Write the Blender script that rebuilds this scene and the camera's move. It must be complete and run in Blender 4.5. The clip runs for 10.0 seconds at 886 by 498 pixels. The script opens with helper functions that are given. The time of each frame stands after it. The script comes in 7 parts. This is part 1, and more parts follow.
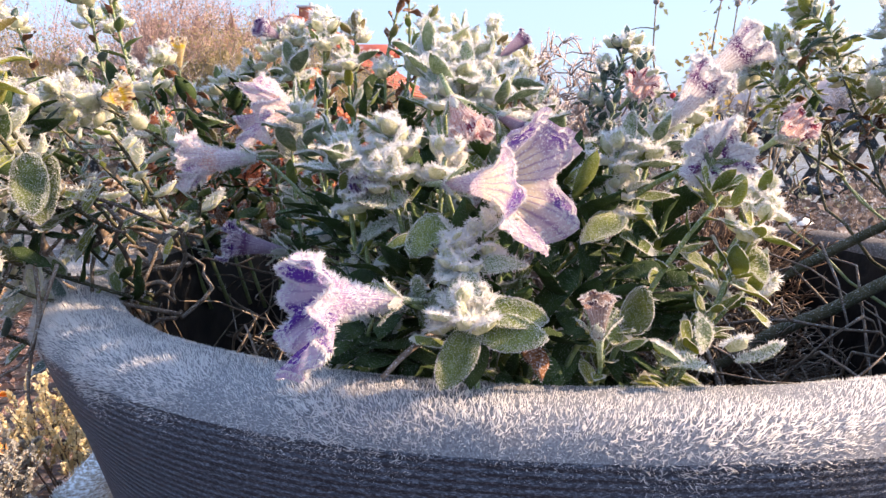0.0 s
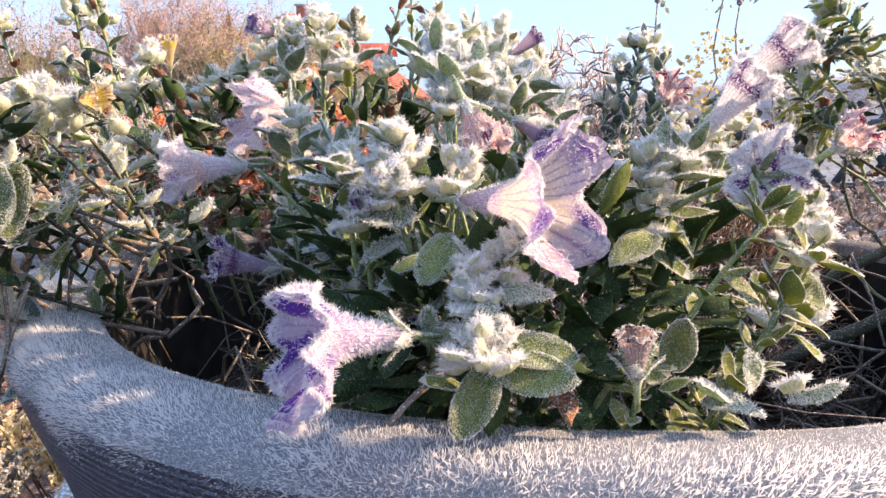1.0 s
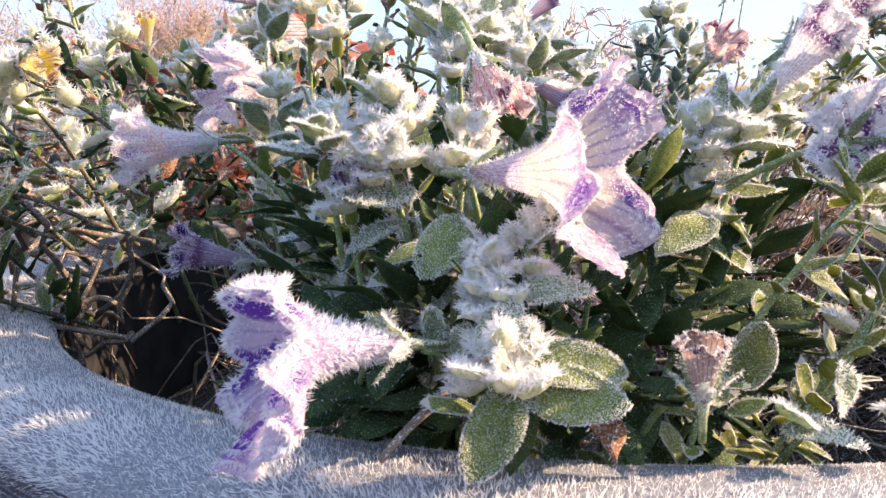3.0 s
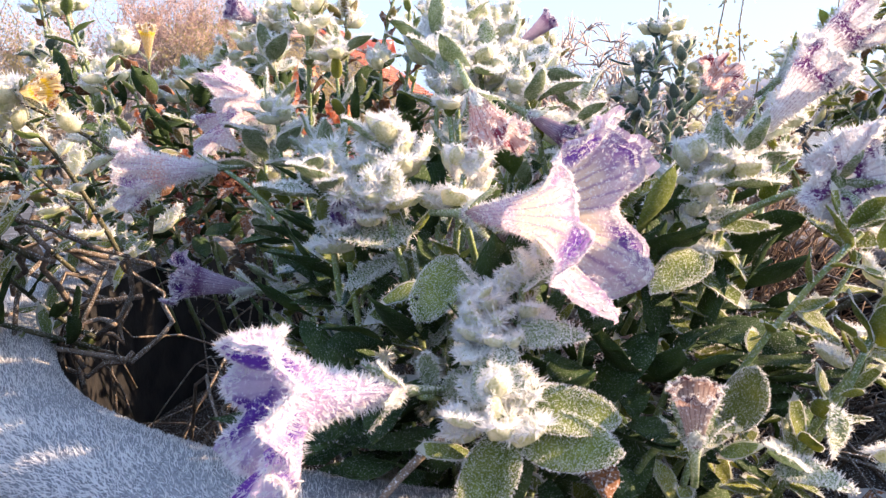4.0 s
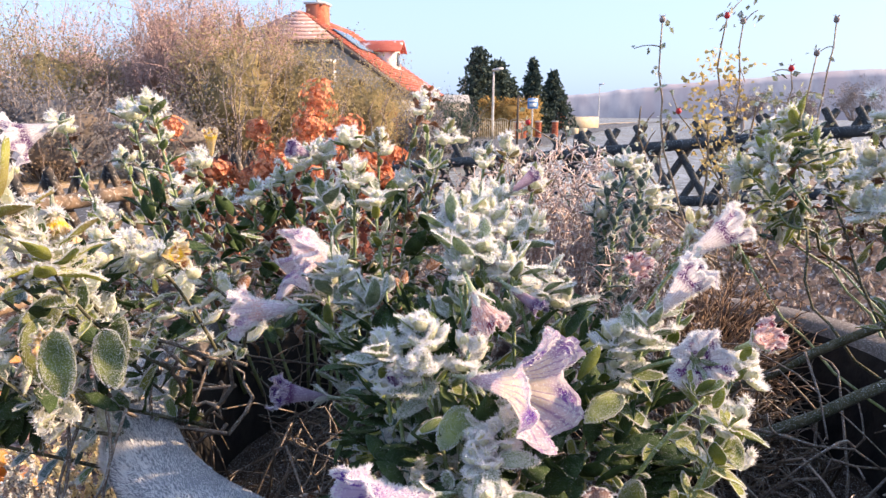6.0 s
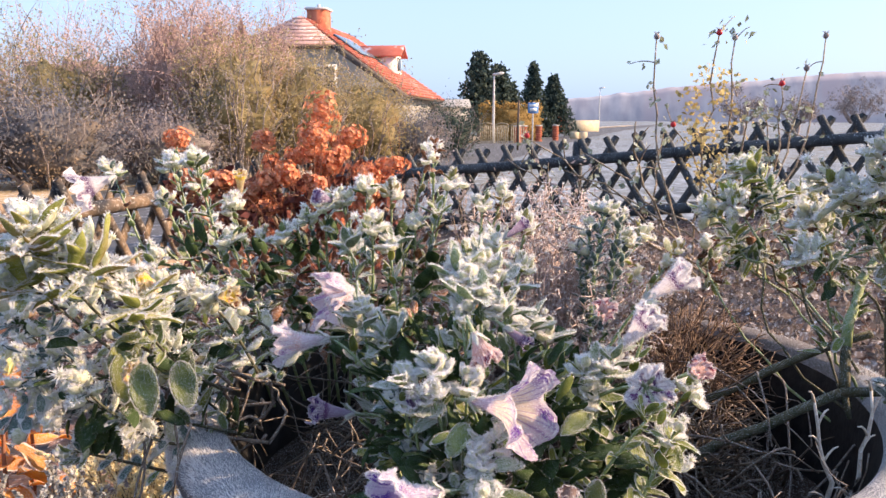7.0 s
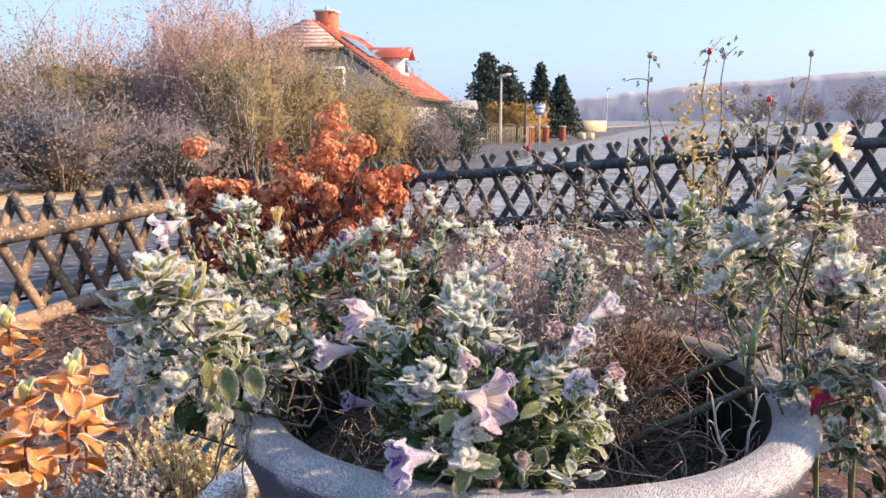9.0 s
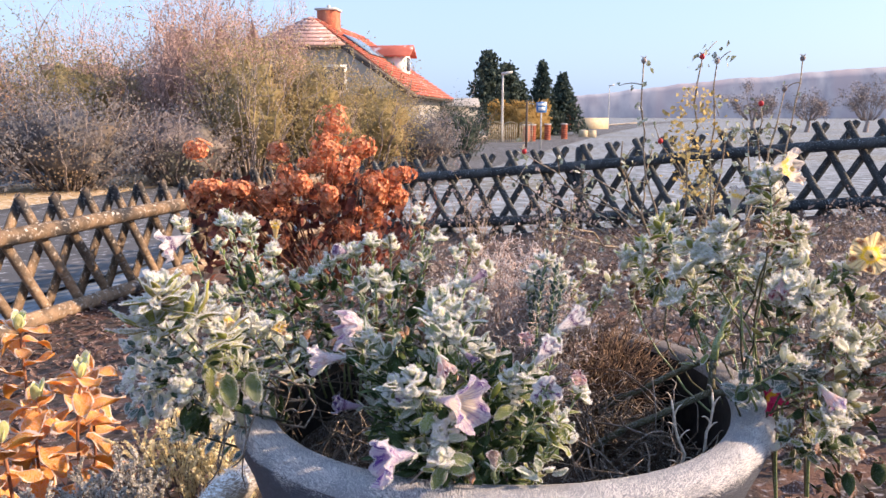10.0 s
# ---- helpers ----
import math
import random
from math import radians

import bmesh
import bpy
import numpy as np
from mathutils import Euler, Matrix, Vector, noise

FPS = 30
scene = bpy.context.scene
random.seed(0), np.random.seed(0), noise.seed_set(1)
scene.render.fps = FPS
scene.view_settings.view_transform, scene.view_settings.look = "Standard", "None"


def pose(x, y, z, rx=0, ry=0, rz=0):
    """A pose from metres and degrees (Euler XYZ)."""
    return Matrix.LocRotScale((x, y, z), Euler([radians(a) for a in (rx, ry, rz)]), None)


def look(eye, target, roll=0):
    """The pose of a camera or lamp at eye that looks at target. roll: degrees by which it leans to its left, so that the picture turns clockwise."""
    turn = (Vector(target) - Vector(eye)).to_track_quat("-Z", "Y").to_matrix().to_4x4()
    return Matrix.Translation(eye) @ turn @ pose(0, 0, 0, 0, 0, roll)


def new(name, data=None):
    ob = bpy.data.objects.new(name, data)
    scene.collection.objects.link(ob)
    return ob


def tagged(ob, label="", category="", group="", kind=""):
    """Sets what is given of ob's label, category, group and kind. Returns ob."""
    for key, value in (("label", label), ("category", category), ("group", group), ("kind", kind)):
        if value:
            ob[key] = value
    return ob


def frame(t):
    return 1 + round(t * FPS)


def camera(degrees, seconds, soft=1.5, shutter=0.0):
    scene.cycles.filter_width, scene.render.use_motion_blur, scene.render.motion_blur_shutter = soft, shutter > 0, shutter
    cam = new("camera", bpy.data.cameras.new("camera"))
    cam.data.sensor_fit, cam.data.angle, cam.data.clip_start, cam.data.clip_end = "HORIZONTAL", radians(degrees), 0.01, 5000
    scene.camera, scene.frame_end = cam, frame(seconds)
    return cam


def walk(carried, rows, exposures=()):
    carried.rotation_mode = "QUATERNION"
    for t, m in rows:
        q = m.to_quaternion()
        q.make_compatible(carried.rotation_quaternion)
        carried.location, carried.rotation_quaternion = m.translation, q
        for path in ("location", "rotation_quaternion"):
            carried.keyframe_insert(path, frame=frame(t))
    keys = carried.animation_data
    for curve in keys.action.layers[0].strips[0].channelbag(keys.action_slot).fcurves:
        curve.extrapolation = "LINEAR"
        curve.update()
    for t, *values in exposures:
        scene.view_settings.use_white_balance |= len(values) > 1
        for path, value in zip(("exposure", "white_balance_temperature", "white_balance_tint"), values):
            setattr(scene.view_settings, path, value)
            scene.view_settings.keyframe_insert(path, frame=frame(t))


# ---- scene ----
cam = camera(61.0, 10.0, soft=1.3)
# a phone lens: the near flowers sharp, the distance a little soft
cam.data.dof.use_dof, cam.data.dof.focus_distance, cam.data.dof.aperture_fstop = True, 0.38, 56.0
PATH = [
    (0, (0.171, 0.267, 0.688), (0.212, 2.237, 0.346), 0.7),
    (0.5, (0.169, 0.28, 0.688), (0.214, 2.25, 0.345), 0.7),
    (1, (0.166, 0.303, 0.691), (0.214, 2.273, 0.346), 0.8),
    (1.5, (0.161, 0.327, 0.686), (0.208, 2.297, 0.341), 0.9),
    (2, (0.16, 0.347, 0.678), (0.21, 2.317, 0.337), 0.8),
    (2.5, (0.163, 0.357, 0.677), (0.217, 2.326, 0.334), 0.8),
    (4, (0.166, 0.357, 0.69), (0.218, 2.325, 0.337), 0.8),
    (4.5, (0.167, 0.345, 0.71), (0.213, 2.314, 0.361), 0.7),
    (5, (0.165, 0.319, 0.726), (0.202, 2.288, 0.378), 0.7),
    (5.5, (0.163, 0.281, 0.756), (0.2, 2.25, 0.409), 0.6),
    (5.7, (0.162, 0.26, 0.769), (0.189, 2.228, 0.411), 0.7),
    (7, (0.156, 0.133, 0.835), (0.176, 2.103, 0.487), 0.4),
    (7.5, (0.153, 0.079, 0.854), (0.165, 2.049, 0.508), 0.4),
    (8, (0.16, 0.03, 0.882), (0.167, 2.0, 0.534), 0.2),
    (8.5, (0.162, -0.021, 0.898), (0.167, 1.948, 0.549), 0.3),
    (9, (0.165, -0.064, 0.906), (0.165, 1.905, 0.558), 0.3),
    (9.5, (0.181, -0.108, 0.921), (0.175, 1.861, 0.569), 0.2),
    (10, (0.187, -0.13, 0.939), (0.181, 1.838, 0.584), 0.2),
]
EXPOSURE = [(0.0, 1.30), (2.0, 1.50), (2.5, 1.55), (4.0, 1.54), (5.0, 1.38), (5.5, 1.33), (7.0, 1.22), (8.0, 1.19), (10.0, 1.15)]
walk(cam, [(t, look(eye, target, roll)) for t, eye, target, roll in PATH], EXPOSURE)

# ---- world and sun: a clear frosty morning, low sun on the right ----
SUN_AZIMUTH, SUN_HEIGHT = radians(89), radians(27)
world = bpy.data.worlds.new("sky")
scene.world = world
world.use_nodes = True
wn = world.node_tree
sky = wn.nodes.new("ShaderNodeTexSky")
sky.sky_type, sky.sun_disc = "NISHITA", False
sky.sun_elevation, sky.sun_rotation = SUN_HEIGHT, SUN_AZIMUTH
sky.air_density, sky.dust_density, sky.ozone_density = 1.0, 2.5, 1.5
# thin morning mist evens the sky out
bright = wn.nodes.new("ShaderNodeVectorMath")
bright.operation, bright.inputs[3].default_value = "SCALE", 0.09
mist = wn.nodes.new("ShaderNodeMix")
mist.data_type = "RGBA"
mist.inputs[0].default_value, mist.inputs[7].default_value = 0.58, (0.345, 0.462, 0.715, 1)
wn.links.new(sky.outputs[0], bright.inputs[0])
wn.links.new(bright.outputs[0], mist.inputs[6])
wn.links.new(mist.outputs[2], wn.nodes["Background"].inputs[0])
wn.nodes["Background"].inputs[1].default_value = 1.0
lamp = new("sun", bpy.data.lights.new("sun", "SUN"))
lamp.data.energy, lamp.data.angle, lamp.data.color = 4.9, radians(0.8), (1.0, 0.70, 0.46)
to_sun = Vector((math.sin(SUN_AZIMUTH) * math.cos(SUN_HEIGHT), math.cos(SUN_AZIMUTH) * math.cos(SUN_HEIGHT), math.sin(SUN_HEIGHT)))
lamp.matrix_world = look(to_sun * 50, (0, 0, 0))


# ---- materials ----
def surface(name, c1, c2, scale=40.0, rough=0.75, bump=0.3, bump_scale=None, frost=0.0, frost_scale=900.0, frost_colour=(0.80, 0.85, 0.92),
            through_light=0.0, random=0.25, island=False, coords="Object", stretch=(1, 1, 1), c3=None, spec=0.3):
    """Two colours mixed by noise at two scales, fine relief, rime on upward faces, and light through thin things."""
    m = bpy.data.materials.new(name)
    m.use_nodes = True
    t = m.node_tree
    N, L = t.nodes, t.links
    bsdf, out = N["Principled BSDF"], N["Material Output"]
    co = N.new("ShaderNodeTexCoord")
    mp = N.new("ShaderNodeMapping")
    mp.inputs["Scale"].default_value = stretch
    L.new(co.outputs[coords], mp.inputs[0])

    def noise_at(sc, detail=4.0):
        n = N.new("ShaderNodeTexNoise")
        n.inputs["Scale"].default_value, n.inputs["Detail"].default_value = sc, detail
        L.new(mp.outputs[0], n.inputs["Vector"])
        return n.outputs["Fac"]

    def ramp(value, a, b):
        r = N.new("ShaderNodeMapRange")
        r.inputs[1].default_value, r.inputs[2].default_value = a, b
        L.new(value, r.inputs[0])
        return r.outputs[0]

    def mix(fac, a, b):
        x = N.new("ShaderNodeMix")
        x.data_type = "RGBA"
        for socket, v in ((x.inputs[0], fac), (x.inputs[6], a), (x.inputs[7], b)):
            if isinstance(v, (tuple, float)):
                socket.default_value = (*v, 1) if isinstance(v, tuple) else v
            else:
                L.new(v, socket)
        return x.outputs[2]

    col = mix(ramp(noise_at(scale), 0.35, 0.65), c1, c2)
    if c3:
        col = mix(ramp(noise_at(scale * 0.23, 2.0), 0.5, 0.62), col, c3)
    if random:
        info = N.new("ShaderNodeNewGeometry" if island else "ShaderNodeObjectInfo")
        hsv = N.new("ShaderNodeHueSaturation")
        value = info.outputs["Random Per Island" if island else "Random"]
        r = N.new("ShaderNodeMapRange")
        r.inputs[3].default_value, r.inputs[4].default_value = 1 - random, 1 + random
        L.new(value, r.inputs[0])
        L.new(r.outputs[0], hsv.inputs["Value"])
        L.new(col, hsv.inputs["Color"])
        col = hsv.outputs[0]
    if frost:
        geo = N.new("ShaderNodeNewGeometry")
        sep = N.new("ShaderNodeSeparateXYZ")
        L.new(geo.outputs["Normal"], sep.inputs[0])
        up = N.new("ShaderNodeMapRange")
        up.inputs[1].default_value, up.inputs[2].default_value, up.inputs[3].default_value = -0.4, 0.9, 0.35
        L.new(sep.outputs[2], up.inputs[0])
        grain = ramp(noise_at(frost_scale, 3.0), 0.62 - 0.35 * frost, 0.78 - 0.3 * frost)
        both = N.new("ShaderNodeMath")
        both.operation = "MULTIPLY"
        L.new(grain, both.inputs[0])
        L.new(up.outputs[0], both.inputs[1])
        col = mix(both.outputs[0], col, frost_colour)
    L.new(col, bsdf.inputs["Base Color"])
    bsdf.inputs["Roughness"].default_value = rough
    bsdf.inputs["Specular IOR Level"].default_value = spec
    if bump:
        b = N.new("ShaderNodeBump")
        b.inputs["Strength"].default_value, b.inputs["Distance"].default_value = bump, 0.5 / (bump_scale or scale * 3)
        L.new(noise_at(bump_scale or scale * 3), b.inputs["Height"])
        L.new(b.outputs[0], bsdf.inputs["Normal"])
    if through_light:
        tr = N.new("ShaderNodeBsdfTranslucent")
        L.new(col, tr.inputs[0])
        ms = N.new("ShaderNodeMixShader")
        ms.inputs[0].default_value = through_light
        L.new(bsdf.outputs[0], ms.inputs[1])
        L.new(tr.outputs[0], ms.inputs[2])
        L.new(ms.outputs[0], out.inputs[0])
    return m


def petal_material(name, pale, deep, throat, blotch=0.5, frost=0.45, begin=0.62, vein=0.7, throat_end=0.66):
    """Petal by its own map: u round the trumpet, v from the calyx to the edge. Veins, dark blotches, light throat, rime."""
    m = surface(name, pale, tuple(0.88 * c for c in pale), 300, 0.6, 0.25, 700, through_light=0.5, random=0.0)
    t = m.node_tree
    N, L = t.nodes, t.links
    bsdf = N["Principled BSDF"]
    base = bsdf.inputs["Base Color"].links[0].from_socket
    tr = next(n for n in N if n.type == "BSDF_TRANSLUCENT")
    uv = N.new("ShaderNodeUVMap")
    sep = N.new("ShaderNodeSeparateXYZ")
    L.new(uv.outputs[0], sep.inputs[0])

    def math_node(op, a, b=None, c=None):
        n = N.new("ShaderNodeMath")
        n.operation = op
        for i, v in enumerate((a, b, c)):
            if v is None:
                continue
            if isinstance(v, (int, float)):
                n.inputs[i].default_value = v
            else:
                L.new(v, n.inputs[i])
        return n.outputs[0]

    def ramp(v, a, b):
        r = N.new("ShaderNodeMapRange")
        r.interpolation_type = "SMOOTHSTEP"
        r.inputs[1].default_value, r.inputs[2].default_value = a, b
        L.new(v, r.inputs[0])
        return r.outputs[0]

    def mix(f, a, b):
        x = N.new("ShaderNodeMix")
        x.data_type = "RGBA"
        L.new(f, x.inputs[0])
        for s, v in ((x.inputs[6], a), (x.inputs[7], b)):
            if isinstance(v, tuple):
                s.default_value = (*v, 1)
            else:
                L.new(v, s)
        return x.outputs[2]

    u, v = sep.outputs[0], sep.outputs[1]
    wob = N.new("ShaderNodeTexNoise")
    wob.inputs["Scale"].default_value, wob.inputs["Detail"].default_value = 9.0, 5.0
    L.new(uv.outputs[0], wob.inputs["Vector"])
    w = wob.outputs["Fac"]
    lobe = math_node("COSINE", math_node("ADD", math_node("MULTIPLY", u, 5 * math.tau), math_node("MULTIPLY", w, 2.5)))
    veins = math_node("POWER", math_node("ABSOLUTE", math_node("COSINE", math_node("ADD", math_node("MULTIPLY", u, 12.5 * math.tau), math_node("MULTIPLY", w, 1.2)))), 14)
    limb = ramp(v, begin, begin + 0.18)
    inner = math_node("MULTIPLY", limb, ramp(math_node("ADD", math_node("MULTIPLY", lobe, 0.5), w), 0.95 - blotch, 1.15 - blotch * 0.6))
    fade = math_node("SUBTRACT", 1.0, math_node("MULTIPLY", ramp(v, 0.90, 1.0), 0.75))
    dark = math_node("MULTIPLY", inner, fade)
    line = math_node("MULTIPLY", math_node("MULTIPLY", veins, vein), ramp(v, 0.2, 0.6))
    tube_col = mix(math_node("MULTIPLY", veins, 0.55), base, deep)
    col = mix(ramp(v, 0.36, 0.46), tube_col, throat)
    col = mix(ramp(math_node("ADD", v, math_node("MULTIPLY", lobe, -0.05)), throat_end - 0.14, throat_end), col, base)
    col = mix(math_node("MAXIMUM", dark, line), col, deep)
    fr = N.new("ShaderNodeTexNoise")
    fr.inputs["Scale"].default_value, fr.inputs["Detail"].default_value = 1100.0, 3.0
    co = N.new("ShaderNodeTexCoord")
    L.new(co.outputs["Object"], fr.inputs["Vector"])
    col = mix(math_node("MULTIPLY", ramp(fr.outputs["Fac"], 0.68 - 0.3 * frost, 0.85 - 0.3 * frost), 0.8), col, (0.84, 0.86, 0.92))
    L.new(col, bsdf.inputs["Base Color"])
    L.new(col, tr.inputs[0])
    return m


FROST = surface("rime_crystals", (0.88, 0.88, 0.90), (0.93, 0.93, 0.94), 400, 0.4, 0.0, through_light=0.55, random=0.0, spec=0.5)
# ice lets part of the light straight through
fn, fl = FROST.node_tree.nodes, FROST.node_tree.links
clear, both_ways = fn.new("ShaderNodeBsdfTransparent"), fn.new("ShaderNodeMixShader")
both_ways.inputs[0].default_value = 0.26
fl.new(fn["Material Output"].inputs[0].links[0].from_socket, both_ways.inputs[1])
fl.new(clear.outputs[0], both_ways.inputs[2])
fl.new(both_ways.outputs[0], fn["Material Output"].inputs[0])
RIME = surface("rime_crust", (0.15, 0.155, 0.18), (0.31, 0.32, 0.35), 1100, 0.7, 0.9, 1500, random=0.0, spec=0.3)
LEAF = surface("petunia_leaf", (0.105, 0.155, 0.028), (0.28, 0.325, 0.070), 90, 0.75, 0.35, 420, frost=0.30, frost_scale=2600, through_light=0.46, random=0.3, c3=(0.32, 0.34, 0.06), spec=0.12, frost_colour=(0.78, 0.82, 0.72))
LEAF_FAR = surface("frosted_petunia_leaf", (0.115, 0.18, 0.05), (0.28, 0.35, 0.12), 90, 0.75, 0.35, 420, frost=0.30, frost_scale=1500, through_light=0.46, random=0.3, c3=(0.30, 0.25, 0.11), spec=0.12, frost_colour=(0.84, 0.87, 0.86))
# lighter, yellower leaf copy; sunlight shining through is put into the colour
LEAF_SUN = surface("sunlit_yellow_green_leaf", (0.22, 0.27, 0.04), (0.48, 0.50, 0.11), 90, 0.7, 0.35, 420, frost=0.38, frost_scale=1500, through_light=0.5, random=0.35, c3=(0.36, 0.30, 0.10), spec=0.15, frost_colour=(0.88, 0.87, 0.80))
LEAF_WHITE = surface("petunia_leaf_heavily_rimed", (0.13, 0.20, 0.07), (0.34, 0.41, 0.24), 250, 0.7, 0.4, 420, frost=0.5, frost_scale=1800, through_light=0.5, random=0.25, frost_colour=(0.92, 0.92, 0.92), spec=0.15)
LEAF_RIME = surface("leaf_under_thick_rime", (0.46, 0.49, 0.24), (0.83, 0.82, 0.64), 250, 0.6, 0.4, 420, frost=0.6, frost_scale=1500, through_light=0.55, random=0.15, frost_colour=(0.95, 0.95, 0.95))
# petunia leaf darkened to stand for the shade deep inside the plants
LEAF_SHADED = surface("petunia_leaf_shaded", (0.030, 0.062, 0.022), (0.075, 0.125, 0.040), 90, 0.7, 0.35, 420, frost=0.14, frost_scale=2600, through_light=0.4, frost_colour=(0.55, 0.62, 0.60), random=0.3, spec=0.15)
LEAF_TEAL = surface("blue_green_leaf", (0.055, 0.115, 0.095), (0.13, 0.21, 0.175), 90, 0.7, 0.3, 420, frost=0.38, frost_scale=2600, through_light=0.35, random=0.25, spec=0.15)
LEAF_DRY = surface("withered_leaf", (0.16, 0.075, 0.04), (0.36, 0.16, 0.07), 120, 0.8, 0.5, 500, frost=0.3, frost_scale=1200, through_light=0.3, random=0.35)
STEM = surface("green_stem", (0.11, 0.17, 0.05), (0.22, 0.26, 0.09), 160, 0.6, 0.3, 600, frost=0.3, frost_scale=1800, random=0.2)
TWIG = surface("dry_twig", (0.085, 0.062, 0.047), (0.19, 0.145, 0.11), 200, 0.85, 0.5, 700, frost=0.22, frost_scale=1500, random=0.3)
BRANCH = surface("woody_stem", (0.040, 0.044, 0.022), (0.095, 0.085, 0.048), 120, 0.8, 0.6, 500, frost=0.14, frost_scale=1200, random=0.15)
POT = surface("anthracite_plastic", (0.024, 0.030, 0.048), (0.052, 0.062, 0.090), 160, 0.5, 0.0, frost=0.42, frost_scale=620, random=0.0, stretch=(1, 1, 2.2), frost_colour=(0.36, 0.41, 0.51), spec=0.5)
# fine ribs that run round the pot
pn, pl = POT.node_tree.nodes, POT.node_tree.links
rib, place, rib_bump = pn.new("ShaderNodeTexWave"), pn.new("ShaderNodeTexCoord"), pn.new("ShaderNodeBump")
rib.bands_direction = "Z"
rib.inputs["Scale"].default_value, rib.inputs["Distortion"].default_value = 84.0, 2.6
rib.inputs["Detail"].default_value, rib.inputs["Detail Scale"].default_value = 4.0, 7.0
rib_bump.inputs["Strength"].default_value, rib_bump.inputs["Distance"].default_value = 0.8, 0.0009
pl.new(place.outputs["Object"], rib.inputs["Vector"])
pl.new(rib.outputs["Fac"], rib_bump.inputs["Height"])
pl.new(rib_bump.outputs[0], pn["Principled BSDF"].inputs["Normal"])
POT_BARE = surface("dusty_plastic_rim", (0.075, 0.066, 0.064), (0.16, 0.14, 0.135), 500, 0.7, 0.5, 900, random=0.0, frost=0.2, frost_scale=700, frost_colour=(0.45, 0.44, 0.46))
# pot plastic made darker for the inner wall, where the rim shades it
POT_INSIDE = surface("shaded_plastic_inside", (0.012, 0.012, 0.014), (0.03, 0.028, 0.028), 60, 0.7, 0.3, 200, random=0.0, spec=0.2)
SOIL = surface("dark_soil", (0.022, 0.015, 0.011), (0.055, 0.038, 0.028), 90, 0.95, 1.0, 300, frost=0.12, random=0.0)
PETAL = petal_material("lilac_petal", (0.62, 0.51, 0.60), (0.15, 0.045, 0.32), (0.70, 0.60, 0.52), 0.34, 0.5, 0.70, 0.55, 0.82)
PETAL_DEEP = petal_material("violet_petal", (0.62, 0.52, 0.68), (0.12, 0.04, 0.33), (0.50, 0.36, 0.55), 0.62, 0.35, 0.50, 0.3)
PETAL_PINK = petal_material("pink_petal", (0.70, 0.60, 0.66), (0.30, 0.15, 0.38), (0.76, 0.50, 0.46), 0.34, 0.7)
PETAL_DARK = petal_material("withered_violet_petal", (0.44, 0.35, 0.47), (0.06, 0.02, 0.14), (0.16, 0.08, 0.18), 0.62, 0.35)
PETAL_MOUTH = petal_material("rimed_petal_with_violet_mouth", (0.72, 0.69, 0.72), (0.13, 0.03, 0.16), (0.09, 0.02, 0.12), 0.30, 0.65, 0.55, 0.40)
PETAL_BROWN = petal_material("shrivelled_brown_petal", (0.44, 0.35, 0.33), (0.10, 0.045, 0.06), (0.30, 0.20, 0.18), 0.5, 0.4)
PETAL_RED = petal_material("withered_magenta_petal", (0.72, 0.52, 0.52), (0.20, 0.025, 0.06), (0.6, 0.38, 0.34), 0.5, 0.55)
PETAL_YELLOW = petal_material("yellow_petal", (0.80, 0.66, 0.36), (0.30, 0.10, 0.03), (0.85, 0.62, 0.05), 0.3, 0.4)
PETAL_CREAM = petal_material("cream_petal", (0.74, 0.66, 0.58), (0.42, 0.24, 0.22), (0.80, 0.58, 0.10), 0.2, 0.6, 0.75, 0.3, 0.74)
PETAL_MAGENTA = petal_material("magenta_petal", (0.70, 0.04, 0.18), (0.45, 0.01, 0.10), (0.85, 0.55, 0.03), 0.3, 0.1)
GOLD = surface("autumn_leaf_orange", (0.58, 0.22, 0.032), (0.84, 0.45, 0.08), 30, 0.7, 0.3, 150, frost=0.38, frost_scale=500, through_light=0.5, random=0.35, frost_colour=(0.86, 0.74, 0.70), c3=(0.84, 0.62, 0.16), spec=0.15)
PALE = surface("pale_young_leaf", (0.50, 0.55, 0.18), (0.66, 0.66, 0.34), 60, 0.6, 0.3, 250, frost=0.4, frost_scale=900, through_light=0.35, random=0.2)
HEATHER = surface("heather_cream", (0.74, 0.62, 0.32), (0.92, 0.84, 0.58), 200, 0.8, 0.4, 700, frost=0.5, frost_scale=900, through_light=0.45, random=0.12, spec=0.1, frost_colour=(0.95, 0.90, 0.80))
HEATHER_GREY = surface("heather_grey", (0.26, 0.25, 0.22), (0.52, 0.50, 0.46), 200, 0.8, 0.4, 700, frost=0.45, frost_scale=900, through_light=0.35, random=0.2, spec=0.1)
HYDRANGEA = surface("withered_hydrangea", (0.52, 0.16, 0.07), (0.80, 0.38, 0.19), 20, 0.75, 0.4, 120, frost=0.30, frost_scale=160, through_light=0.3, random=0.3, island=True, frost_colour=(0.75, 0.55, 0.5))
REDSTEM = surface("reddish_stem", (0.16, 0.07, 0.045), (0.30, 0.14, 0.08), 40, 0.8, 0.4, 150, random=0.2)
# weathered wood; the near-black third colour paints dappled shade on it
FENCE_WOOD = surface("weathered_fence_wood_dappled", (0.10, 0.075, 0.055), (0.24, 0.17, 0.115), 14, 0.8, 0.7, 60, frost=0.18, frost_scale=40, random=0.35, c3=(0.035, 0.036, 0.042), frost_colour=(0.6, 0.58, 0.56))
# the same wood in a darker copy, for the fence side away from the sun
FENCE_SHADED = surface("shaded_fence_wood", (0.030, 0.036, 0.042), (0.075, 0.080, 0.085), 9, 0.8, 0.7, 60, frost=0.04, frost_scale=90, random=0.2)
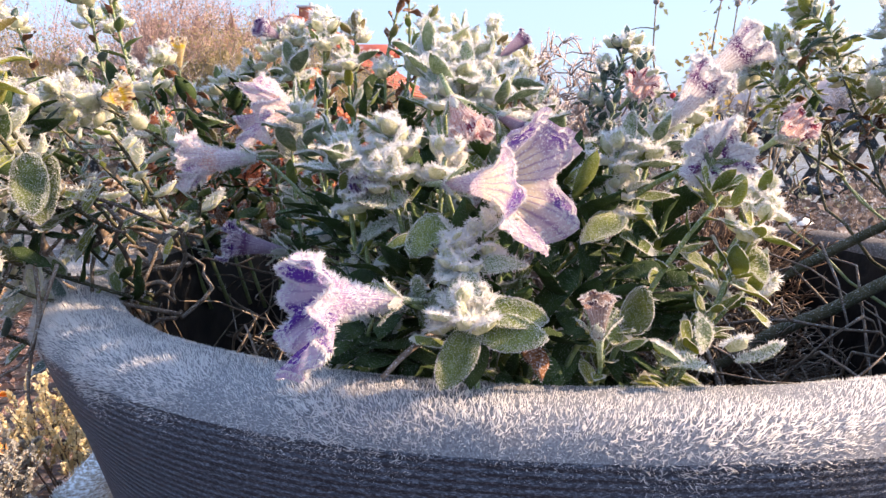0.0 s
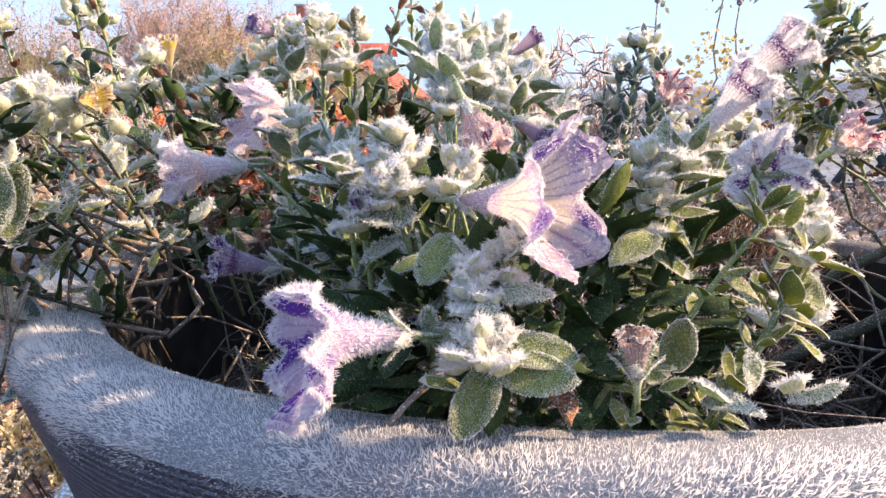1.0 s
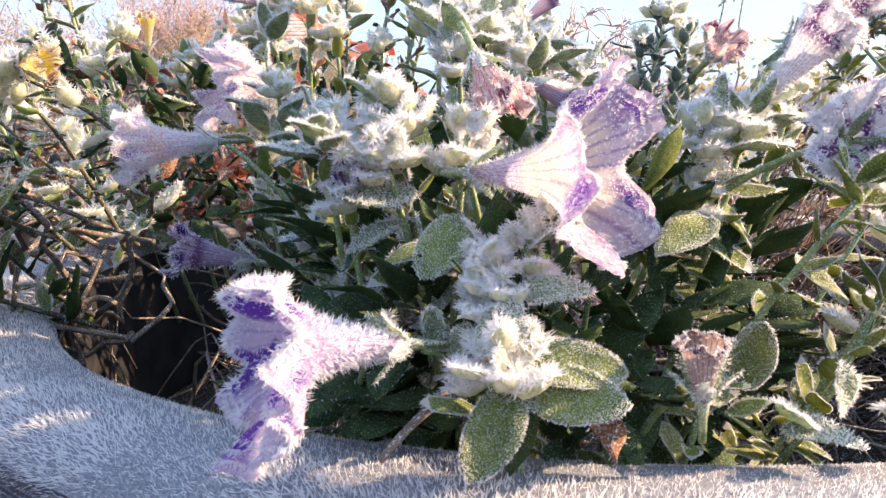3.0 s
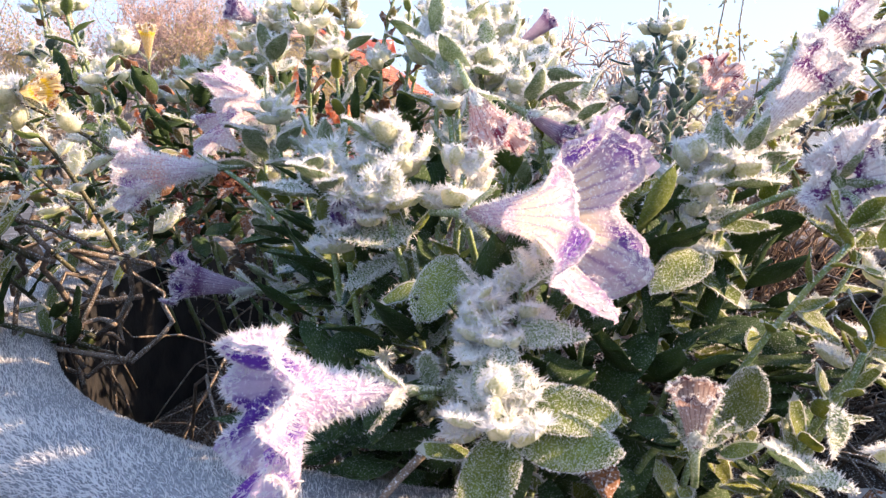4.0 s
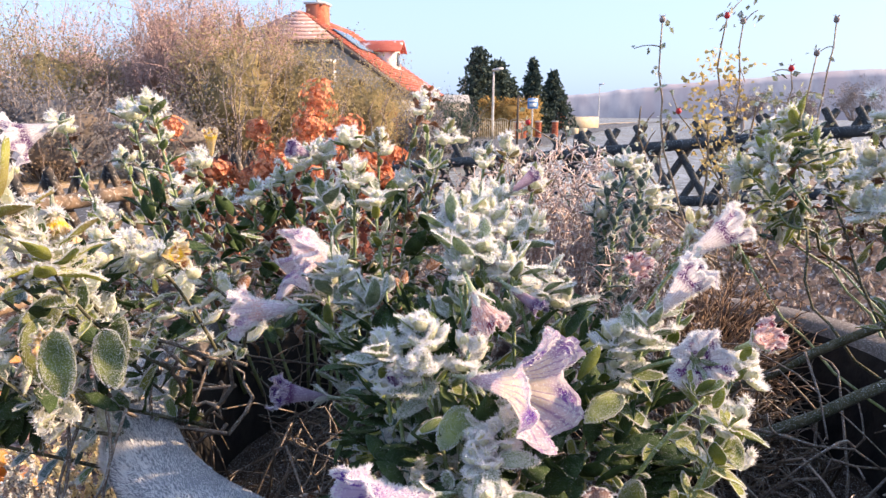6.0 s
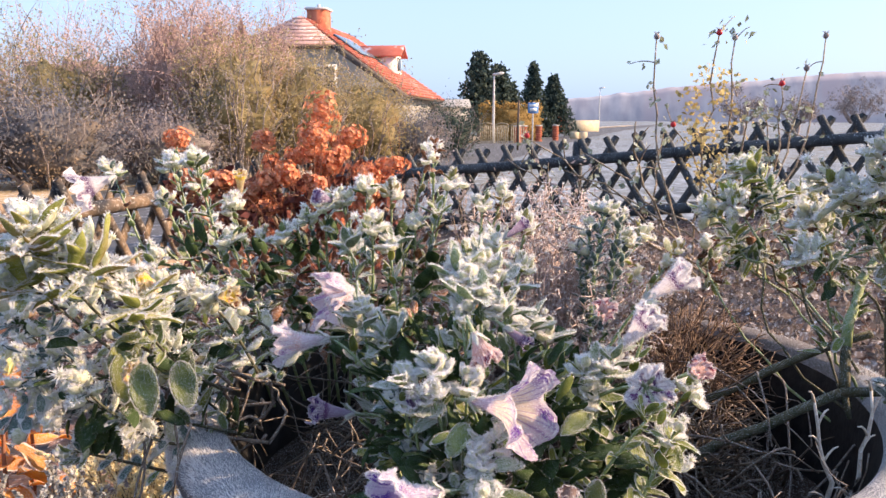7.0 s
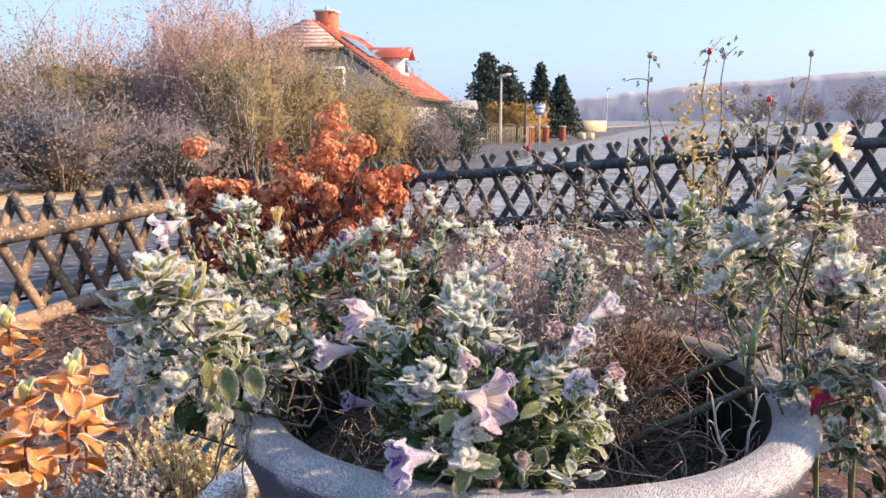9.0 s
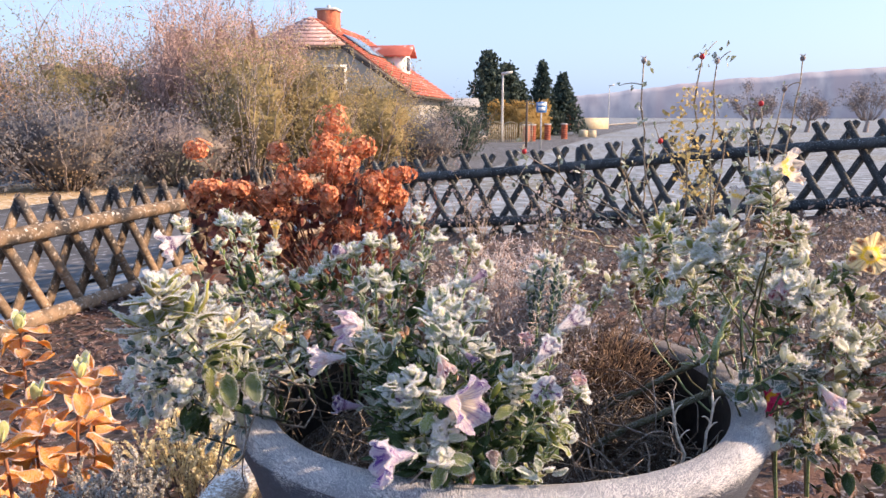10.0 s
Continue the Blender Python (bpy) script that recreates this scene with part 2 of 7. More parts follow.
LITTER = surface("leaf_litter", (0.060, 0.038, 0.035), (0.15, 0.088, 0.075), 30, 0.85, 0.5, 200, frost=0.2, frost_scale=300, through_light=0.15, random=0.45, island=True, frost_colour=(0.72, 0.66, 0.68))


# ---- mesh tools ----
class Build:
    """Gathers vertices, faces and material slots, and makes one mesh of them."""

    def __init__(self):
        self.v, self.f, self.m, self.uv, self.n = [], [], [], [], 0

    def add(self, verts, faces, slot=0, uv=None):
        verts = np.asarray(verts, float).reshape(-1, 3)
        self.v.append(verts)
        for f in faces:
            self.f.append([int(i) + self.n for i in f])
        self.m += [slot] * len(faces)
        self.uv.append(np.zeros((len(verts), 2)) if uv is None else np.asarray(uv, float))
        self.n += len(verts)

    def join(self, other, m, slot=None):
        """Another Build, moved by the matrix m."""
        verts, faces, slots = other
        r, o = np.array(m.to_3x3()), np.array(m.translation)
        self.v.append(verts @ r.T + o)
        self.f += [[i + self.n for i in f] for f in faces]
        self.m += slots if slot is None else [slot] * len(faces)
        self.uv.append(np.zeros((len(verts), 2)))
        self.n += len(verts)

    def packed(self):
        return np.concatenate(self.v), self.f, self.m

    def grid(self, g, slot=0, closed=False, uv=None):
        """A sheet of (rows, columns, 3) points; closed joins the last column to the first."""
        a, b = g.shape[:2]
        faces = []
        for i in range(a - 1):
            for j in range(b if closed else b - 1):
                k = (j + 1) % b
                faces.append((i * b + j, i * b + k, (i + 1) * b + k, (i + 1) * b + j))
        self.add(g, faces, slot, uv)

    def tube(self, pts, r0, r1=None, sides=5, slot=0):
        """A tapered round bar along pts, with closed ends."""
        pts = np.asarray(pts, float)
        n = len(pts)
        radii = np.linspace(r0, r0 if r1 is None else r1, n) if np.isscalar(r0) else np.asarray(r0)
        tan = np.gradient(pts, axis=0)
        tan /= np.linalg.norm(tan, axis=1)[:, None] + 1e-12
        ref = np.array((0.31, 0.2, 0.93)) if abs(tan[0][2]) < 0.8 else np.array((0.95, 0.3, 0.05))
        s = np.cross(tan, ref)
        s /= np.linalg.norm(s, axis=1)[:, None] + 1e-12
        t = np.cross(tan, s)
        a = np.arange(sides) * math.tau / sides
        ring = pts[:, None] + radii[:, None, None] * (np.cos(a)[None, :, None] * s[:, None] + np.sin(a)[None, :, None] * t[:, None])
        base = self.n
        self.grid(ring, slot, True)
        self.f += [list(range(base + sides - 1, base - 1, -1)), list(range(base + (n - 1) * sides, base + n * sides))]
        self.m += [slot, slot]

    def needles(self, p, d, length, width, slot=1):
        """Folded ice blades from points p along d, widest at a third of their length."""
        n = len(p)
        if not n:
            return
        d = d / (np.linalg.norm(d, axis=1)[:, None] + 1e-12)
        ref = np.random.normal(size=(n, 3))
        s = np.cross(d, ref)
        s /= np.linalg.norm(s, axis=1)[:, None] + 1e-12
        t = np.cross(d, s)
        length, width = np.broadcast_to(length, n)[:, None], np.broadcast_to(width, n)[:, None]
        q = np.empty((n, 4, 3))
        q[:, 0] = p - 0.08 * length * d
        q[:, 1] = p + 0.34 * length * d + 1.35 * width * s + 0.7 * width * t
        q[:, 2] = p + length * d
        q[:, 3] = p + 0.34 * length * d - 1.35 * width * s + 0.7 * width * t
        base = self.n + 4 * np.arange(n)
        self.f += np.stack((base, base + 1, base + 2), 1).tolist() + np.stack((base, base + 2, base + 3), 1).tolist()
        self.m += [slot] * (2 * n)
        self.v.append(q.reshape(-1, 3))
        self.uv.append(np.zeros((4 * n, 2)))
        self.n += 4 * n

    def box(self, size, m=None, slot=0, bevel=0.0):
        x, y, z = (0.5 * k for k in size)
        b = min(bevel, x * 0.9, y * 0.9, z * 0.9)
        if b <= 0:
            v = [(i * x, j * y, k * z) for k in (-1, 1) for j in (-1, 1) for i in (-1, 1)]
            f = [(0, 2, 3, 1), (4, 5, 7, 6), (0, 1, 5, 4), (2, 6, 7, 3), (0, 4, 6, 2), (1, 3, 7, 5)]
        else:
            v, f = [], []
            for sz, zz in ((x - b, -z), (x, -z + b), (x, z - b), (x - b, z)):
                yy = y - b if sz < x else y
                v += [(-sz, -yy, zz), (sz, -yy, zz), (sz, yy, zz), (-sz, yy, zz)]
            f = [(3, 2, 1, 0), (12, 13, 14, 15)]
            for r in range(3):
                for k in range(4):
                    f.append((r * 4 + k, r * 4 + (k + 1) % 4, r * 4 + 4 + (k + 1) % 4, r * 4 + 4 + k))
        v = np.array(v)
        if m is not None:
            v = v @ np.array(m.to_3x3()).T + np.array(m.translation)
        self.add(v, f, slot)

    def mesh(self, name, *materials, smooth=True, uv=False):
        me = bpy.data.meshes.new(name)
        verts = np.concatenate(self.v)
        me.from_pydata(verts.tolist(), [], self.f)
        for m in materials:
            me.materials.append(m)
        me.polygons.foreach_set("material_index", np.asarray(self.m, np.int32))
        me.polygons.foreach_set("use_smooth", np.full(len(self.f), smooth))
        if uv:
            lay = me.uv_layers.new(name="map")
            idx = np.empty(len(me.loops), np.int32)
            me.loops.foreach_get("vertex_index", idx)
            lay.data.foreach_set("uv", np.concatenate(self.uv)[idx].astype(np.float32).ravel())
        me.update()
        return me


def part(name, b, materials, parent, label="", kind="", smooth=True, uv=False):
    """Links a Build or a mesh as one mesh object under a thing or a part."""
    materials = materials if isinstance(materials, (tuple, list)) else (materials,)
    ob = new(name, b.mesh(name, *materials, smooth=smooth, uv=uv) if isinstance(b, Build) else b)
    ob.parent = parent
    return tagged(ob, label, kind=kind)


def thing(name, at, label, category, group="", kind=""):
    ob = new(name)
    ob.empty_display_size = 0.02
    ob.location = at
    bpy.context.view_layer.update()
    return tagged(ob, label, category, group, kind)


def local(parent, p):
    return np.asarray(p, float) - np.array(parent.location)


def unit(v):
    v = np.asarray(v, float)
    return v / (np.linalg.norm(v) + 1e-12)


def curve(a, b, sag=(0, 0, 0), n=8, wob=0.0):
    """Points from a to b, bent by sag in the middle, a little uneven."""
    t = np.linspace(0, 1, n)[:, None]
    p = (1 - t) * np.asarray(a, float) + t * np.asarray(b, float) + 4 * t * (1 - t) * np.asarray(sag, float)
    if wob:
        p += np.random.normal(0, wob, p.shape) * np.sin(math.pi * t)
    return p


def facing(at, axis, up, size=1.0):
    """The matrix that lays a leaf (along +y, face +z) at a place."""
    y = unit(axis)
    z = np.asarray(up, float) - y * np.dot(up, y)
    z = unit(z if np.linalg.norm(z) > 1e-6 else (0.1, 0.2, 1))
    x = np.cross(y, z)
    m = Matrix([[*(size * np.array((x[i], y[i], z[i]))), at[i]] for i in range(3)] + [[0, 0, 0, 1]])
    return m


def aim(at, axis, up=(0, 0, 1)):
    """The matrix that turns a thing built along +z to an axis, its +y upwards."""
    z = unit(axis)
    y = unit(np.asarray(up, float) - z * np.dot(up, z))
    x = np.cross(y, z)
    return Matrix([[x[i], y[i], z[i], at[i]] for i in range(3)] + [[0, 0, 0, 1]])


def on_sheet(g, n, closed=False, bias=None):
    """n random points on a sheet of points, with their normals and their place along its rows."""
    a, b = g.shape[:2]
    u = np.random.rand(n) if bias is None else bias(np.random.rand(n))
    i = np.minimum((u * (a - 1)).astype(int), a - 2)
    j = np.random.randint(0, b if closed else b - 1, n)
    k = (j + 1) % b
    fu, fv = (u * (a - 1) - i)[:, None], np.random.rand(n)[:, None]
    p00, p01, p10, p11 = g[i, j], g[i, k], g[i + 1, j], g[i + 1, k]
    p = (1 - fu) * ((1 - fv) * p00 + fv * p01) + fu * ((1 - fv) * p10 + fv * p11)
    nor = np.cross(p01 - p00, p10 - p00)
    return p, nor / (np.linalg.norm(nor, axis=1)[:, None] + 1e-12), u


def leaf_sheet(length, width, curl, fold, seed, rows=9, cols=6, wavy=0.03, blunt=0.85):
    """The upper face of an egg-shaped leaf: base at the origin, along +y."""
    rng = np.random.RandomState(seed)
    t = np.linspace(0, 1, rows)
    w = 0.5 * width * (np.sin(math.pi * np.clip(t, 0, 1) ** blunt) ** 0.55 * 0.96 + 0.06 * (1 - t))
    s = np.linspace(-1, 1, cols + 1)
    s = np.sign(s) * np.abs(s) ** 0.45
    ph = rng.rand(3) * 6
    g = np.zeros((rows, cols + 1, 3))
    g[..., 0] = w[:, None] * s[None]
    g[..., 1] = (t * length)[:, None]
    g[..., 2] = (curl * length * t ** 2)[:, None] + fold * np.abs(g[..., 0]) + wavy * length * np.sin(7 * t[:, None] + ph[0] + 2 * s[None]) * np.abs(s[None]) \
        + 0.02 * length * np.sin(11 * t[:, None] + ph[1]) * (1 - np.abs(s[None]))
    g[..., 0] += 0.06 * length * math.sin(ph[2]) * (t ** 2)[:, None]
    return g


def make_leaf(length, width, curl, fold, seed, face=0, edge=0, ice=0.002, rows=9, cols=6, thick=0.0006, spread=0.5, margin=True, stout=0.055, **kw):
    """A leaf with a thickness, and ice needles over its face and out of its edge (slot 1)."""
    np.random.seed(seed)
    b = Build()
    g = leaf_sheet(length, width, curl, fold, seed, rows, cols, **kw)
    c = g.shape[1]
    low = g.copy()
    rim = np.minimum(1, 2.2 * (1 - np.abs(np.linspace(-1, 1, c))))[None, :] * np.sin(math.pi * np.linspace(0.03, 0.97, rows))[:, None]
    low[..., 2] -= thick * (0.25 + rim)
    loop = np.concatenate((g, low[:, ::-1]), 1)
    b.grid(loop, 0, True)
    if margin:
        for i in range(rows - 1):
            for j in (0, c - 2):
                b.m[i * 2 * c + j] = 1
        b.m[(rows - 2) * 2 * c:(rows - 2) * 2 * c + c - 1] = [1] * (c - 1)
    if face:
        p, n, u = on_sheet(g, face)
        d = -n if n[:, 2].mean() < 0 else n
        d = d + np.random.normal(0, spread, d.shape)
        b.needles(p, d, ice * (0.35 + 0.75 * np.random.rand(face)), ice * stout + 0.00005)
    if edge:
        t = np.random.rand(edge)
        side = np.random.choice((0, c - 1), edge)
        i = np.minimum((t * (rows - 1)).astype(int), rows - 2)
        f = (t * (rows - 1) - i)[:, None]
        p = (1 - f) * g[i, side] + f * g[i + 1, side]
        out = np.stack((np.where(side == 0, -1.0, 1.0), 0.2 + 0.9 * (t - 0.4), 0.35 + 0 * t), 1) + np.random.normal(0, 0.45, (edge, 3))
        b.needles(p, out, ice * (0.5 + 0.8 * np.random.rand(edge)), ice * stout + 0.00005)
    return b


def variants(kind, spec, material, count=4):
    made = []
    for k in range(count):
        b = make_leaf(seed=31 * k + len(kind), curl=(-0.25, 0.12, -0.1, 0.25, -0.4)[k % 5], fold=(0.22, 0.1, 0.3, 0.15, 0.25)[k % 5], **spec)
        made.append((b.packed(), b.mesh(kind, material, FROST)))
    return made


KINDS = {
    "big": variants("big", dict(length=0.026, width=0.0140, face=1700, edge=420, ice=0.0008, rows=12, cols=8, spread=0.6, margin=False, stout=0.05), LEAF),
    "rimed": variants("rimed", dict(length=0.022, width=0.0098, face=300, edge=220, ice=0.0021, rows=8, thick=0.0014, margin=False, spread=0.6, stout=0.045), LEAF_WHITE),
    "tip": variants("tip", dict(length=0.0112, width=0.0082, face=230, edge=190, ice=0.0031, rows=6, cols=4, thick=0.0024, spread=0.65, margin=False, stout=0.042), LEAF_RIME),
    "mid": variants("mid", dict(length=0.019, width=0.0080, face=50, edge=90, ice=0.0013, rows=7, cols=6, thick=0.0008, spread=0.6, stout=0.06), LEAF),
    "dark": variants("dark", dict(length=0.024, width=0.0115, face=0, edge=22, ice=0.0010, rows=6, cols=2, margin=False), LEAF_SHADED),
    "teal": variants("teal", dict(length=0.016, width=0.0085, face=40, edge=80, ice=0.0017, rows=5, cols=4, thick=0.001, stout=0.06), LEAF_TEAL),
    "fluffy": variants("fluffy", dict(length=0.0175, width=0.0090, face=60, edge=60, ice=0.0030, rows=5, cols=4, thick=0.0024, stout=0.085), LEAF_RIME),
    "tuft": variants("tuft", dict(length=0.0110, width=0.0095, face=56, edge=46, ice=0.0036, rows=5, cols=4, thick=0.0032, spread=0.8, stout=0.085), LEAF_RIME),
    "far": variants("far", dict(length=0.0165, width=0.0074, face=14, edge=40, ice=0.0020, rows=5, cols=4, thick=0.0010, stout=0.09), LEAF_FAR),
    "farwhite": variants("farwhite", dict(length=0.0125, width=0.0098, face=50, edge=44, ice=0.0037, rows=5, cols=4, thick=0.0032, spread=0.8, stout=0.09), LEAF_RIME),
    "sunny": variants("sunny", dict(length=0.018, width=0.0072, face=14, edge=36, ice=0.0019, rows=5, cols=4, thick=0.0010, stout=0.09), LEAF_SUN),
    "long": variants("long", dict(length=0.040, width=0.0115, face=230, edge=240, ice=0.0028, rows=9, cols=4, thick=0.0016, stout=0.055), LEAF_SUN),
    "dry": variants("dry", dict(length=0.016, width=0.008, face=8, edge=16, ice=0.0016, rows=6, cols=2, wavy=0.12, margin=False), LEAF_DRY),
}


def puff(needles, size, ice, stout, seed, rows=5, cols=8):
    """A ball of hoarfrost: a small uneven core bristling with stout needles."""
    np.random.seed(seed)
    b = Build()
    s, a = np.linspace(0.15, math.pi - 0.15, rows)[:, None], (np.arange(cols) * math.tau / cols)[None]
    r = size * (1 + 0.25 * np.random.normal(size=(rows, cols)))
    g = np.stack((r * np.sin(s) * np.cos(a), r * np.sin(s) * np.sin(a), -r * np.cos(s)), -1)
    b.grid(g, 0, True)
    d = np.random.normal(size=(needles, 3))
    d /= np.linalg.norm(d, axis=1)[:, None]
    b.needles(d * size * 0.8, d + np.random.normal(0, 0.3, d.shape), ice * np.random.uniform(0.5, 1.2, needles), ice * stout)
    return b.packed(), b.mesh("puff", LEAF_RIME, FROST)


KINDS["puff"] = [puff(130, 0.0016, 0.0034, 0.045, k) for k in range(4)]
KINDS["cap"] = [puff(22, 0.0014, 0.0030, 0.08, 20 + k, 4, 5) for k in range(3)]
KINDS["farpuff"] = [puff(70, 0.0022, 0.0046, 0.075, 10 + k, 4, 6) for k in range(3)]
SLOT = {"cap": LEAF_RIME, "puff": LEAF_RIME, "farpuff": LEAF_RIME, "sunny": LEAF_SUN, "long": LEAF_SUN, "big": LEAF, "rimed": LEAF_WHITE, "tip": LEAF_RIME, "mid": LEAF, "dark": LEAF_SHADED, "teal": LEAF_TEAL, "fluffy": LEAF_RIME, "tuft": LEAF_RIME, "far": LEAF_FAR, "farwhite": LEAF_RIME, "dry": LEAF_DRY}


LENGTH = {"long": 0.040, "far": 0.0165, "sunny": 0.018, "teal": 0.016, "fluffy": 0.018}


class Plant:
    """A plant: stems, leaves each of their own (the first 280), and the rest of the leaves joined."""

    def __init__(self, name, at, label, category, seed):
        self.root = thing(name, at, label, category)
        self.leaves, self.capped = [], 0.35
        self.rng = np.random.RandomState(seed)

    def leaf(self, kind, at, axis, up=(0, 0, 1), size=1.0):
        if kind in LENGTH and self.rng.rand() < self.capped:
            end = np.asarray(at) + unit(axis) * LENGTH[kind] * size * 0.9
            self.leaves.append(("cap", facing(local(self.root, end), self.rng.normal(size=3), self.rng.normal(size=3), size * self.rng.uniform(0.6, 1.3))))
        self.leaves.append((kind, facing(local(self.root, at), axis, up, size)))

    def stem(self, pts, r0, r1, material=None, sides=6, name="stem"):
        b = Build()
        b.tube(np.asarray(pts) - np.array(self.root.location), r0, r1, sides)
        part(name, b, material or STEM, self.root)

    def shoot(self, base, tip, n=14, kinds=("mid",), top=("tip",), rosette=7, spread=1.0, start=0.3, sag=None, r=0.0016, size=1.0, material=None):
        """A stem with leaves along it and a rimed rosette on its end."""
        rng = self.rng
        base, tip = np.asarray(base, float), np.asarray(tip, float)
        if sag is None:
            sag = 0.12 * np.array((tip[0] - base[0], tip[1] - base[1], 0)) + rng.normal(0, 0.006, 3)
        pts = curve(base, tip, sag, 9)
        np.random.seed(rng.randint(1 << 30))
        self.stem(pts, r * 1.2, r * 0.7, material)
        tan = unit(pts[-1] - pts[-3])
        turn = rng.rand() * 6
        n = int(n * 1.5)
        for i in range(n):
            t = start + (0.97 - start) * (i + rng.rand() * 0.5) / n
            k = t * 8
            j = min(int(k), 7)
            at = pts[j] + (k - j) * (pts[j + 1] - pts[j])
            along = unit(pts[j + 1] - pts[j])
            turn += 2.4 + rng.normal(0, 0.2)
            side = unit(np.cross(along, (math.cos(turn), math.sin(turn), 0.3)))
            axis = side * spread + along * (0.25 + 0.5 * t) + np.array((0, 0, -0.25 + 0.45 * t)) + rng.normal(0, 0.15, 3)
            self.leaf(kinds[rng.randint(len(kinds))], at, axis, along + np.array((0, 0, 0.7)), size * (1.15 - 0.35 * t) * rng.uniform(0.75, 1.15))
        for i in range(int(rosette * 1.15)):
            turn += 2.4
            ring = i / max(1, rosette * 1.15 - 1)
            side = unit(np.cross(tan, (math.cos(turn), math.sin(turn), 0.2)))
            axis = side * (0.25 + 1.0 * ring) + tan * (1.1 - 0.9 * ring) + rng.normal(0, 0.2, 3)
            at = tip - tan * 0.010 * ring + side * 0.003 * ring + rng.normal(0, 0.002, 3)
            self.leaf(top[rng.randint(len(top))], at, axis, tan - side * 0.3 * (1 - ring) + np.array((0, 0, 0.4)), size * (0.75 + 0.4 * ring) * rng.uniform(0.85, 1.15))

        kind = "puff" if "tip" in top else "farpuff" if {"tuft", "farwhite", "fluffy"} & set(top) else None
        for i in range(3 if kind else 0):
            self.leaf(kind, tip + rng.normal(0, 0.0055, 3) * size + np.array((0, 0, 0.003)), rng.normal(size=3), rng.normal(size=3), size * rng.uniform(0.7, 1.3))

    def cloud(self, centre, radii, n, kinds, size=1.0, droop=0.0):
        """Leaves inside a rounded mass, turned outwards."""
        rng = self.rng
        for _ in range(n):
            d = unit(rng.normal(size=3))
            rr = rng.uniform(0.35, 1.0) ** 0.5
            at = np.asarray(centre) + d * np.asarray(radii) * rr
            axis = d + rng.normal(0, 0.45, 3) - np.array((0, 0, droop))
            self.leaf(kinds[rng.randint(len(kinds))], at, axis, d * 0.4 + np.array((0, 0, 1)) + rng.normal(0, 0.3, 3), size * rng.uniform(0.7, 1.2))

    def finish(self, most=280):
        order = self.leaves
        for kind, m in order[:most]:
            ob = part("rime_puff" if "puff" in kind or kind == "cap" else "leaf", KINDS[kind][self.rng.randint(len(KINDS[kind]))][1], (), self.root)
            ob.matrix_basis = m
        rest = order[most:]
        if rest:
            used = sorted({k for k, _ in rest})
            b = Build()
            for kind, m in rest:
                verts, faces, slots = KINDS[kind][self.rng.randint(len(KINDS[kind]))][0]
                s = 1 + used.index(kind)
                b.join((verts, faces, [0 if q else s for q in slots]), m)
            part("foliage", b, (FROST, *[SLOT[k] for k in used]), self.root, kind="stuff")


def corolla_sheet(tube, mouth, radius, flare, lobe=0.13, crumple=0.06, sag=0.0, throat=0.002, nose=0.5, rows=24, cols=70, seed=0, squash=1.0, turned=0.0, pleat=0.25):
    """A trumpet along +z with a five-lobed limb. flare: 0 shut, 1 wide open, over 1 bent back."""
    rng = np.random.RandomState(seed)
    ph = rng.rand(6) * 6.28
    u = np.linspace(0, 1, cols, endpoint=False)
    a = u * math.tau
    v = np.linspace(0, 1, rows)
    w = np.clip((v - 0.45) / 0.55, 0, 1)
    phi = np.where(v < 0.45, 0, flare * (0.45 + 0.75 * w) * math.pi / 2)
    k = w > 0
    limb = (radius - mouth) / max(0.28, np.sin(phi[k]).mean())
    step = np.where(k, limb / k.sum(), 0)
    r = np.where(k, mouth, throat + (mouth - throat) * (v / 0.45) ** 1.5) + np.cumsum(step * np.sin(phi))
    z = np.where(k, tube, tube * v / 0.45) + np.cumsum(step * np.cos(phi))
    # lobes, pleats between them, crumples
    c5 = np.cos(5 * a + turned)
    long = 1 + lobe * (np.sign(c5) * np.abs(c5) ** 0.6)[None] * w[:, None] ** 1.5 + crumple * w[:, None] * (np.sin(3 * a + ph[0]) + 0.6 * np.sin(8 * a + ph[1]))[None]
    rr = mouth + (r[:, None] - mouth) * np.where(k[:, None], long, 1)
    zz = tube + (z[:, None] - tube) * np.where(k[:, None], long, 1)
    off = radius * w[:, None] * (pleat * (np.abs(np.cos(2.5 * a + turned / 2)) - 0.5)[None] + crumple * (np.sin(11 * a + ph[2])[None] + np.sin(7 * a[None] + ph[3] + 5 * w[:, None])))
    # fine creases that run outwards, and a ragged edge
    crease = np.abs(np.sin(10 * a + ph[4] + 0.5 * np.sin(3 * a)))[None] ** 0.5 + 0.5 * np.sin(23 * a + ph[5])[None]
    off = off + radius * 0.028 * w[:, None] * crease + radius * 0.03 * w[:, None] ** 3 * rng.normal(size=(rows, cols))
    long_edge = 1 + 0.035 * w[:, None] ** 4 * np.sin(17 * a + ph[1])[None]
    rr, zz = mouth + (rr - mouth) * np.where(k[:, None], long_edge, 1), zz
    nr, nz = -np.cos(phi)[:, None], np.sin(phi)[:, None]
    rr, zz = rr + off * nr, zz + off * nz
    g = np.stack((rr * np.cos(a)[None] * squash, rr * np.sin(a)[None], zz), -1)
    g[..., 1] -= sag * radius * (w[:, None] ** 1.5)
    u, v = u[None], v[:, None]
    uv = np.stack((np.broadcast_to(u, (rows, cols)), np.broadcast_to(v, (rows, cols))), -1)
    return g, uv


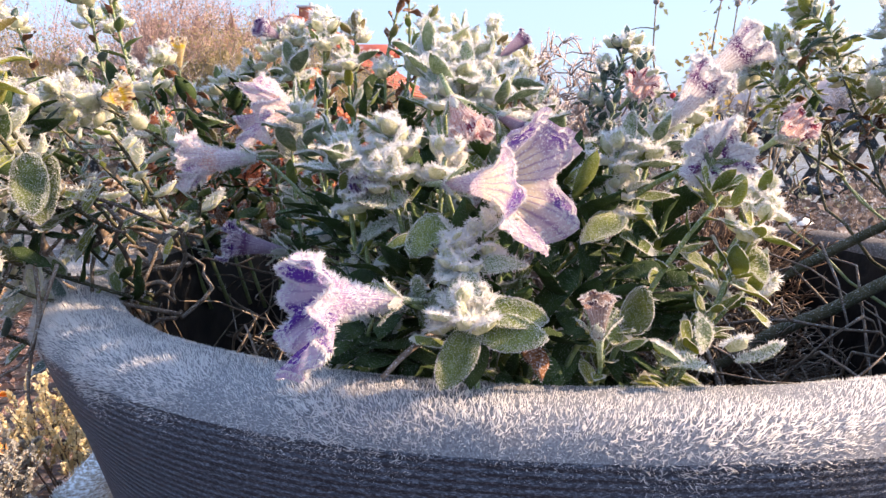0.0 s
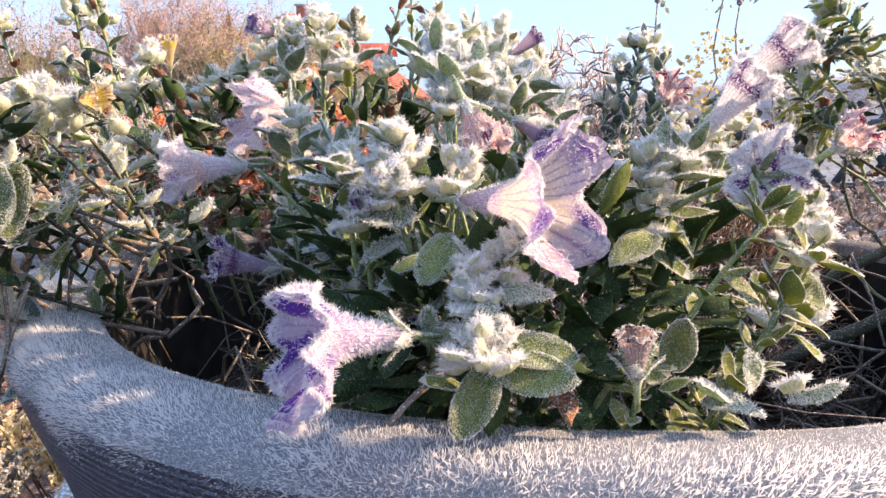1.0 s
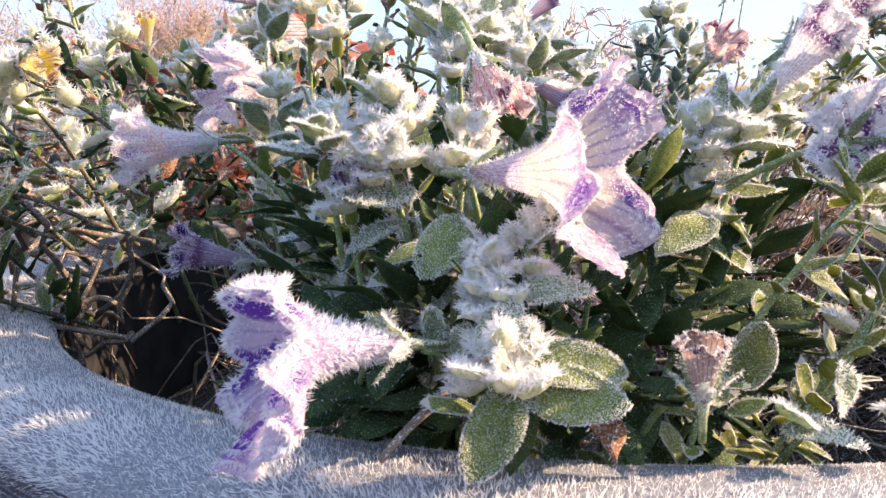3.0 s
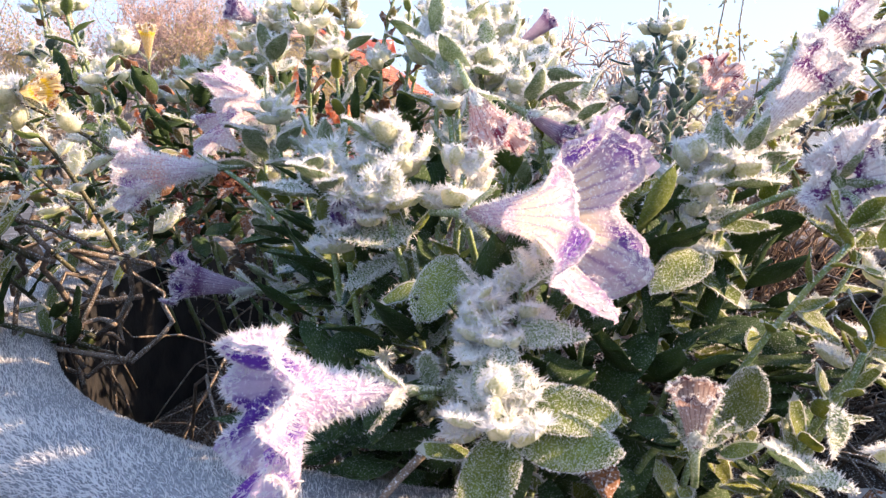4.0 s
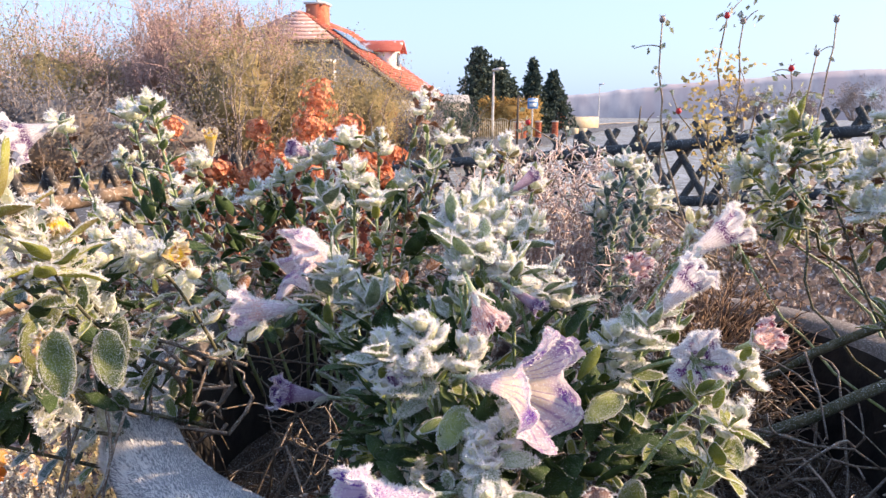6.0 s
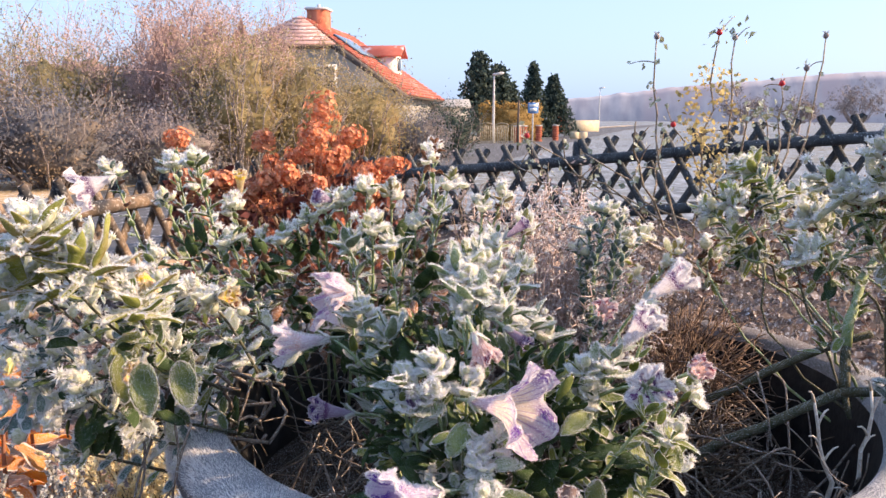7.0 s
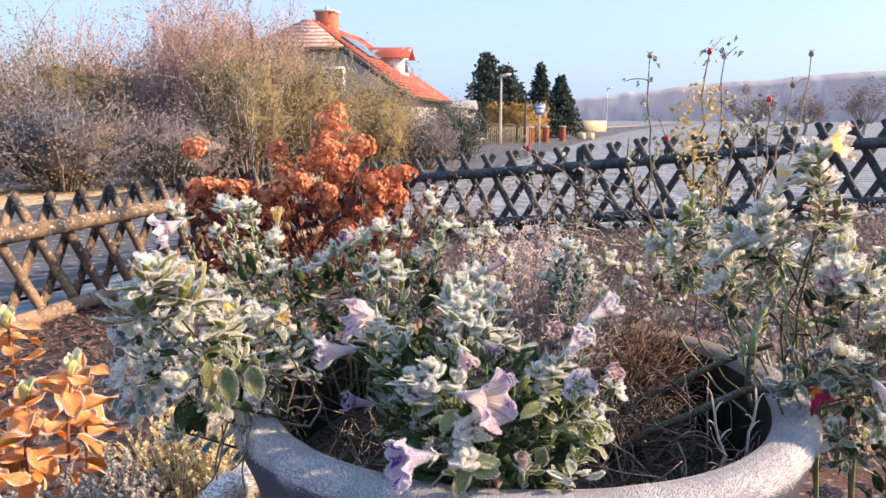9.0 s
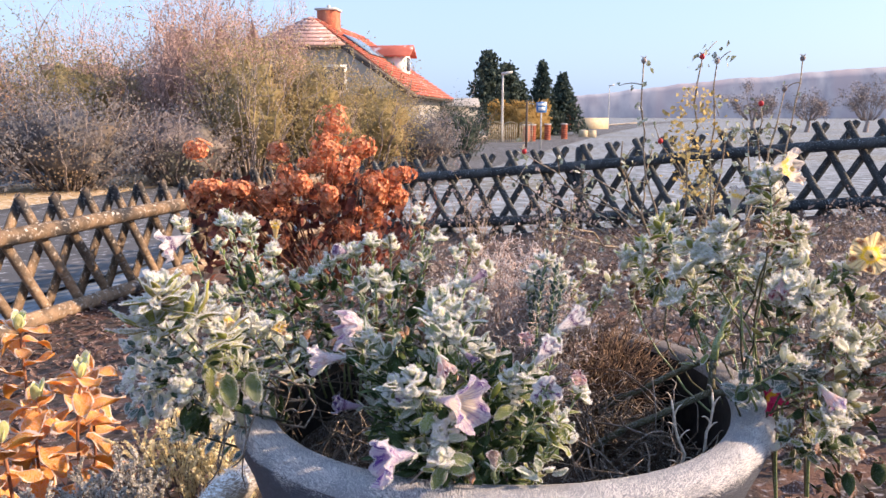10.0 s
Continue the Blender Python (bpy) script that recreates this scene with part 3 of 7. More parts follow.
def flower(plant, base, axis, up, material, label, tube=0.022, mouth=0.006, radius=0.026, flare=0.9, ice=0.0025, edge=1400, face=900, calyx=True, seed=1, name="flower", inside=0, **kw):
    """A petunia flower: corolla with rime needles, calyx of five narrow sepals, pedicel."""
    np.random.seed(seed)
    m = aim(local(plant.root, base), axis, up)
    g, uv = corolla_sheet(tube, mouth, radius, flare, seed=seed, **kw)
    b = Build()
    b.grid(g, 0, True, uv.reshape(-1, 2))
    rows, cols = g.shape[:2]
    # rime on the outside and along the edge
    p, n, u = on_sheet(g, face, True, lambda q: q ** 0.8)
    out = p.copy()
    out[:, 2] = 0
    flip = np.sign((n * out).sum(1))[:, None]
    d = n * np.where(flip == 0, 1, flip) + np.random.normal(0, 0.4, n.shape)
    b.needles(p, d, ice * (0.3 + 0.7 * np.random.rand(face) ** 1.5), ice * 0.035 + 0.00004)
    if inside:
        p, n, u = on_sheet(g, inside, True, lambda q: 0.55 + 0.45 * q)
        out = p.copy()
        out[:, 2] = 0
        flip = -np.sign((n * out).sum(1))[:, None]
        b.needles(p, n * flip + np.random.normal(0, 0.5, n.shape), ice * 0.4, ice * 0.04 + 0.00004)
    j = np.random.randint(0, cols, edge)
    f = np.random.rand(edge)[:, None]
    back = (np.random.rand(edge) ** 2 * 3.2)
    i = np.clip((rows - 1 - back).astype(int), 0, rows - 1)
    p = (1 - f) * g[i, j] + f * g[i, (j + 1) % cols]
    d = (g[-1, j] - g[-4, j])
    d = d / (np.linalg.norm(d, axis=1)[:, None] + 1e-9) + np.random.normal(0, 0.55, d.shape)
    b.needles(p, d, ice * (0.35 + 0.75 * np.random.rand(edge)), ice * 0.035 + 0.00004)
    corolla = part(name, b, (material, FROST), plant.root, label, uv=True)
    corolla.matrix_basis = m
    if calyx:
        c = Build()
        for k in range(5):
            a = k * math.tau / 5
            s = make_leaf(0.012, 0.0035, 0.25, 0.2, seed + k, 60, 40, 0.0015, 6, 2).packed()
            c.join(s, facing((0.0012 * math.cos(a), 0.0012 * math.sin(a), -0.001), (0.45 * math.cos(a), 0.45 * math.sin(a), 1), (math.cos(a), math.sin(a), -0.4)))
        c.tube(np.array([(0, 0, -0.012), (0, 0, -0.005), (0, 0, 0.001)]), (0.001, 0.0012, 0.002), None, 6)
        part("calyx", c, (LEAF_WHITE, FROST), corolla)
    return corolla


# ---- ground, road, field, distance ----
A_L, D_L = np.array((-2.53, 4.64)), unit((0.294, 0.956))       # the fence along the lane
CORNER = np.array((-1.12, 9.25))
D_M = unit((0.929, -0.370))                                      # the fence along the field


def outside(x, y):
    """Metres beyond the garden fence (minus: inside)."""
    s_l = (x - A_L[0]) * -D_L[1] + (y - A_L[1]) * D_L[0]
    s_m = (x - CORNER[0]) * -D_M[1] + (y - CORNER[1]) * D_M[0]
    return np.maximum(s_l, s_m)


def ground_z(x, y):
    x, y = np.asarray(x, float), np.asarray(y, float)
    z = 0.2 + 0.09 * (x - 0.24) - 0.09 * (y - 0.84) - 0.08 * np.maximum(0, -x - 0.2)
    z = np.clip(z, -0.46, 0.34)
    s = np.clip((outside(x, y) - 0.15) / 1.6, 0, 1)
    s = s * s * (3 - 2 * s)
    far = np.clip((np.hypot(x, y) - 60) / 300, 0, 1)
    return z * (1 - s) - 0.66 * s - 1.2 * far


def spaced(lo, hi, step, reach, grow=1.28):
    inner = list(np.arange(lo, hi + 1e-6, step))
    d, a, b = step, lo, hi
    left, right = [], []
    while a > -reach or b < reach:
        d *= grow
        a, b = a - d, b + d
        left.append(a)
        right.append(b)
    return np.array(left[::-1] + inner + right)


GARDEN = surface("garden_soil_with_bark_mulch", (0.026, 0.021, 0.020), (0.070, 0.054, 0.050), 26, 0.95, 1.0, 70, frost=0.12, frost_scale=60, random=0.0, frost_colour=(0.30, 0.28, 0.30), c3=(0.12, 0.065, 0.05))
FIELD = surface("frosted_meadow", (0.11, 0.13, 0.15), (0.19, 0.215, 0.245), 0.35, 0.95, 0.6, 6, frost=0.5, frost_scale=3.0, random=0.0, frost_colour=(0.27, 0.31, 0.37), c3=(0.15, 0.15, 0.13), spec=0.1)
xs, ys = spaced(-4.5, 5.5, 0.11, 4000), spaced(-2.5, 10.5, 0.11, 4000)
gx, gy = np.meshgrid(xs, ys)
gz = ground_z(gx, gy)
near = np.exp(-np.maximum(0, np.hypot(gx - 0.3, gy - 3) - 6) / 3)
gz += near * np.array([[0.018 * noise.noise((x * 3.1, y * 3.1, 0)) + 0.010 * noise.noise((x * 9, y * 9, 4)) for x, y in zip(r, q)] for r, q in zip(gx, gy)])
b = Build()
b.grid(np.stack((gx, gy, gz), -1))
cx, cy = 0.25 * (gx[:-1, :-1] + gx[1:, 1:] + gx[:-1, 1:] + gx[1:, :-1]), 0.25 * (gy[:-1, :-1] + gy[1:, 1:] + gy[:-1, 1:] + gy[1:, :-1])
b.m = (outside(cx, cy) > 0.05).astype(int).ravel().tolist()
ground = new("ground", b.mesh("ground", GARDEN, FIELD))
tagged(ground, "garden soil under bark mulch, frosted meadow beyond the fence", "ground", kind="structure")

ASPHALT = surface("frosted_asphalt", (0.055, 0.06, 0.07), (0.095, 0.10, 0.115), 1.2, 0.9, 0.5, 120, frost=0.15, frost_scale=8, random=0.0, frost_colour=(0.36, 0.39, 0.45))
VERGE = surface("dry_verge_grass", (0.30, 0.22, 0.12), (0.50, 0.38, 0.24), 3, 0.95, 0.8, 30, frost=0.3, frost_scale=12, random=0.0, frost_colour=(0.6, 0.58, 0.56))


def strip(name, a, d, lo, hi, start, end, z, material, label, category, n=120, bend=0.0):
    """A band of ground along a line, between two offsets to its left; it follows the ground."""
    t = start + (end - start) * np.linspace(0, 1, n) ** 2.2
    w = np.linspace(lo, hi, 7)
    p = np.zeros((n, 7, 3))
    bow = bend * (t / 100) ** 2
    p[..., 0] = a[0] + t[:, None] * d[0] - (w[None] - bow[:, None]) * d[1]
    p[..., 1] = a[1] + t[:, None] * d[1] + (w[None] - bow[:, None]) * d[0]
    p[..., 2] = ground_z(p[..., 0], p[..., 1]) + z + 0.02 * np.abs(np.linspace(-1, 1, 7)) ** 2 * -1
    q = Build()
    q.grid(p[:, ::-1])
    return tagged(new(name, q.mesh(name, material)), label, category, kind="structure")


LANE = unit((0.268, 0.963))
strip("road", A_L, LANE, 0.9, 6.3, -14, 420, 0.05, ASPHALT, "grey asphalt lane with thin white frost", "road", bend=2.0)
strip("verge", A_L, LANE, 6.3, 9.5, -14, 200, 0.06, VERGE, "strip of dry sunlit grass beside the lane", "grass verge", bend=2.0)
strip("pavement", A_L, LANE, 6.35, 8.0, 22, 160, 0.16, surface("pale_path", (0.42, 0.36, 0.28), (0.55, 0.48, 0.40), 3, 0.9, 0.4, 60, random=0.0), "pale sandy footpath raised along the lane", "footpath", bend=2.0)

# the wooded hill across the fields, distance haze mixed into its pale bluish colour
HILL = surface("bare_wood_with_painted_haze", (0.30, 0.305, 0.36), (0.44, 0.435, 0.48), 0.12, 1.0, 0.0, random=0.0, coords="Object", c3=(0.36, 0.335, 0.38), spec=0.0, stretch=(1, 1, 0.5))


def ridge(name, x0, x1, y0, tall, seed, label, curve_y=0.0):
    n = 900
    x = np.linspace(x0, x1, n)
    s = np.linspace(0, 1, n)
    crest = tall(s) + np.array([1.6 * noise.noise((k * 0.02, seed, 0)) + 0.5 * noise.noise((k * 0.07, seed, 3)) for k in range(n)])
    g = np.zeros((4, n, 3))
    for r, (dy, k) in enumerate(((0, 0), (2, 0.85), (5, 1.0), (40, 0.5))):
        g[r, :, 0], g[r, :, 1], g[r, :, 2] = x, y0 + dy + curve_y * (s - 0.5) ** 2, -2.5 + k * np.maximum(crest, 0.4)
    q = Build()
    q.grid(g)
    return tagged(new(name, q.mesh(name, HILL)), label, "wooded hill", kind="structure")


ridge("backdrop", 70, 620, 560, lambda s: 13 + 19 * np.clip(s * 2.2, 0, 1) + 6 * np.sin(3 * s + 0.4) ** 2, 3, "bare woods on a low hill across the fields, haze painted into their colour")


# ---- trees and bushes ----
def twigs(b, base, height, width, count, rng, r=0.02, levels=2, slot=0, lean=(0, 0, 0), sides=4, ends=None, upright=0.55):
    """Stems that rise from the base and fork."""
    for _ in range(count):
        a = rng.rand() * math.tau
        out = width * math.sqrt(rng.rand())
        h = height * rng.uniform(0.55, 1.0) * (1 - 0.35 * (out / width) ** 2)
        tip = np.asarray(base) + np.array((out * math.cos(a), out * math.sin(a), h)) + np.asarray(lean) * h
        root = np.asarray(base) + np.array((0.25 * out * math.cos(a), 0.25 * out * math.sin(a), 0))
        pts = curve(root, tip, (0.1 * out * math.cos(a), 0.1 * out * math.sin(a), 0.08 * h), 6)
        pts[1:-1] += rng.normal(0, 0.025 * h, (4, 3))
        b.tube(pts, r, r * 0.25, sides, slot)
        tips = [(pts, h)]
        for lv in range(levels):
            fresh = []
            for line, span in tips:
                for _ in range(3 if lv == 0 else 2):
                    k = rng.randint(2, len(line))
                    d = unit(rng.normal(0, 1, 3) + np.array((0, 0, upright * 2)) + 0.8 * unit(line[-1] - line[0]))
                    ln = span * rng.uniform(0.22, 0.45)
                    p = curve(line[k], line[k] + d * ln, rng.normal(0, 0.08 * ln, 3), 4)
                    b.tube(p, r * 0.5 / (lv + 1), r * 0.12 / (lv + 1), 3, slot)
                    fresh.append((p, ln))
                    if ends is not None:
                        ends.append(p)
            tips = fresh
    return b


def leaf_haze(b, lines, n, size, rng, spread, slot=0):
    """Very many small folded leaves, for bushes some way off."""
    pts = np.concatenate(lines)
    c = pts[rng.randint(0, len(pts), n)] + rng.normal(0, spread, (n, 3))
    d, s = rng.normal(size=(n, 3)), rng.normal(size=(n, 3))
    d /= np.linalg.norm(d, axis=1)[:, None]
    s = np.cross(d, s)
    s /= np.linalg.norm(s, axis=1)[:, None]
    z = (size * rng.uniform(0.6, 1.3, n))[:, None]
    v = np.stack((c, c + z * (0.5 * d + 0.38 * s), c + z * d + 0.15 * z * np.cross(d, s), c + z * (0.5 * d - 0.38 * s)), 1).reshape(-1, 3)
    o = 4 * np.arange(n)
    b.add(v, np.concatenate((np.stack((o, o + 1, o + 2), 1), np.stack((o, o + 2, o + 3), 1))), slot)


def leaf_scatter(b, lines, n, size, rng, spread, slot=1, blunt=True):
    """Small folded leaves near the given twigs."""
    idx = rng.randint(0, len(lines), n)
    v, f = [], []
    for k in range(n):
        p = lines[idx[k]]
        c = p[rng.randint(0, len(p))] + rng.normal(0, spread, 3)
        d, s = unit(rng.normal(size=3)), unit(rng.normal(size=3))
        s = unit(np.cross(d, s))
        up = np.cross(d, s)
        z = size * rng.uniform(0.6, 1.3)
        o = 5 * k
        v += [c, c + z * (0.45 * d + 0.36 * s + 0.10 * up), c + z * d, c + z * (0.45 * d - 0.36 * s + 0.10 * up), c + z * 0.5 * d - 0.05 * z * up]
        f += [(o, o + 1, o + 4), (o + 1, o + 2, o + 4), (o + 2, o + 3, o + 4), (o + 3, o, o + 4)]
    b.add(v, f, slot)


def bush(name, at, height, width, bark, leaves, label, seed, stems=16, n=1600, size=0.09, spread=0.22, category="bush", r=0.024, levels=2, group=""):
    rng = np.random.RandomState(seed)
    x, y = at
    root = thing(name, (x, y, float(ground_z(x, y)) - 0.03), label, category, group)
    b, ends = Build(), []
    twigs(b, (0, 0, 0), height, width, stems, rng, r, levels, ends=ends)
    part("branchwork", b, bark, root, kind="stuff")
    if n:
        c = Build()
        if n > 5000:
            # the leafy mass between the twigs
            k = 900
            d = rng.normal(size=(k, 3))
            d /= np.linalg.norm(d, axis=1)[:, None]
            mass = d * (rng.rand(k) ** 0.33)[:, None] * np.array((1.0 * width, 0.8 * width, 0.48 * height)) + np.array((0, 0, 0.46 * height))
            ends = ends[::2]
            ends = ends + [mass + rng.normal(0, 0.1, mass.shape)]
            ends = ends + [mass] * 2
        if n > 5000:
            # the close inner leafage
            s, a = np.linspace(0.05, math.pi - 0.05, 18)[:, None], (np.arange(26) * math.tau / 26)[None]
            core = np.stack((np.sin(s) * np.cos(a), np.sin(s) * np.sin(a), -np.cos(s) + 0 * a), -1)
            lump = np.array([[0.60 + 0.30 * noise.noise((2.6 * p[0] + seed, 2.6 * p[1], 3.4 * p[2])) + 0.16 * noise.noise((9 * p[0], 9 * p[1] + seed, 9 * p[2])) for p in row] for row in core])
            c.grid(core * lump[..., None] * np.array((0.95 * width, 0.75 * width, 0.46 * height)) + np.array((0, 0, 0.45 * height)), 0, True)
        leaf_haze(c, ends, n, size, rng, spread, 0)
        part("foliage", c, leaves, root, kind="stuff")
    return root


BARK = surface("grey_brown_bark", (0.20, 0.165, 0.155), (0.34, 0.285, 0.27), 6, 0.9, 0.6, 30, random=0.15, frost=0.15, frost_scale=30)
BARK_PINK = surface("reddish_bark", (0.38, 0.26, 0.245), (0.52, 0.38, 0.36), 6, 0.9, 0.4, 30, random=0.15)
L_OLIVE = surface("olive_leaves", (0.31, 0.26, 0.13), (0.48, 0.40, 0.22), 2.0, 0.8, 0.0, through_light=0.5, random=0.12, island=True, c3=(0.36, 0.27, 0.15))
L_RUST = surface("rusty_leaves", (0.42, 0.30, 0.27), (0.60, 0.44, 0.38), 2.0, 0.8, 0.0, through_light=0.5, random=0.12, island=True, c3=(0.42, 0.27, 0.13))
L_BROWN = surface("brown_leaves", (0.30, 0.26, 0.26), (0.42, 0.365, 0.36), 2.0, 0.8, 0.0, through_light=0.5, random=0.12, island=True, c3=(0.26, 0.25, 0.19))
# bluish grey leaf colour stands in for shade and haze on the low bushes
L_SHADE = surface("shaded_hedge_leaves", (0.175, 0.18, 0.205), (0.27, 0.27, 0.295), 2.0, 0.85, 0.0, through_light=0.5, random=0.12, island=True, c3=(0.30, 0.23, 0.16))
CONIFER = surface("conifer_needles", (0.040, 0.060, 0.052), (0.075, 0.105, 0.085), 4.0, 0.9, 0.0, through_light=0.2, random=0.3, island=True)
HEDGE = surface("yellowing_hedge_leaves", (0.31, 0.20, 0.065), (0.48, 0.33, 0.12), 3.0, 0.8, 0.0, through_light=0.3, random=0.35, island=True)

# (x, y, height, width, stems, leaves, material, bark, label)
for k, (x, y, h, w, stems, n, leaf, bark, label) in enumerate((
        (-9.3, 13.6, 2.25, 1.9, 27, 12150, L_SHADE, BARK, "dense dull brown-green bush beside the lane"),
        (-7.4, 15.0, 2.15, 1.7, 24, 12150, L_SHADE, BARK, "dense dull brown-green bush beside the lane"),
        (-5.6, 16.4, 1.85, 1.5, 21, 10800, L_BROWN, BARK, "low brown bush beside the lane"),
        (-11.5, 17.4, 3.35, 2.3, 30, 12150, L_RUST, BARK_PINK, "tall rusty autumn bush with thin leaves"),
        (-9.3, 19.0, 3.55, 2.1, 30, 12150, L_OLIVE, BARK, "olive autumn bush with thin leaves"),
        (-7.5, 20.5, 3.6, 1.9, 27, 12150, L_RUST, BARK_PINK, "rusty autumn bush with thin leaves"),
        (-5.6, 18.6, 4.4, 1.6, 36, 12150, L_RUST, BARK_PINK, "tall reddish bush with bare twig tips"),
        (-4.4, 17.6, 3.6, 1.5, 27, 12150, L_OLIVE, BARK, "olive and yellow bush beside the lane"),
        (-3.1, 18.8, 3.25, 1.4, 24, 12150, L_OLIVE, BARK, "olive and yellow bush with reddish twigs beside the lane"),
        (-1.8, 20.6, 2.85, 1.4, 21, 10800, L_OLIVE, BARK, "olive and yellow bush beside the lane"),
        (-0.5, 22.0, 1.76, 1.1, 18, 8100, L_SHADE, BARK, "dull green bush at the end of the row"),
        (0.6, 27.0, 2.11, 1.2, 18, 8100, CONIFER, BARK, "dark evergreen bush beside the lane"),
        (-15.0, 22.0, 3.9, 3.2, 40, 12150, L_BROWN, BARK, "tall brown thicket behind the bushes"),
        (-11.0, 24.0, 4.3, 2.8, 40, 12150, L_RUST, BARK_PINK, "tall rusty thicket behind the bushes"))):
    bush("bush", (x, y), h, w, bark, leaf, label, 100 + k, int(2.2 * stems), int(0.85 * n), 0.056, 0.12, group="bushes along the lane")
for k in range(4):
    bush("birch_tree", (-6.5 + 0.75 * k, 19.5 + 0.6 * k), 4.9 - 0.08 * k, 0.9, BARK_PINK, L_RUST, "slender almost leafless tree with pink-brown twigs", 140 + k, 34, 7500, 0.045, 0.07, "tree", 0.022, 2, "slender trees")


def conifer(name, x, y, height, width, seed, label, narrow=False):
    rng = np.random.RandomState(seed)
    z0 = float(ground_z(x, y))
    root = thing(name, (x, y, z0), label, "conifer", "conifers by the lane")
    b = Build()
    b.tube(curve((0, 0, -0.1), (0, 0, height * 0.97), (0, 0, 0), 6), 0.16, 0.02, 7)
    part("trunk", b, BARK, root)
    c = Build()
    lines = []
    for _ in range(230 if narrow else 200):
        t = rng.rand() ** 0.8
        reach = width * ((1 - t) ** 0.55 * (0.75 if t > 0.12 else 0.9)) * rng.uniform(0.6, 1.1) if narrow else width * (1 - t) ** 0.9 * rng.uniform(0.55, 1.15)
        a = rng.rand() * math.tau
        h = height * (0.04 + 0.94 * t)
        p0 = np.array((0.1 * reach * math.cos(a), 0.1 * reach * math.sin(a), h))
        p1 = np.array((reach * math.cos(a), reach * math.sin(a), h + (0.9 * reach if narrow else -0.25 * reach)))
        lines.append(curve(p0, p1, (0, 0, 0.1 * reach), 6))
    leaf_scatter(c, lines, 5200, 0.26, rng, 0.10, 0)
    part("crown", c, CONIFER, root, kind="stuff")


conifer("cypress", 2.95, 50, 5.4, 2.0, 1, "tall dark columnar cypress beside the lane", True)
conifer("cypress", 4.25, 51.5, 4.7, 1.9, 2, "dark bushy cypress beside the lane", True)
conifer("spruce", 5.4, 54, 3.7, 1.7, 6, "dark spruce between the taller ones")
conifer("spruce", 7.1, 55, 5.2, 1.7, 3, "dark spruce with a thin frosted tip")
conifer("spruce", 8.7, 56, 4.4, 2.3, 4, "broad dark spruce beside the lane")

b = Build()
rng = np.random.RandomState(5)
hedge = thing("hedge", (4.6, 46.5, float(ground_z(4.6, 46.5))), "clipped hedge with yellow autumn leaves beside the lane", "hedge")
lines = [np.array([(rng.uniform(-1.75, 1.9), rng.uniform(-0.4, 0.4), rng.uniform(0.0, 2.25 + 0.12 * math.sin(k))) for _ in range(4)]) for k in range(300)]
leaf_scatter(b, lines, 7000, 0.14, rng, 0.06, 0)
part("foliage", b, HEDGE, hedge, kind="stuff")
c = Build()
for k in range(12):
    c.tube(curve((-1.6 + 0.3 * k, 0, -0.1), (-1.6 + 0.3 * k, 0.1, 1.9), (0.1, 0, 0), 5), 0.04, 0.015, 5)
c.box((3.5, 0.55, 2.0), pose(0.05, 0, 1.05), 1, 0.2)
part("branchwork", c, (BARK, HEDGE), hedge, kind="stuff")

for k, (x, y, h, w) in enumerate(((29.0, 72, 3.6, 2.3), (35.2, 74, 3.4, 2.4), (42.0, 76, 4.6, 2.2))):
    rng = np.random.RandomState(160 + k)
    np.random.seed(160 + k)
    root = thing("orchard_tree", (x, y, float(ground_z(x, y))), "bare old orchard tree in the frosted meadow", "tree", "orchard trees")
    b = Build()
    fork = np.array((0.15, 0, 1.15))
    b.tube(curve((0, 0, -0.1), fork, (0.12, 0, 0), 6, 0.03), 0.24, 0.17, 8)
    part("trunk", b, BARK, root)
    b, ends = Build(), []
    twigs(b, fork, h - 0.9, w, 20, rng, 0.07, 2, ends=ends, upright=0.15)
    part("branchwork", b, BARK, root, kind="stuff")
    c = Build()
    leaf_haze(c, ends, 3600, 0.13, rng, 0.2, 0)
    part("foliage", c, BARK, root, kind="stuff")

# ---- the house and what stands along the lane ----
ROOF = surface("red_roof_tiles", (0.34, 0.085, 0.06), (0.46, 0.135, 0.095), 1.2, 0.7, 0.3, 8, random=0.1, frost=0.05, frost_scale=2)
ROOF_FROSTED = surface("frosted_roof_tiles", (0.36, 0.22, 0.21), (0.48, 0.33, 0.32), 1.2, 0.8, 0.3, 8, random=0.1, frost=0.08, frost_scale=3)
PLASTER = surface("grey_cream_plaster", (0.27, 0.27, 0.26), (0.35, 0.345, 0.33), 1.5, 0.9, 0.3, 30, random=0.0)
DARKWOOD = surface("dark_stained_board", (0.06, 0.045, 0.04), (0.11, 0.085, 0.07), 3, 0.7, 0.3, 20, random=0.1)
BRICK = surface("red_brick", (0.36, 0.10, 0.06), (0.48, 0.17, 0.10), 4, 0.85, 0.5, 20, random=0.15)
STEEL = surface("galvanised_steel", (0.42, 0.43, 0.43), (0.55, 0.55, 0.55), 10, 0.45, 0.1, 60, random=0.05)
PANEL = surface("solar_glass", (0.10, 0.16, 0.24), (0.16, 0.24, 0.33), 2, 0.12, 0.0, random=0.0, spec=0.8)
WHITE = surface("white_paint", (0.72, 0.72, 0.70), (0.80, 0.80, 0.78), 5, 0.6, 0.1, random=0.0)
GLASS = surface("dark_window_glass", (0.03, 0.04, 0.05), (0.06, 0.07, 0.09), 1, 0.08, 0.0, random=0.0, spec=0.8)

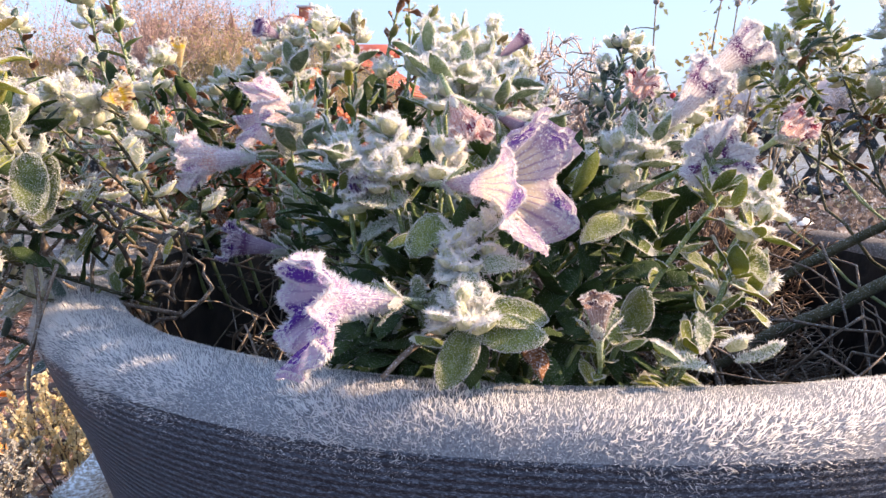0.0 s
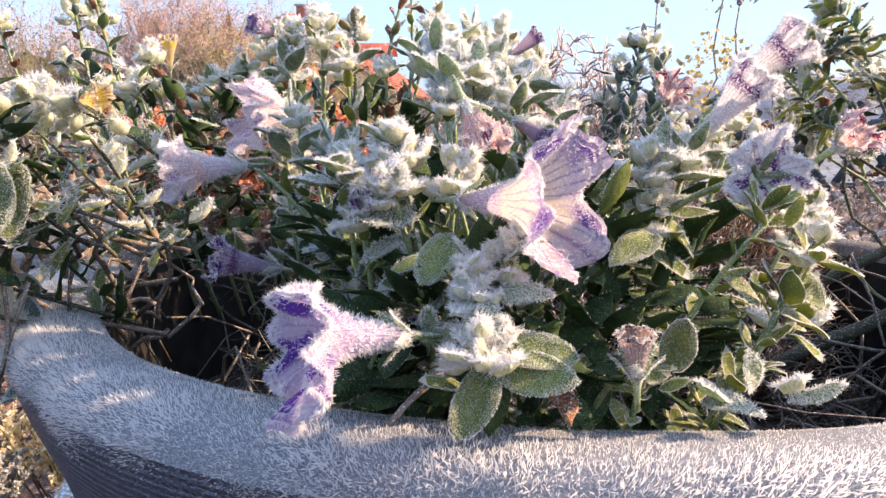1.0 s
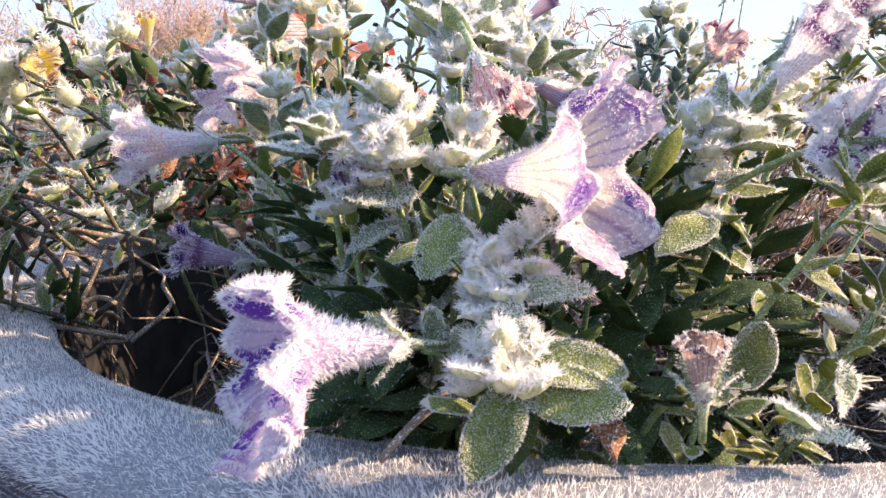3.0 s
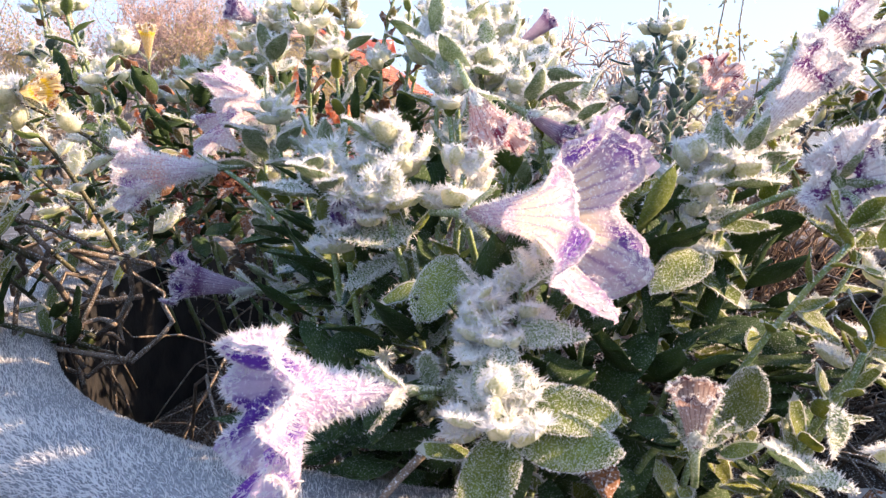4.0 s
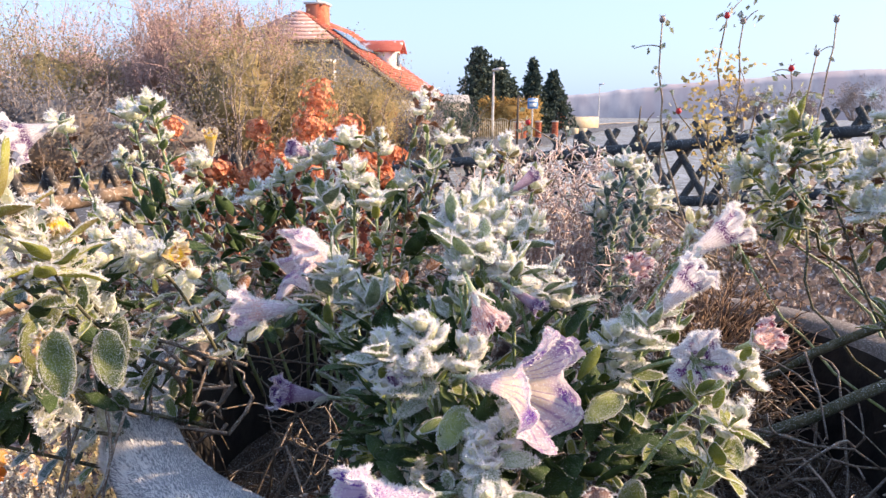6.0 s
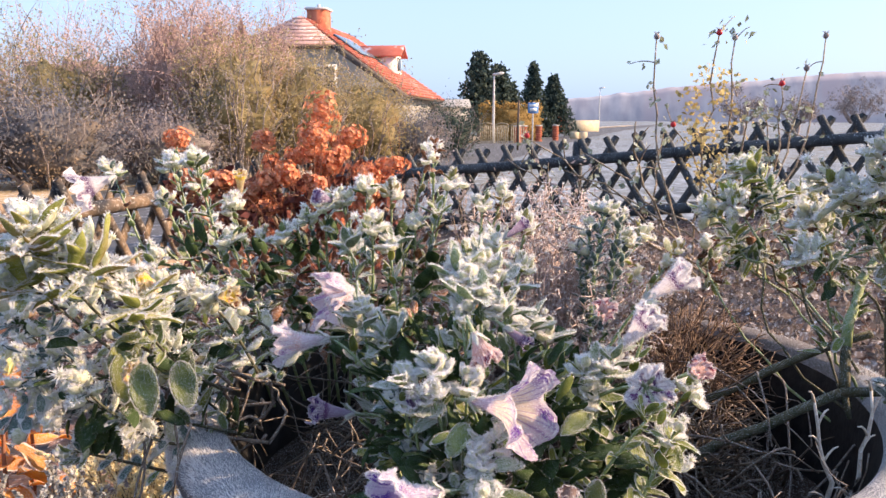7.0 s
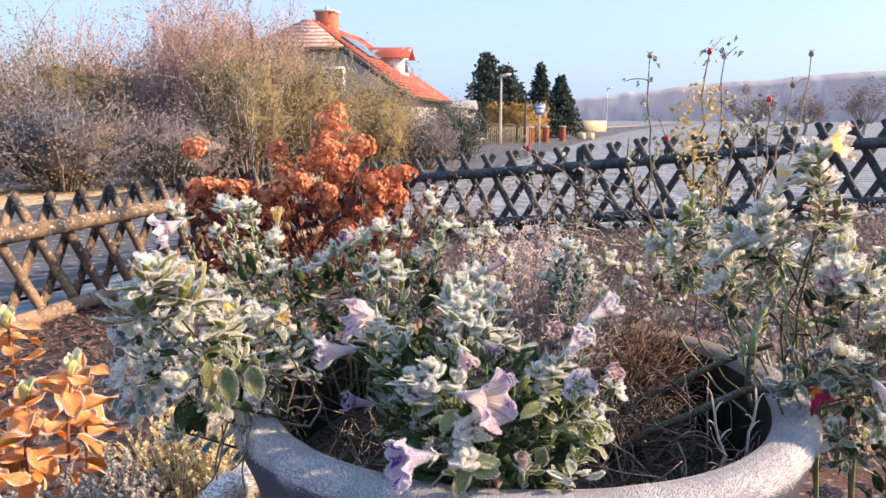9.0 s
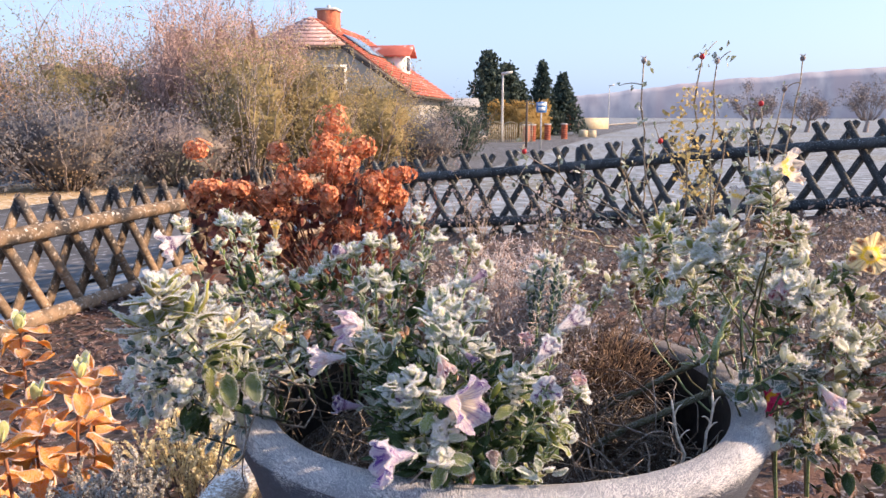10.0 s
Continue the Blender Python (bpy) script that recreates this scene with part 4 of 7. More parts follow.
house = thing("house", (-6.42, 38.0, -0.7), "cream house with a red tiled half-hipped roof behind the bushes", "house")
house.rotation_euler = (0, 0, -math.atan2(0.16, 0.987))
HALF, EAVE, TOP, LEN, HIP = 5.7, 2.45, 6.25, 8.5, 1.9
HIPZ = TOP - 1.45
hipx = HALF * (TOP - HIPZ) / (TOP - EAVE)
b = Build()
wx = HALF - 0.6
wallz = lambda x: TOP - 0.25 - (TOP - EAVE) * abs(x) / HALF
b.add([(-wx, -HIP, 0), (wx, -HIP, 0), (wx, -HIP, wallz(wx)), (hipx, -HIP, HIPZ - 0.25), (-hipx, -HIP, HIPZ - 0.25), (-wx, -HIP, wallz(wx)),
       (-wx, LEN, 0), (wx, LEN, 0), (wx, LEN, wallz(wx)), (0, LEN, TOP - 0.25), (-wx, LEN, wallz(wx))],
      [(0, 1, 2, 3, 4, 5), (10, 9, 8, 7, 6), (1, 7, 8, 2), (6, 0, 5, 10)])
part("wall", b, PLASTER, house)


def tiled(name, parent, p0, p1, p2, p3, courses, label="", thick=0.16, tiles=None):
    """A roof face from eave p0-p1 to ridge p3-p2: a slab with overlapping tile courses on it."""
    p0, p1, p2, p3 = (np.asarray(p, float) for p in (p0, p1, p2, p3))
    n = unit(np.cross(p1 - p0, p3 - p0))
    n = n if n[2] > 0 else -n

    def slab(q, up, dn):
        b = Build()
        b.add([q[i] + n * up[i] for i in range(4)] + [q[i] - n * dn for i in range(4)], [(0, 1, 2, 3), (7, 6, 5, 4), (0, 4, 5, 1), (1, 5, 6, 2), (2, 6, 7, 3), (3, 7, 4, 0)])
        return b

    face = part(name, slab((p0, p1, p2, p3), (0, 0, 0, 0), thick), DARKWOOD, parent, label)
    for k in range(courses):
        a, c = k / courses, min((k + 1.12) / courses, 1.0)
        q = [p0 + (p3 - p0) * a, p1 + (p2 - p1) * a, p1 + (p2 - p1) * c, p0 + (p3 - p0) * c]
        part("tile_course", slab(q, (0.09, 0.09, 0.025, 0.025), -0.004), tiles or ROOF, face)
    return face


over = 0.45
tiled("roof", house, (HALF, -HIP - over, EAVE), (HALF, LEN + over, EAVE), (0, LEN + over, TOP), (0, 0, TOP), 22, "sunlit red tiled slope")
tiled("roof", house, (-HALF, LEN + over, EAVE), (-HALF, -HIP - over, EAVE), (0, 0, TOP), (0, LEN + over, TOP), 22)
tiled("roof", house, (-hipx - 0.25, -HIP - over, HIPZ - 0.12), (hipx + 0.25, -HIP - over, HIPZ - 0.12), (0.02, 0, TOP), (-0.02, 0, TOP), 8, "small half-hip with frosted tiles", tiles=ROOF_FROSTED)
for s in (-1, 1):
    b = Build()
    b.tube([(s * (HALF + 0.02), -HIP - over - 0.03, EAVE - 0.12), (s * (hipx + 0.2), -HIP - over - 0.03, HIPZ - 0.2)], 0.14, None, 4)
    part("bargeboard", b, DARKWOOD, house)
b = Build()
b.box((0.95, 0.95, 2.3), pose(0.30, 1.9, TOP - 0.65), 0, 0.02)
chimney = part("chimney", b, BRICK, house)
b = Build()
b.box((1.12, 1.12, 0.12), pose(0.30, 1.9, TOP + 0.55), 0, 0.03)
b.tube([(0.30, 1.9, TOP + 0.55), (0.30, 1.9, TOP + 0.8)], 0.09, None, 8)
part("chimney_cap", b, STEEL, chimney)
slope = math.atan2(TOP - EAVE, HALF)
b = Build()
b.box((1.7, 2.9, 0.08), pose(2.1, 2.2, TOP - 2.1 * math.tan(slope) + 0.16, 0, math.degrees(slope), 0), 0, 0.02)
part("solar_panel", b, PANEL, house, "dark blue glass solar panels")
b = Build()
DX = 3.3
dz = TOP - DX * math.tan(slope)
b.box((1.15, 1.25, 1.25), pose(DX, 4.5, dz + 0.05), 0, 0.02)
dormer = part("dormer", b, WHITE, house)
b = Build()
for side in (-1, 1):
    b.box((2.5, 1.05, 0.10), pose(DX - 0.35, 4.5 + side * 0.44, dz + 0.88, side * -34, 0, 0), 0, 0.02)
part("dormer_roof", b, ROOF, dormer)
b = Build()
b.box((0.06, 0.75, 0.7), pose(DX + 0.59, 4.5, dz + 0.2), 0, 0.01)
part("window", b, GLASS, dormer)
for wx0 in (-1.8, 1.7):
    b = Build()
    b.box((1.3, 0.1, 1.3), pose(wx0, -HIP - 0.03, 3.2), 0, 0.01)
    w = part("window", b, WHITE, house)
    b = Build()
    for sx in (-0.29, 0.29):
        b.box((0.5, 0.06, 1.1), pose(wx0 + sx, -HIP - 0.09, 3.2), 0, 0.01)
    part("pane", b, GLASS, w)

shed = thing("shed", (0.9, 46.0, -0.7), "small grey-roofed shed behind the bushes", "shed")
b = Build()
b.box((2.2, 2.4, 2.1), pose(0, 0, 1.05))
part("wall", b, PLASTER, shed)
b = Build()
b.box((2.6, 2.9, 0.14), pose(0, 0, 2.28, 9, 0, 0), 0, 0.03)
part("roof", b, surface("grey_sheet_roof", (0.25, 0.25, 0.25), (0.36, 0.36, 0.36), 2, 0.8, 0.3, random=0.0), shed)


def street_lamp(x, y, h, label):
    root = thing("street_lamp", (x, y, float(ground_z(x, y))), label, "street lamp", "street lamps")
    b = Build()
    b.tube([(0, 0, -0.1), (0, 0, 0.8), (0, 0, h * 0.7), (0, 0, h)], (0.085, 0.08, 0.055, 0.045), None, 10)
    part("pole", b, STEEL, root)
    b = Build()
    b.box((0.62, 0.26, 0.14), pose(0.22, 0, h + 0.05, 0, -10, 0), 0, 0.05)
    part("lamp_head", b, STEEL, root)


street_lamp(3.30, 42.0, 3.73, "galvanised street lamp beside the lane")
street_lamp(18.5, 86.0, 4.8, "galvanised street lamp far along the lane")
for x, y, h, r, mat, name, label in ((3.75, 33.5, 2.2, 0.05, DARKWOOD, "pole", "thin dark pole beside the lane"),):
    root = thing(name, (x, y, float(ground_z(x, y))), label, "pole")
    b = Build()
    b.tube([(0, 0, -0.1), (0, 0, h * 0.5), (0, 0, h)], r, None, 8)
    part("post", b, mat, root)
sign = thing("road_sign", (4.45, 34.0, float(ground_z(4.45, 34.0))), "small blue and white sign on a steel post", "road sign")
b = Build()
b.tube([(0, 0, -0.1), (0, 0, 1.0), (0, 0, 2.15)], 0.035, None, 8)
part("post", b, STEEL, sign)
b = Build()
b.box((0.46, 0.03, 0.46), pose(0, -0.05, 1.88), 0, 0.01)
plate = part("plate", b, surface("blue_sign_paint", (0.10, 0.25, 0.55), (0.14, 0.30, 0.60), 3, 0.4, 0, random=0.0), sign)
b = Build()
b.box((0.36, 0.012, 0.10), pose(0, -0.072, 1.99), 0)
b.box((0.30, 0.012, 0.14), pose(0, -0.072, 1.81), 0)
part("lettering_bar", b, WHITE, plate)

# low garden fence with brick pillars, along the far side of the lane
for k, (x, y) in enumerate(((4.75, 43.0), (5.15, 43.4), (7.6, 47.5), (6.3, 45.6))):
    root = thing("brick_pillar", (x, y, float(ground_z(x, y))), "red brick gate pillar with a pale cap", "pillar", "brick pillars")
    b = Build()
    for c in range(7):
        b.box((0.34, 0.34, 0.128), pose(0, 0, 0.064 + 0.135 * c), 0, 0.012)
    part("shaft", b, BRICK, root)
    b = Build()
    b.box((0.42, 0.42, 0.07), pose(0, 0, 0.975), 0, 0.03)
    part("cap", b, STEEL, root)
arch = thing("garden_fence", (2.55, 41.5, float(ground_z(2.55, 41.5))), "low cream fence with arched tops", "fence")
CREAM = surface("cream_fence_paint", (0.40, 0.34, 0.23), (0.50, 0.43, 0.31), 4, 0.7, 0.2, random=0.1)
for k in range(3):
    for j in range(7):
        b = Build()
        b.box((0.05, 0.03, 0.95 + 0.16 * math.sin(math.pi * (j + 0.5) / 7)), pose(k * 0.85 + 0.11 * j, 0, 0.5), 0, 0.006)
        part("picket", b, CREAM, arch)
    b = Build()
    a = np.linspace(0, math.pi, 9)
    b.tube(np.stack((k * 0.85 + 0.34 - 0.37 * np.cos(a), 0 * a, 0.98 + 0.17 * np.sin(a)), 1), 0.028, None, 5)
    part("arched_rail", b, CREAM, arch)
low = thing("low_wall", (9.6, 52.0, float(ground_z(9.6, 52.0))), "low pale yellow garden wall by the lane", "wall")
b = Build()
for k in range(2):
    b.box((0.60, 0.22, 0.50), pose(0.62 * k, 0.2 * k, 0.24), 0, 0.02)
part("wall_panel", b, CREAM, low)
far_wall = thing("far_wall", (15.2, 84.0, float(ground_z(15.2, 84.0))), "pale sunlit wall with a brick end, far along the lane", "wall")
b = Build()
b.box((4.2, 0.3, 1.3), pose(1.2, 0, 0.6, 0, 0, 30), 0, 0.02)
part("wall_panel", b, CREAM, far_wall)
b = Build()
b.box((0.7, 0.7, 2.6), pose(-1.4, -1.3, 1.3), 0, 0.03)
part("end_pillar", b, BRICK, far_wall)

# ---- the garden fence of crossed half-round poles ----
def half_pole(length, width, depth, cut=0.02):
    """A half-round pole along +z from its foot, flat at the back, with a chamfered head."""
    a = np.linspace(0, math.pi, 6)
    ring = np.stack((0.5 * width * np.cos(a), -depth * np.sin(a)), 1)
    b = Build()
    rows = []
    for z, s in ((0, 0.96), (0.01, 1.0), (length * 0.5, 1.0), (length - cut, 0.98), (length, 0.72)):
        rows.append(np.concatenate((ring * s, np.full((6, 1), z)), 1))
    g = np.array(rows)
    b.grid(g[:, ::-1], 0, True)
    b.f += [list(range(6)), list(range(6 * 5 - 1, 6 * 4 - 1, -1))]
    b.m += [0, 0]
    return b


SLAT_RUN, SLAT_RISE, PITCH = 0.57, 0.98, 0.285
SLAT_LEN = math.hypot(SLAT_RUN, SLAT_RISE) + 0.03
LEANING = math.degrees(math.atan2(SLAT_RUN, SLAT_RISE))


def lattice(name, a, d, length, z_rail, rise, material, label, posts):
    """A fence from a along d: two rails, crossed slats in front of and behind them, posts."""
    root = thing(name, (a[0], a[1], z_rail), label, "fence", "garden fence")
    yaw = math.atan2(d[1], d[0])
    root.rotation_euler = (0, 0, yaw)
    slat = half_pole(SLAT_LEN, 0.074, 0.036).mesh("slat", material)
    n = int(length / PITCH)
    rng = np.random.RandomState(n)
    for off in (0.0, -0.57):
        b = Build()
        x = np.linspace(-0.1, length + 0.1, 24)
        b.tube(np.stack((x, 0.004 * np.sin(3 * x), off + rise * x + 0.006 * np.sin(1.7 * x + off)), 1), 0.058, 0.054, 9)
        part("rail", b, material, root)
    for k in range(n):
        x = PITCH * (k + 0.5)
        tip = rise * x + 0.20 + rng.normal(0, 0.008)
        for lean in (-1, 1):
            ob = part("slat", slat, (), root)
            foot = Vector((x + lean * (SLAT_RUN - 0.04), 0, tip - SLAT_RISE))
            m = Matrix.Translation((foot[0], 0.060 if lean > 0 else 0.102, foot[2])) @ pose(0, 0, 0, 0, -lean * LEANING + rng.normal(0, 0.5), 0)
            if lean < 0:
                m = m @ pose(0, 0, 0, 0, 0, 180)
            ob.matrix_basis = m
    for x in posts:
        b = Build()
        b.tube([(0, 0, -1.1), (0, 0, 0.15), (0, 0, 0.2)], (0.055, 0.055, 0.045), None, 9)
        ob = part("post", b, material, root)
        ob.location = (x, 0.10, rise * x)
    return root


start_l = A_L - D_L * 3.2
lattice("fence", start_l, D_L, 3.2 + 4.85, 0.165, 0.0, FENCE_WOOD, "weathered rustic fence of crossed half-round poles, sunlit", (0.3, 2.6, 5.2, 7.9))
lattice("fence", CORNER + 0.05 * D_M, D_M, 8.6, 0.07, 0.106, FENCE_SHADED, "rustic fence of crossed half-round poles, shade put into its dark colour", (0.1, 2.92, 6.0, 8.5))


# ---- the planter ----
PX, PY = 0.258, 0.838
planter = thing("planter", (PX, PY, 0.18), "large round anthracite planter with thick white rime on its rolled rim", "planter")
# (radius, height above the foot): foot, flank, rolled rim, inside wall, floor
PROFILE = ((0.215, 0.0), (0.225, 0.004), (0.243, 0.07), (0.272, 0.17), (0.300, 0.26), (0.322, 0.335), (0.3345, 0.366), (0.3395, 0.382), (0.3410, 0.391), (0.339, 0.398),
           (0.334, 0.4035), (0.327, 0.4062), (0.317, 0.4070), (0.306, 0.4060), (0.298, 0.4030), (0.2930, 0.396), (0.290, 0.380), (0.286, 0.330), (0.279, 0.26), (0.274, 0.22))
SEG = 160
prof = np.array(PROFILE)
ang = np.arange(SEG) * math.tau / SEG


def rim_wave(a):
    return 1 + 0.006 * np.sin(2 * a + 0.6) + 0.003 * np.sin(5 * a)


g = np.zeros((len(prof), SEG, 3))
g[..., 0] = 1.018 * prof[:, 0, None] * np.cos(ang)[None] * rim_wave(ang)[None]
g[..., 1] = 0.985 * prof[:, 0, None] * np.sin(ang)[None] * rim_wave(ang)[None]
g[..., 2] = prof[:, 1, None] + (0.002 * np.sin(3 * ang) - 0.007 * np.clip(np.sin(ang), 0, 1))[None] * (prof[:, 1, None] / 0.4)
b = Build()
b.grid(g[:9], 0, True)
b.f.append(list(range(SEG - 1, -1, -1)))
b.m.append(0)
body = part("body", b, POT, planter)
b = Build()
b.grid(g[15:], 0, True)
part("inner_wall", b, POT_INSIDE, body, "plain inside of the planter, shade put into its dark colour")
b = Build()
b.grid(g[8:16], 0, True)
for r in range(7):
    for j in range(SEG):
        if math.sin(ang[j]) > -0.02 + 0.3 * noise.noise((3 * r, j * 0.6, 0)):
            b.m[r * SEG + j] = 1
part("rim", b, (RIME, POT_BARE), body, "rolled rim crusted with rime")

# rime needles: long on the outer shoulder and front, short on top and towards the back
np.random.seed(11)
b = Build()
top = g[6:16]
fine = np.array([[np.interp(s, np.arange(len(top)), top[:, j, k]) for k in range(3)] for j in range(SEG) for s in np.linspace(0, len(top) - 1, 60)]).reshape(SEG, 60, 3).transpose(1, 0, 2)
p, n, u = on_sheet(fine, 160000, True)
a = np.arctan2(p[:, 1], p[:, 0])
front = 0.5 - 0.5 * np.sin(a)                      # 1 at the front
rad = np.hypot(p[:, 0], p[:, 1])
n = n * np.sign((n * np.stack((p[:, 0], p[:, 1], np.full(len(p), 0.6)), 1)).sum(1))[:, None]
hgt = p[:, 2]
grow = np.clip((hgt - 0.378 - 0.006 * np.sin(17 * a) - 0.005 * np.sin(41 * a)) / 0.018, 0, 1)
inner = np.clip((rad - 0.294) / 0.036, 0, 1)
patch = np.array([0.75 + 0.6 * noise.noise((x * 30, y * 30, z * 30)) for x, y, z in p])
bare = np.clip((0.15 - np.sin(a)) / 0.45, 0.03, 1)
keep = (np.random.rand(len(p)) < 0.95 * bare * np.clip(grow * 1.2, 0.02, 1)) & (hgt > 0.37) & (rad > 0.2935)
ln = (0.0012 + 0.0043 * inner ** 1.7 * (0.25 + 0.75 * front ** 1.2) * grow) * patch * np.random.uniform(0.5, 1.3, len(p))
out = np.stack((p[:, 0], p[:, 1], 0 * hgt), 1) / rad[:, None]
d = n * 0.8 + np.array((0, 0, 0.65)) + 0.55 * out * inner[:, None] + np.random.normal(0, 0.50, p.shape)
b.needles(p[keep], d[keep], ln[keep], 0.00005 + 0.032 * ln[keep], 0)
part("rime", b, FROST, body, "ice needles", kind="stuff", smooth=False)
soil_z = 0.50
b = Build()
rr = np.linspace(0, 0.284, 14)
gs = np.zeros((14, 48, 3))
aa = np.arange(48) * math.tau / 48
gs[..., 0], gs[..., 1] = rr[:, None] * np.cos(aa), rr[:, None] * np.sin(aa)
gs[..., 2] = soil_z - 0.18 - 0.03 + 0.02 * (1 - rr[:, None] / 0.284) + np.array([[0.012 * noise.noise((x * 25, y * 25, 1)) for x, y in zip(r1, r2)] for r1, r2 in zip(gs[..., 0], gs[..., 1])])
b.grid(gs[:, ::-1], 0, True)
soil = thing("potting_soil", (PX, PY, 0.18), "dark potting soil inside the planter", "soil")
part("soil_surface", b, SOIL, soil)


for k, (x, y, a) in enumerate(((0.44, 0.62, 0.4), (0.40, 0.66, 2.0), (0.47, 0.70, 4.0), (0.05, 0.72, 1.0), (0.36, 0.62, 5.2))):
    fallen = new("fallen_leaf", make_leaf(0.05, 0.028, 0.25, 0.5, 600 + k, 20, 30, 0.0016, 8, 4, 0.0008, wavy=0.08).mesh("fallen_leaf", LEAF_DRY, FROST))
    fallen.matrix_world = facing((x, y, soil_z - 0.012), (math.cos(a), math.sin(a), 0.15), (0, 0, 1))
    tagged(fallen, "curled brown dead leaf on the dark potting soil", "fallen leaf", "dead leaves in the planter")

# ---- dry stems inside the planter ----
tangle = thing("dead_undergrowth", (PX, PY, soil_z - 0.03), "tangle of dry grey-brown stems over the soil", "dead stems")
rng = np.random.RandomState(4)
np.random.seed(4)


def arch_stems(n, a0, a1, r0, r1, reach, lift, thick, mat=TWIG):
    for k in range(n):
        a = rng.uniform(a0, a1)
        q = rng.uniform(r0, r1)
        p0 = np.array((q * math.cos(a), q * math.sin(a), 0.0))
        a2 = a + rng.normal(0, 0.7)
        q2 = min(0.285, q + rng.uniform(-reach, reach))
        p1 = np.array((q2 * math.cos(a2), q2 * math.sin(a2), rng.uniform(0.01, lift)))
        pts = curve(p0, p1, rng.normal(0, 0.03, 3) + np.array((0, 0, 0.03)), 8, 0.004)
        b = Build()
        r = thick * rng.uniform(0.6, 1.3)
        b.tube(pts, r, r * 0.5, 5)
        for _ in range(rng.randint(0, 3)):
            i = rng.randint(2, 7)
            b.tube(curve(pts[i], pts[i] + unit(rng.normal(0, 1, 3) + (0, 0, 0.5)) * rng.uniform(0.015, 0.05), rng.normal(0, 0.004, 3), 5), r * 0.7, r * 0.3, 4)
        part("stem", b, mat, tangle)


arch_stems(95, 2.2, 4.3, 0.10, 0.27, 0.14, 0.07, 0.0012)      # the shaded hollow beside the flowers
arch_stems(70, -1.0, 1.0, 0.10, 0.28, 0.14, 0.10, 0.0014)     # the sunny hollow
arch_stems(50, 0.3, 2.4, 0.12, 0.28, 0.14, 0.12, 0.0014)

# the woody stems that lean out over the rim
woody = Plant("woody_shrub", (0.40, 0.80, 0.47), "stout green-brown woody stems leaning out over the rim", "shrub stems", 8)
woody.stem(curve((0.36, 0.80, 0.49), (0.515, 0.762, 0.597), (0, 0, 0.004), 6, 0.002), 0.0048, 0.0043, BRANCH, 8)
woody.stem(curve((0.515, 0.762, 0.597), (0.70, 0.66, 0.690), (0, -0.01, -0.004), 8, 0.003), 0.0043, 0.0034, BRANCH, 8)
woody.stem(curve((0.38, 0.90, 0.49), (0.56, 0.80, 0.640), (0, 0, 0.012), 8, 0.003), 0.0048, 0.0036, BRANCH, 8)
woody.stem(curve((0.519, 0.765, 0.600), (0.528, 0.785, 0.632), (0, 0, 0), 5), 0.0048, 0.0044, BRANCH, 8)
woody.stem(curve((0.528, 0.785, 0.632), (0.60, 0.85, 0.735), (-0.006, 0, 0.004), 7, 0.002), 0.0050, 0.0030, STEM, 8)
woody.stem(curve((0.60, 0.83, 0.65), (0.70, 0.87, 0.70), (0, 0, -0.015), 7, 0.002), 0.0035, 0.002, STEM, 7)
woody.stem(curve((0.516, 0.762, 0.60), (0.521, 0.755, 0.575), (0, 0, 0), 4), 0.004, 0.002, BRANCH, 7)
for k, (x, y, z, dx) in enumerate(((0.545, 0.80, 0.655, 0.03), (0.56, 0.82, 0.68, -0.03), (0.58, 0.83, 0.70, 0.035), (0.50, 0.77, 0.63, -0.03), (0.515, 0.77, 0.645, -0.025))):
    for j in range(5):
        woody.leaf("mid", (x, y, z + 0.004 * j), (dx * 20, woody.rng.normal(0, 0.6), 0.4 + woody.rng.normal(0, 0.5)), (0, 0, 1), woody.rng.uniform(0.6, 1.1))
woody.finish()

twig = thing("pale_twig", (0.448, 0.655, 0.50), "pale forked dry twig standing in the soil", "twig")
b = Build()
np.random.seed(21)
for p in (((0, 0, 0), (-0.010, 0.006, 0.128), 0.008), ((0, 0, 0), (0.040, 0.02, 0.132), 0.012)):
    pts = curve(p[0], p[1], (p[2], 0, 0), 9, 0.0025)
    b.tube(pts, 0.0026, 0.0011, 6)
    for i, s in ((3, -1), (5, 1), (6, -1), (7, 1), (8, -1)):
        b.tube(curve(pts[i], pts[i] + np.array((s * 0.016 * (1.4 - i / 9), 0.006 * s, 0.010)), (0, 0, 0.003), 4), 0.0012, 0.0006, 5)
part("twig", b, surface("pale_dry_twig", (0.26, 0.22, 0.18), (0.44, 0.39, 0.33), 200, 0.85, 0.5, 700, frost=0.3, frost_scale=1500, random=0.0), twig)

# ---- the petunia in front ----
front_plant = Plant("petunia", (0.20, 0.68, 0.48), "petunia with lilac flowers and hoarfrosted green leaves", "petunia", 5)
FP = front_plant
CROWN = np.array((0.20, 0.66, 0.50))


def root_of(tip, k=0.45):
    t = np.asarray(tip)
    return CROWN + np.array(((t[0] - CROWN[0]) * k, (t[1] - CROWN[1]) * k, 0.0))


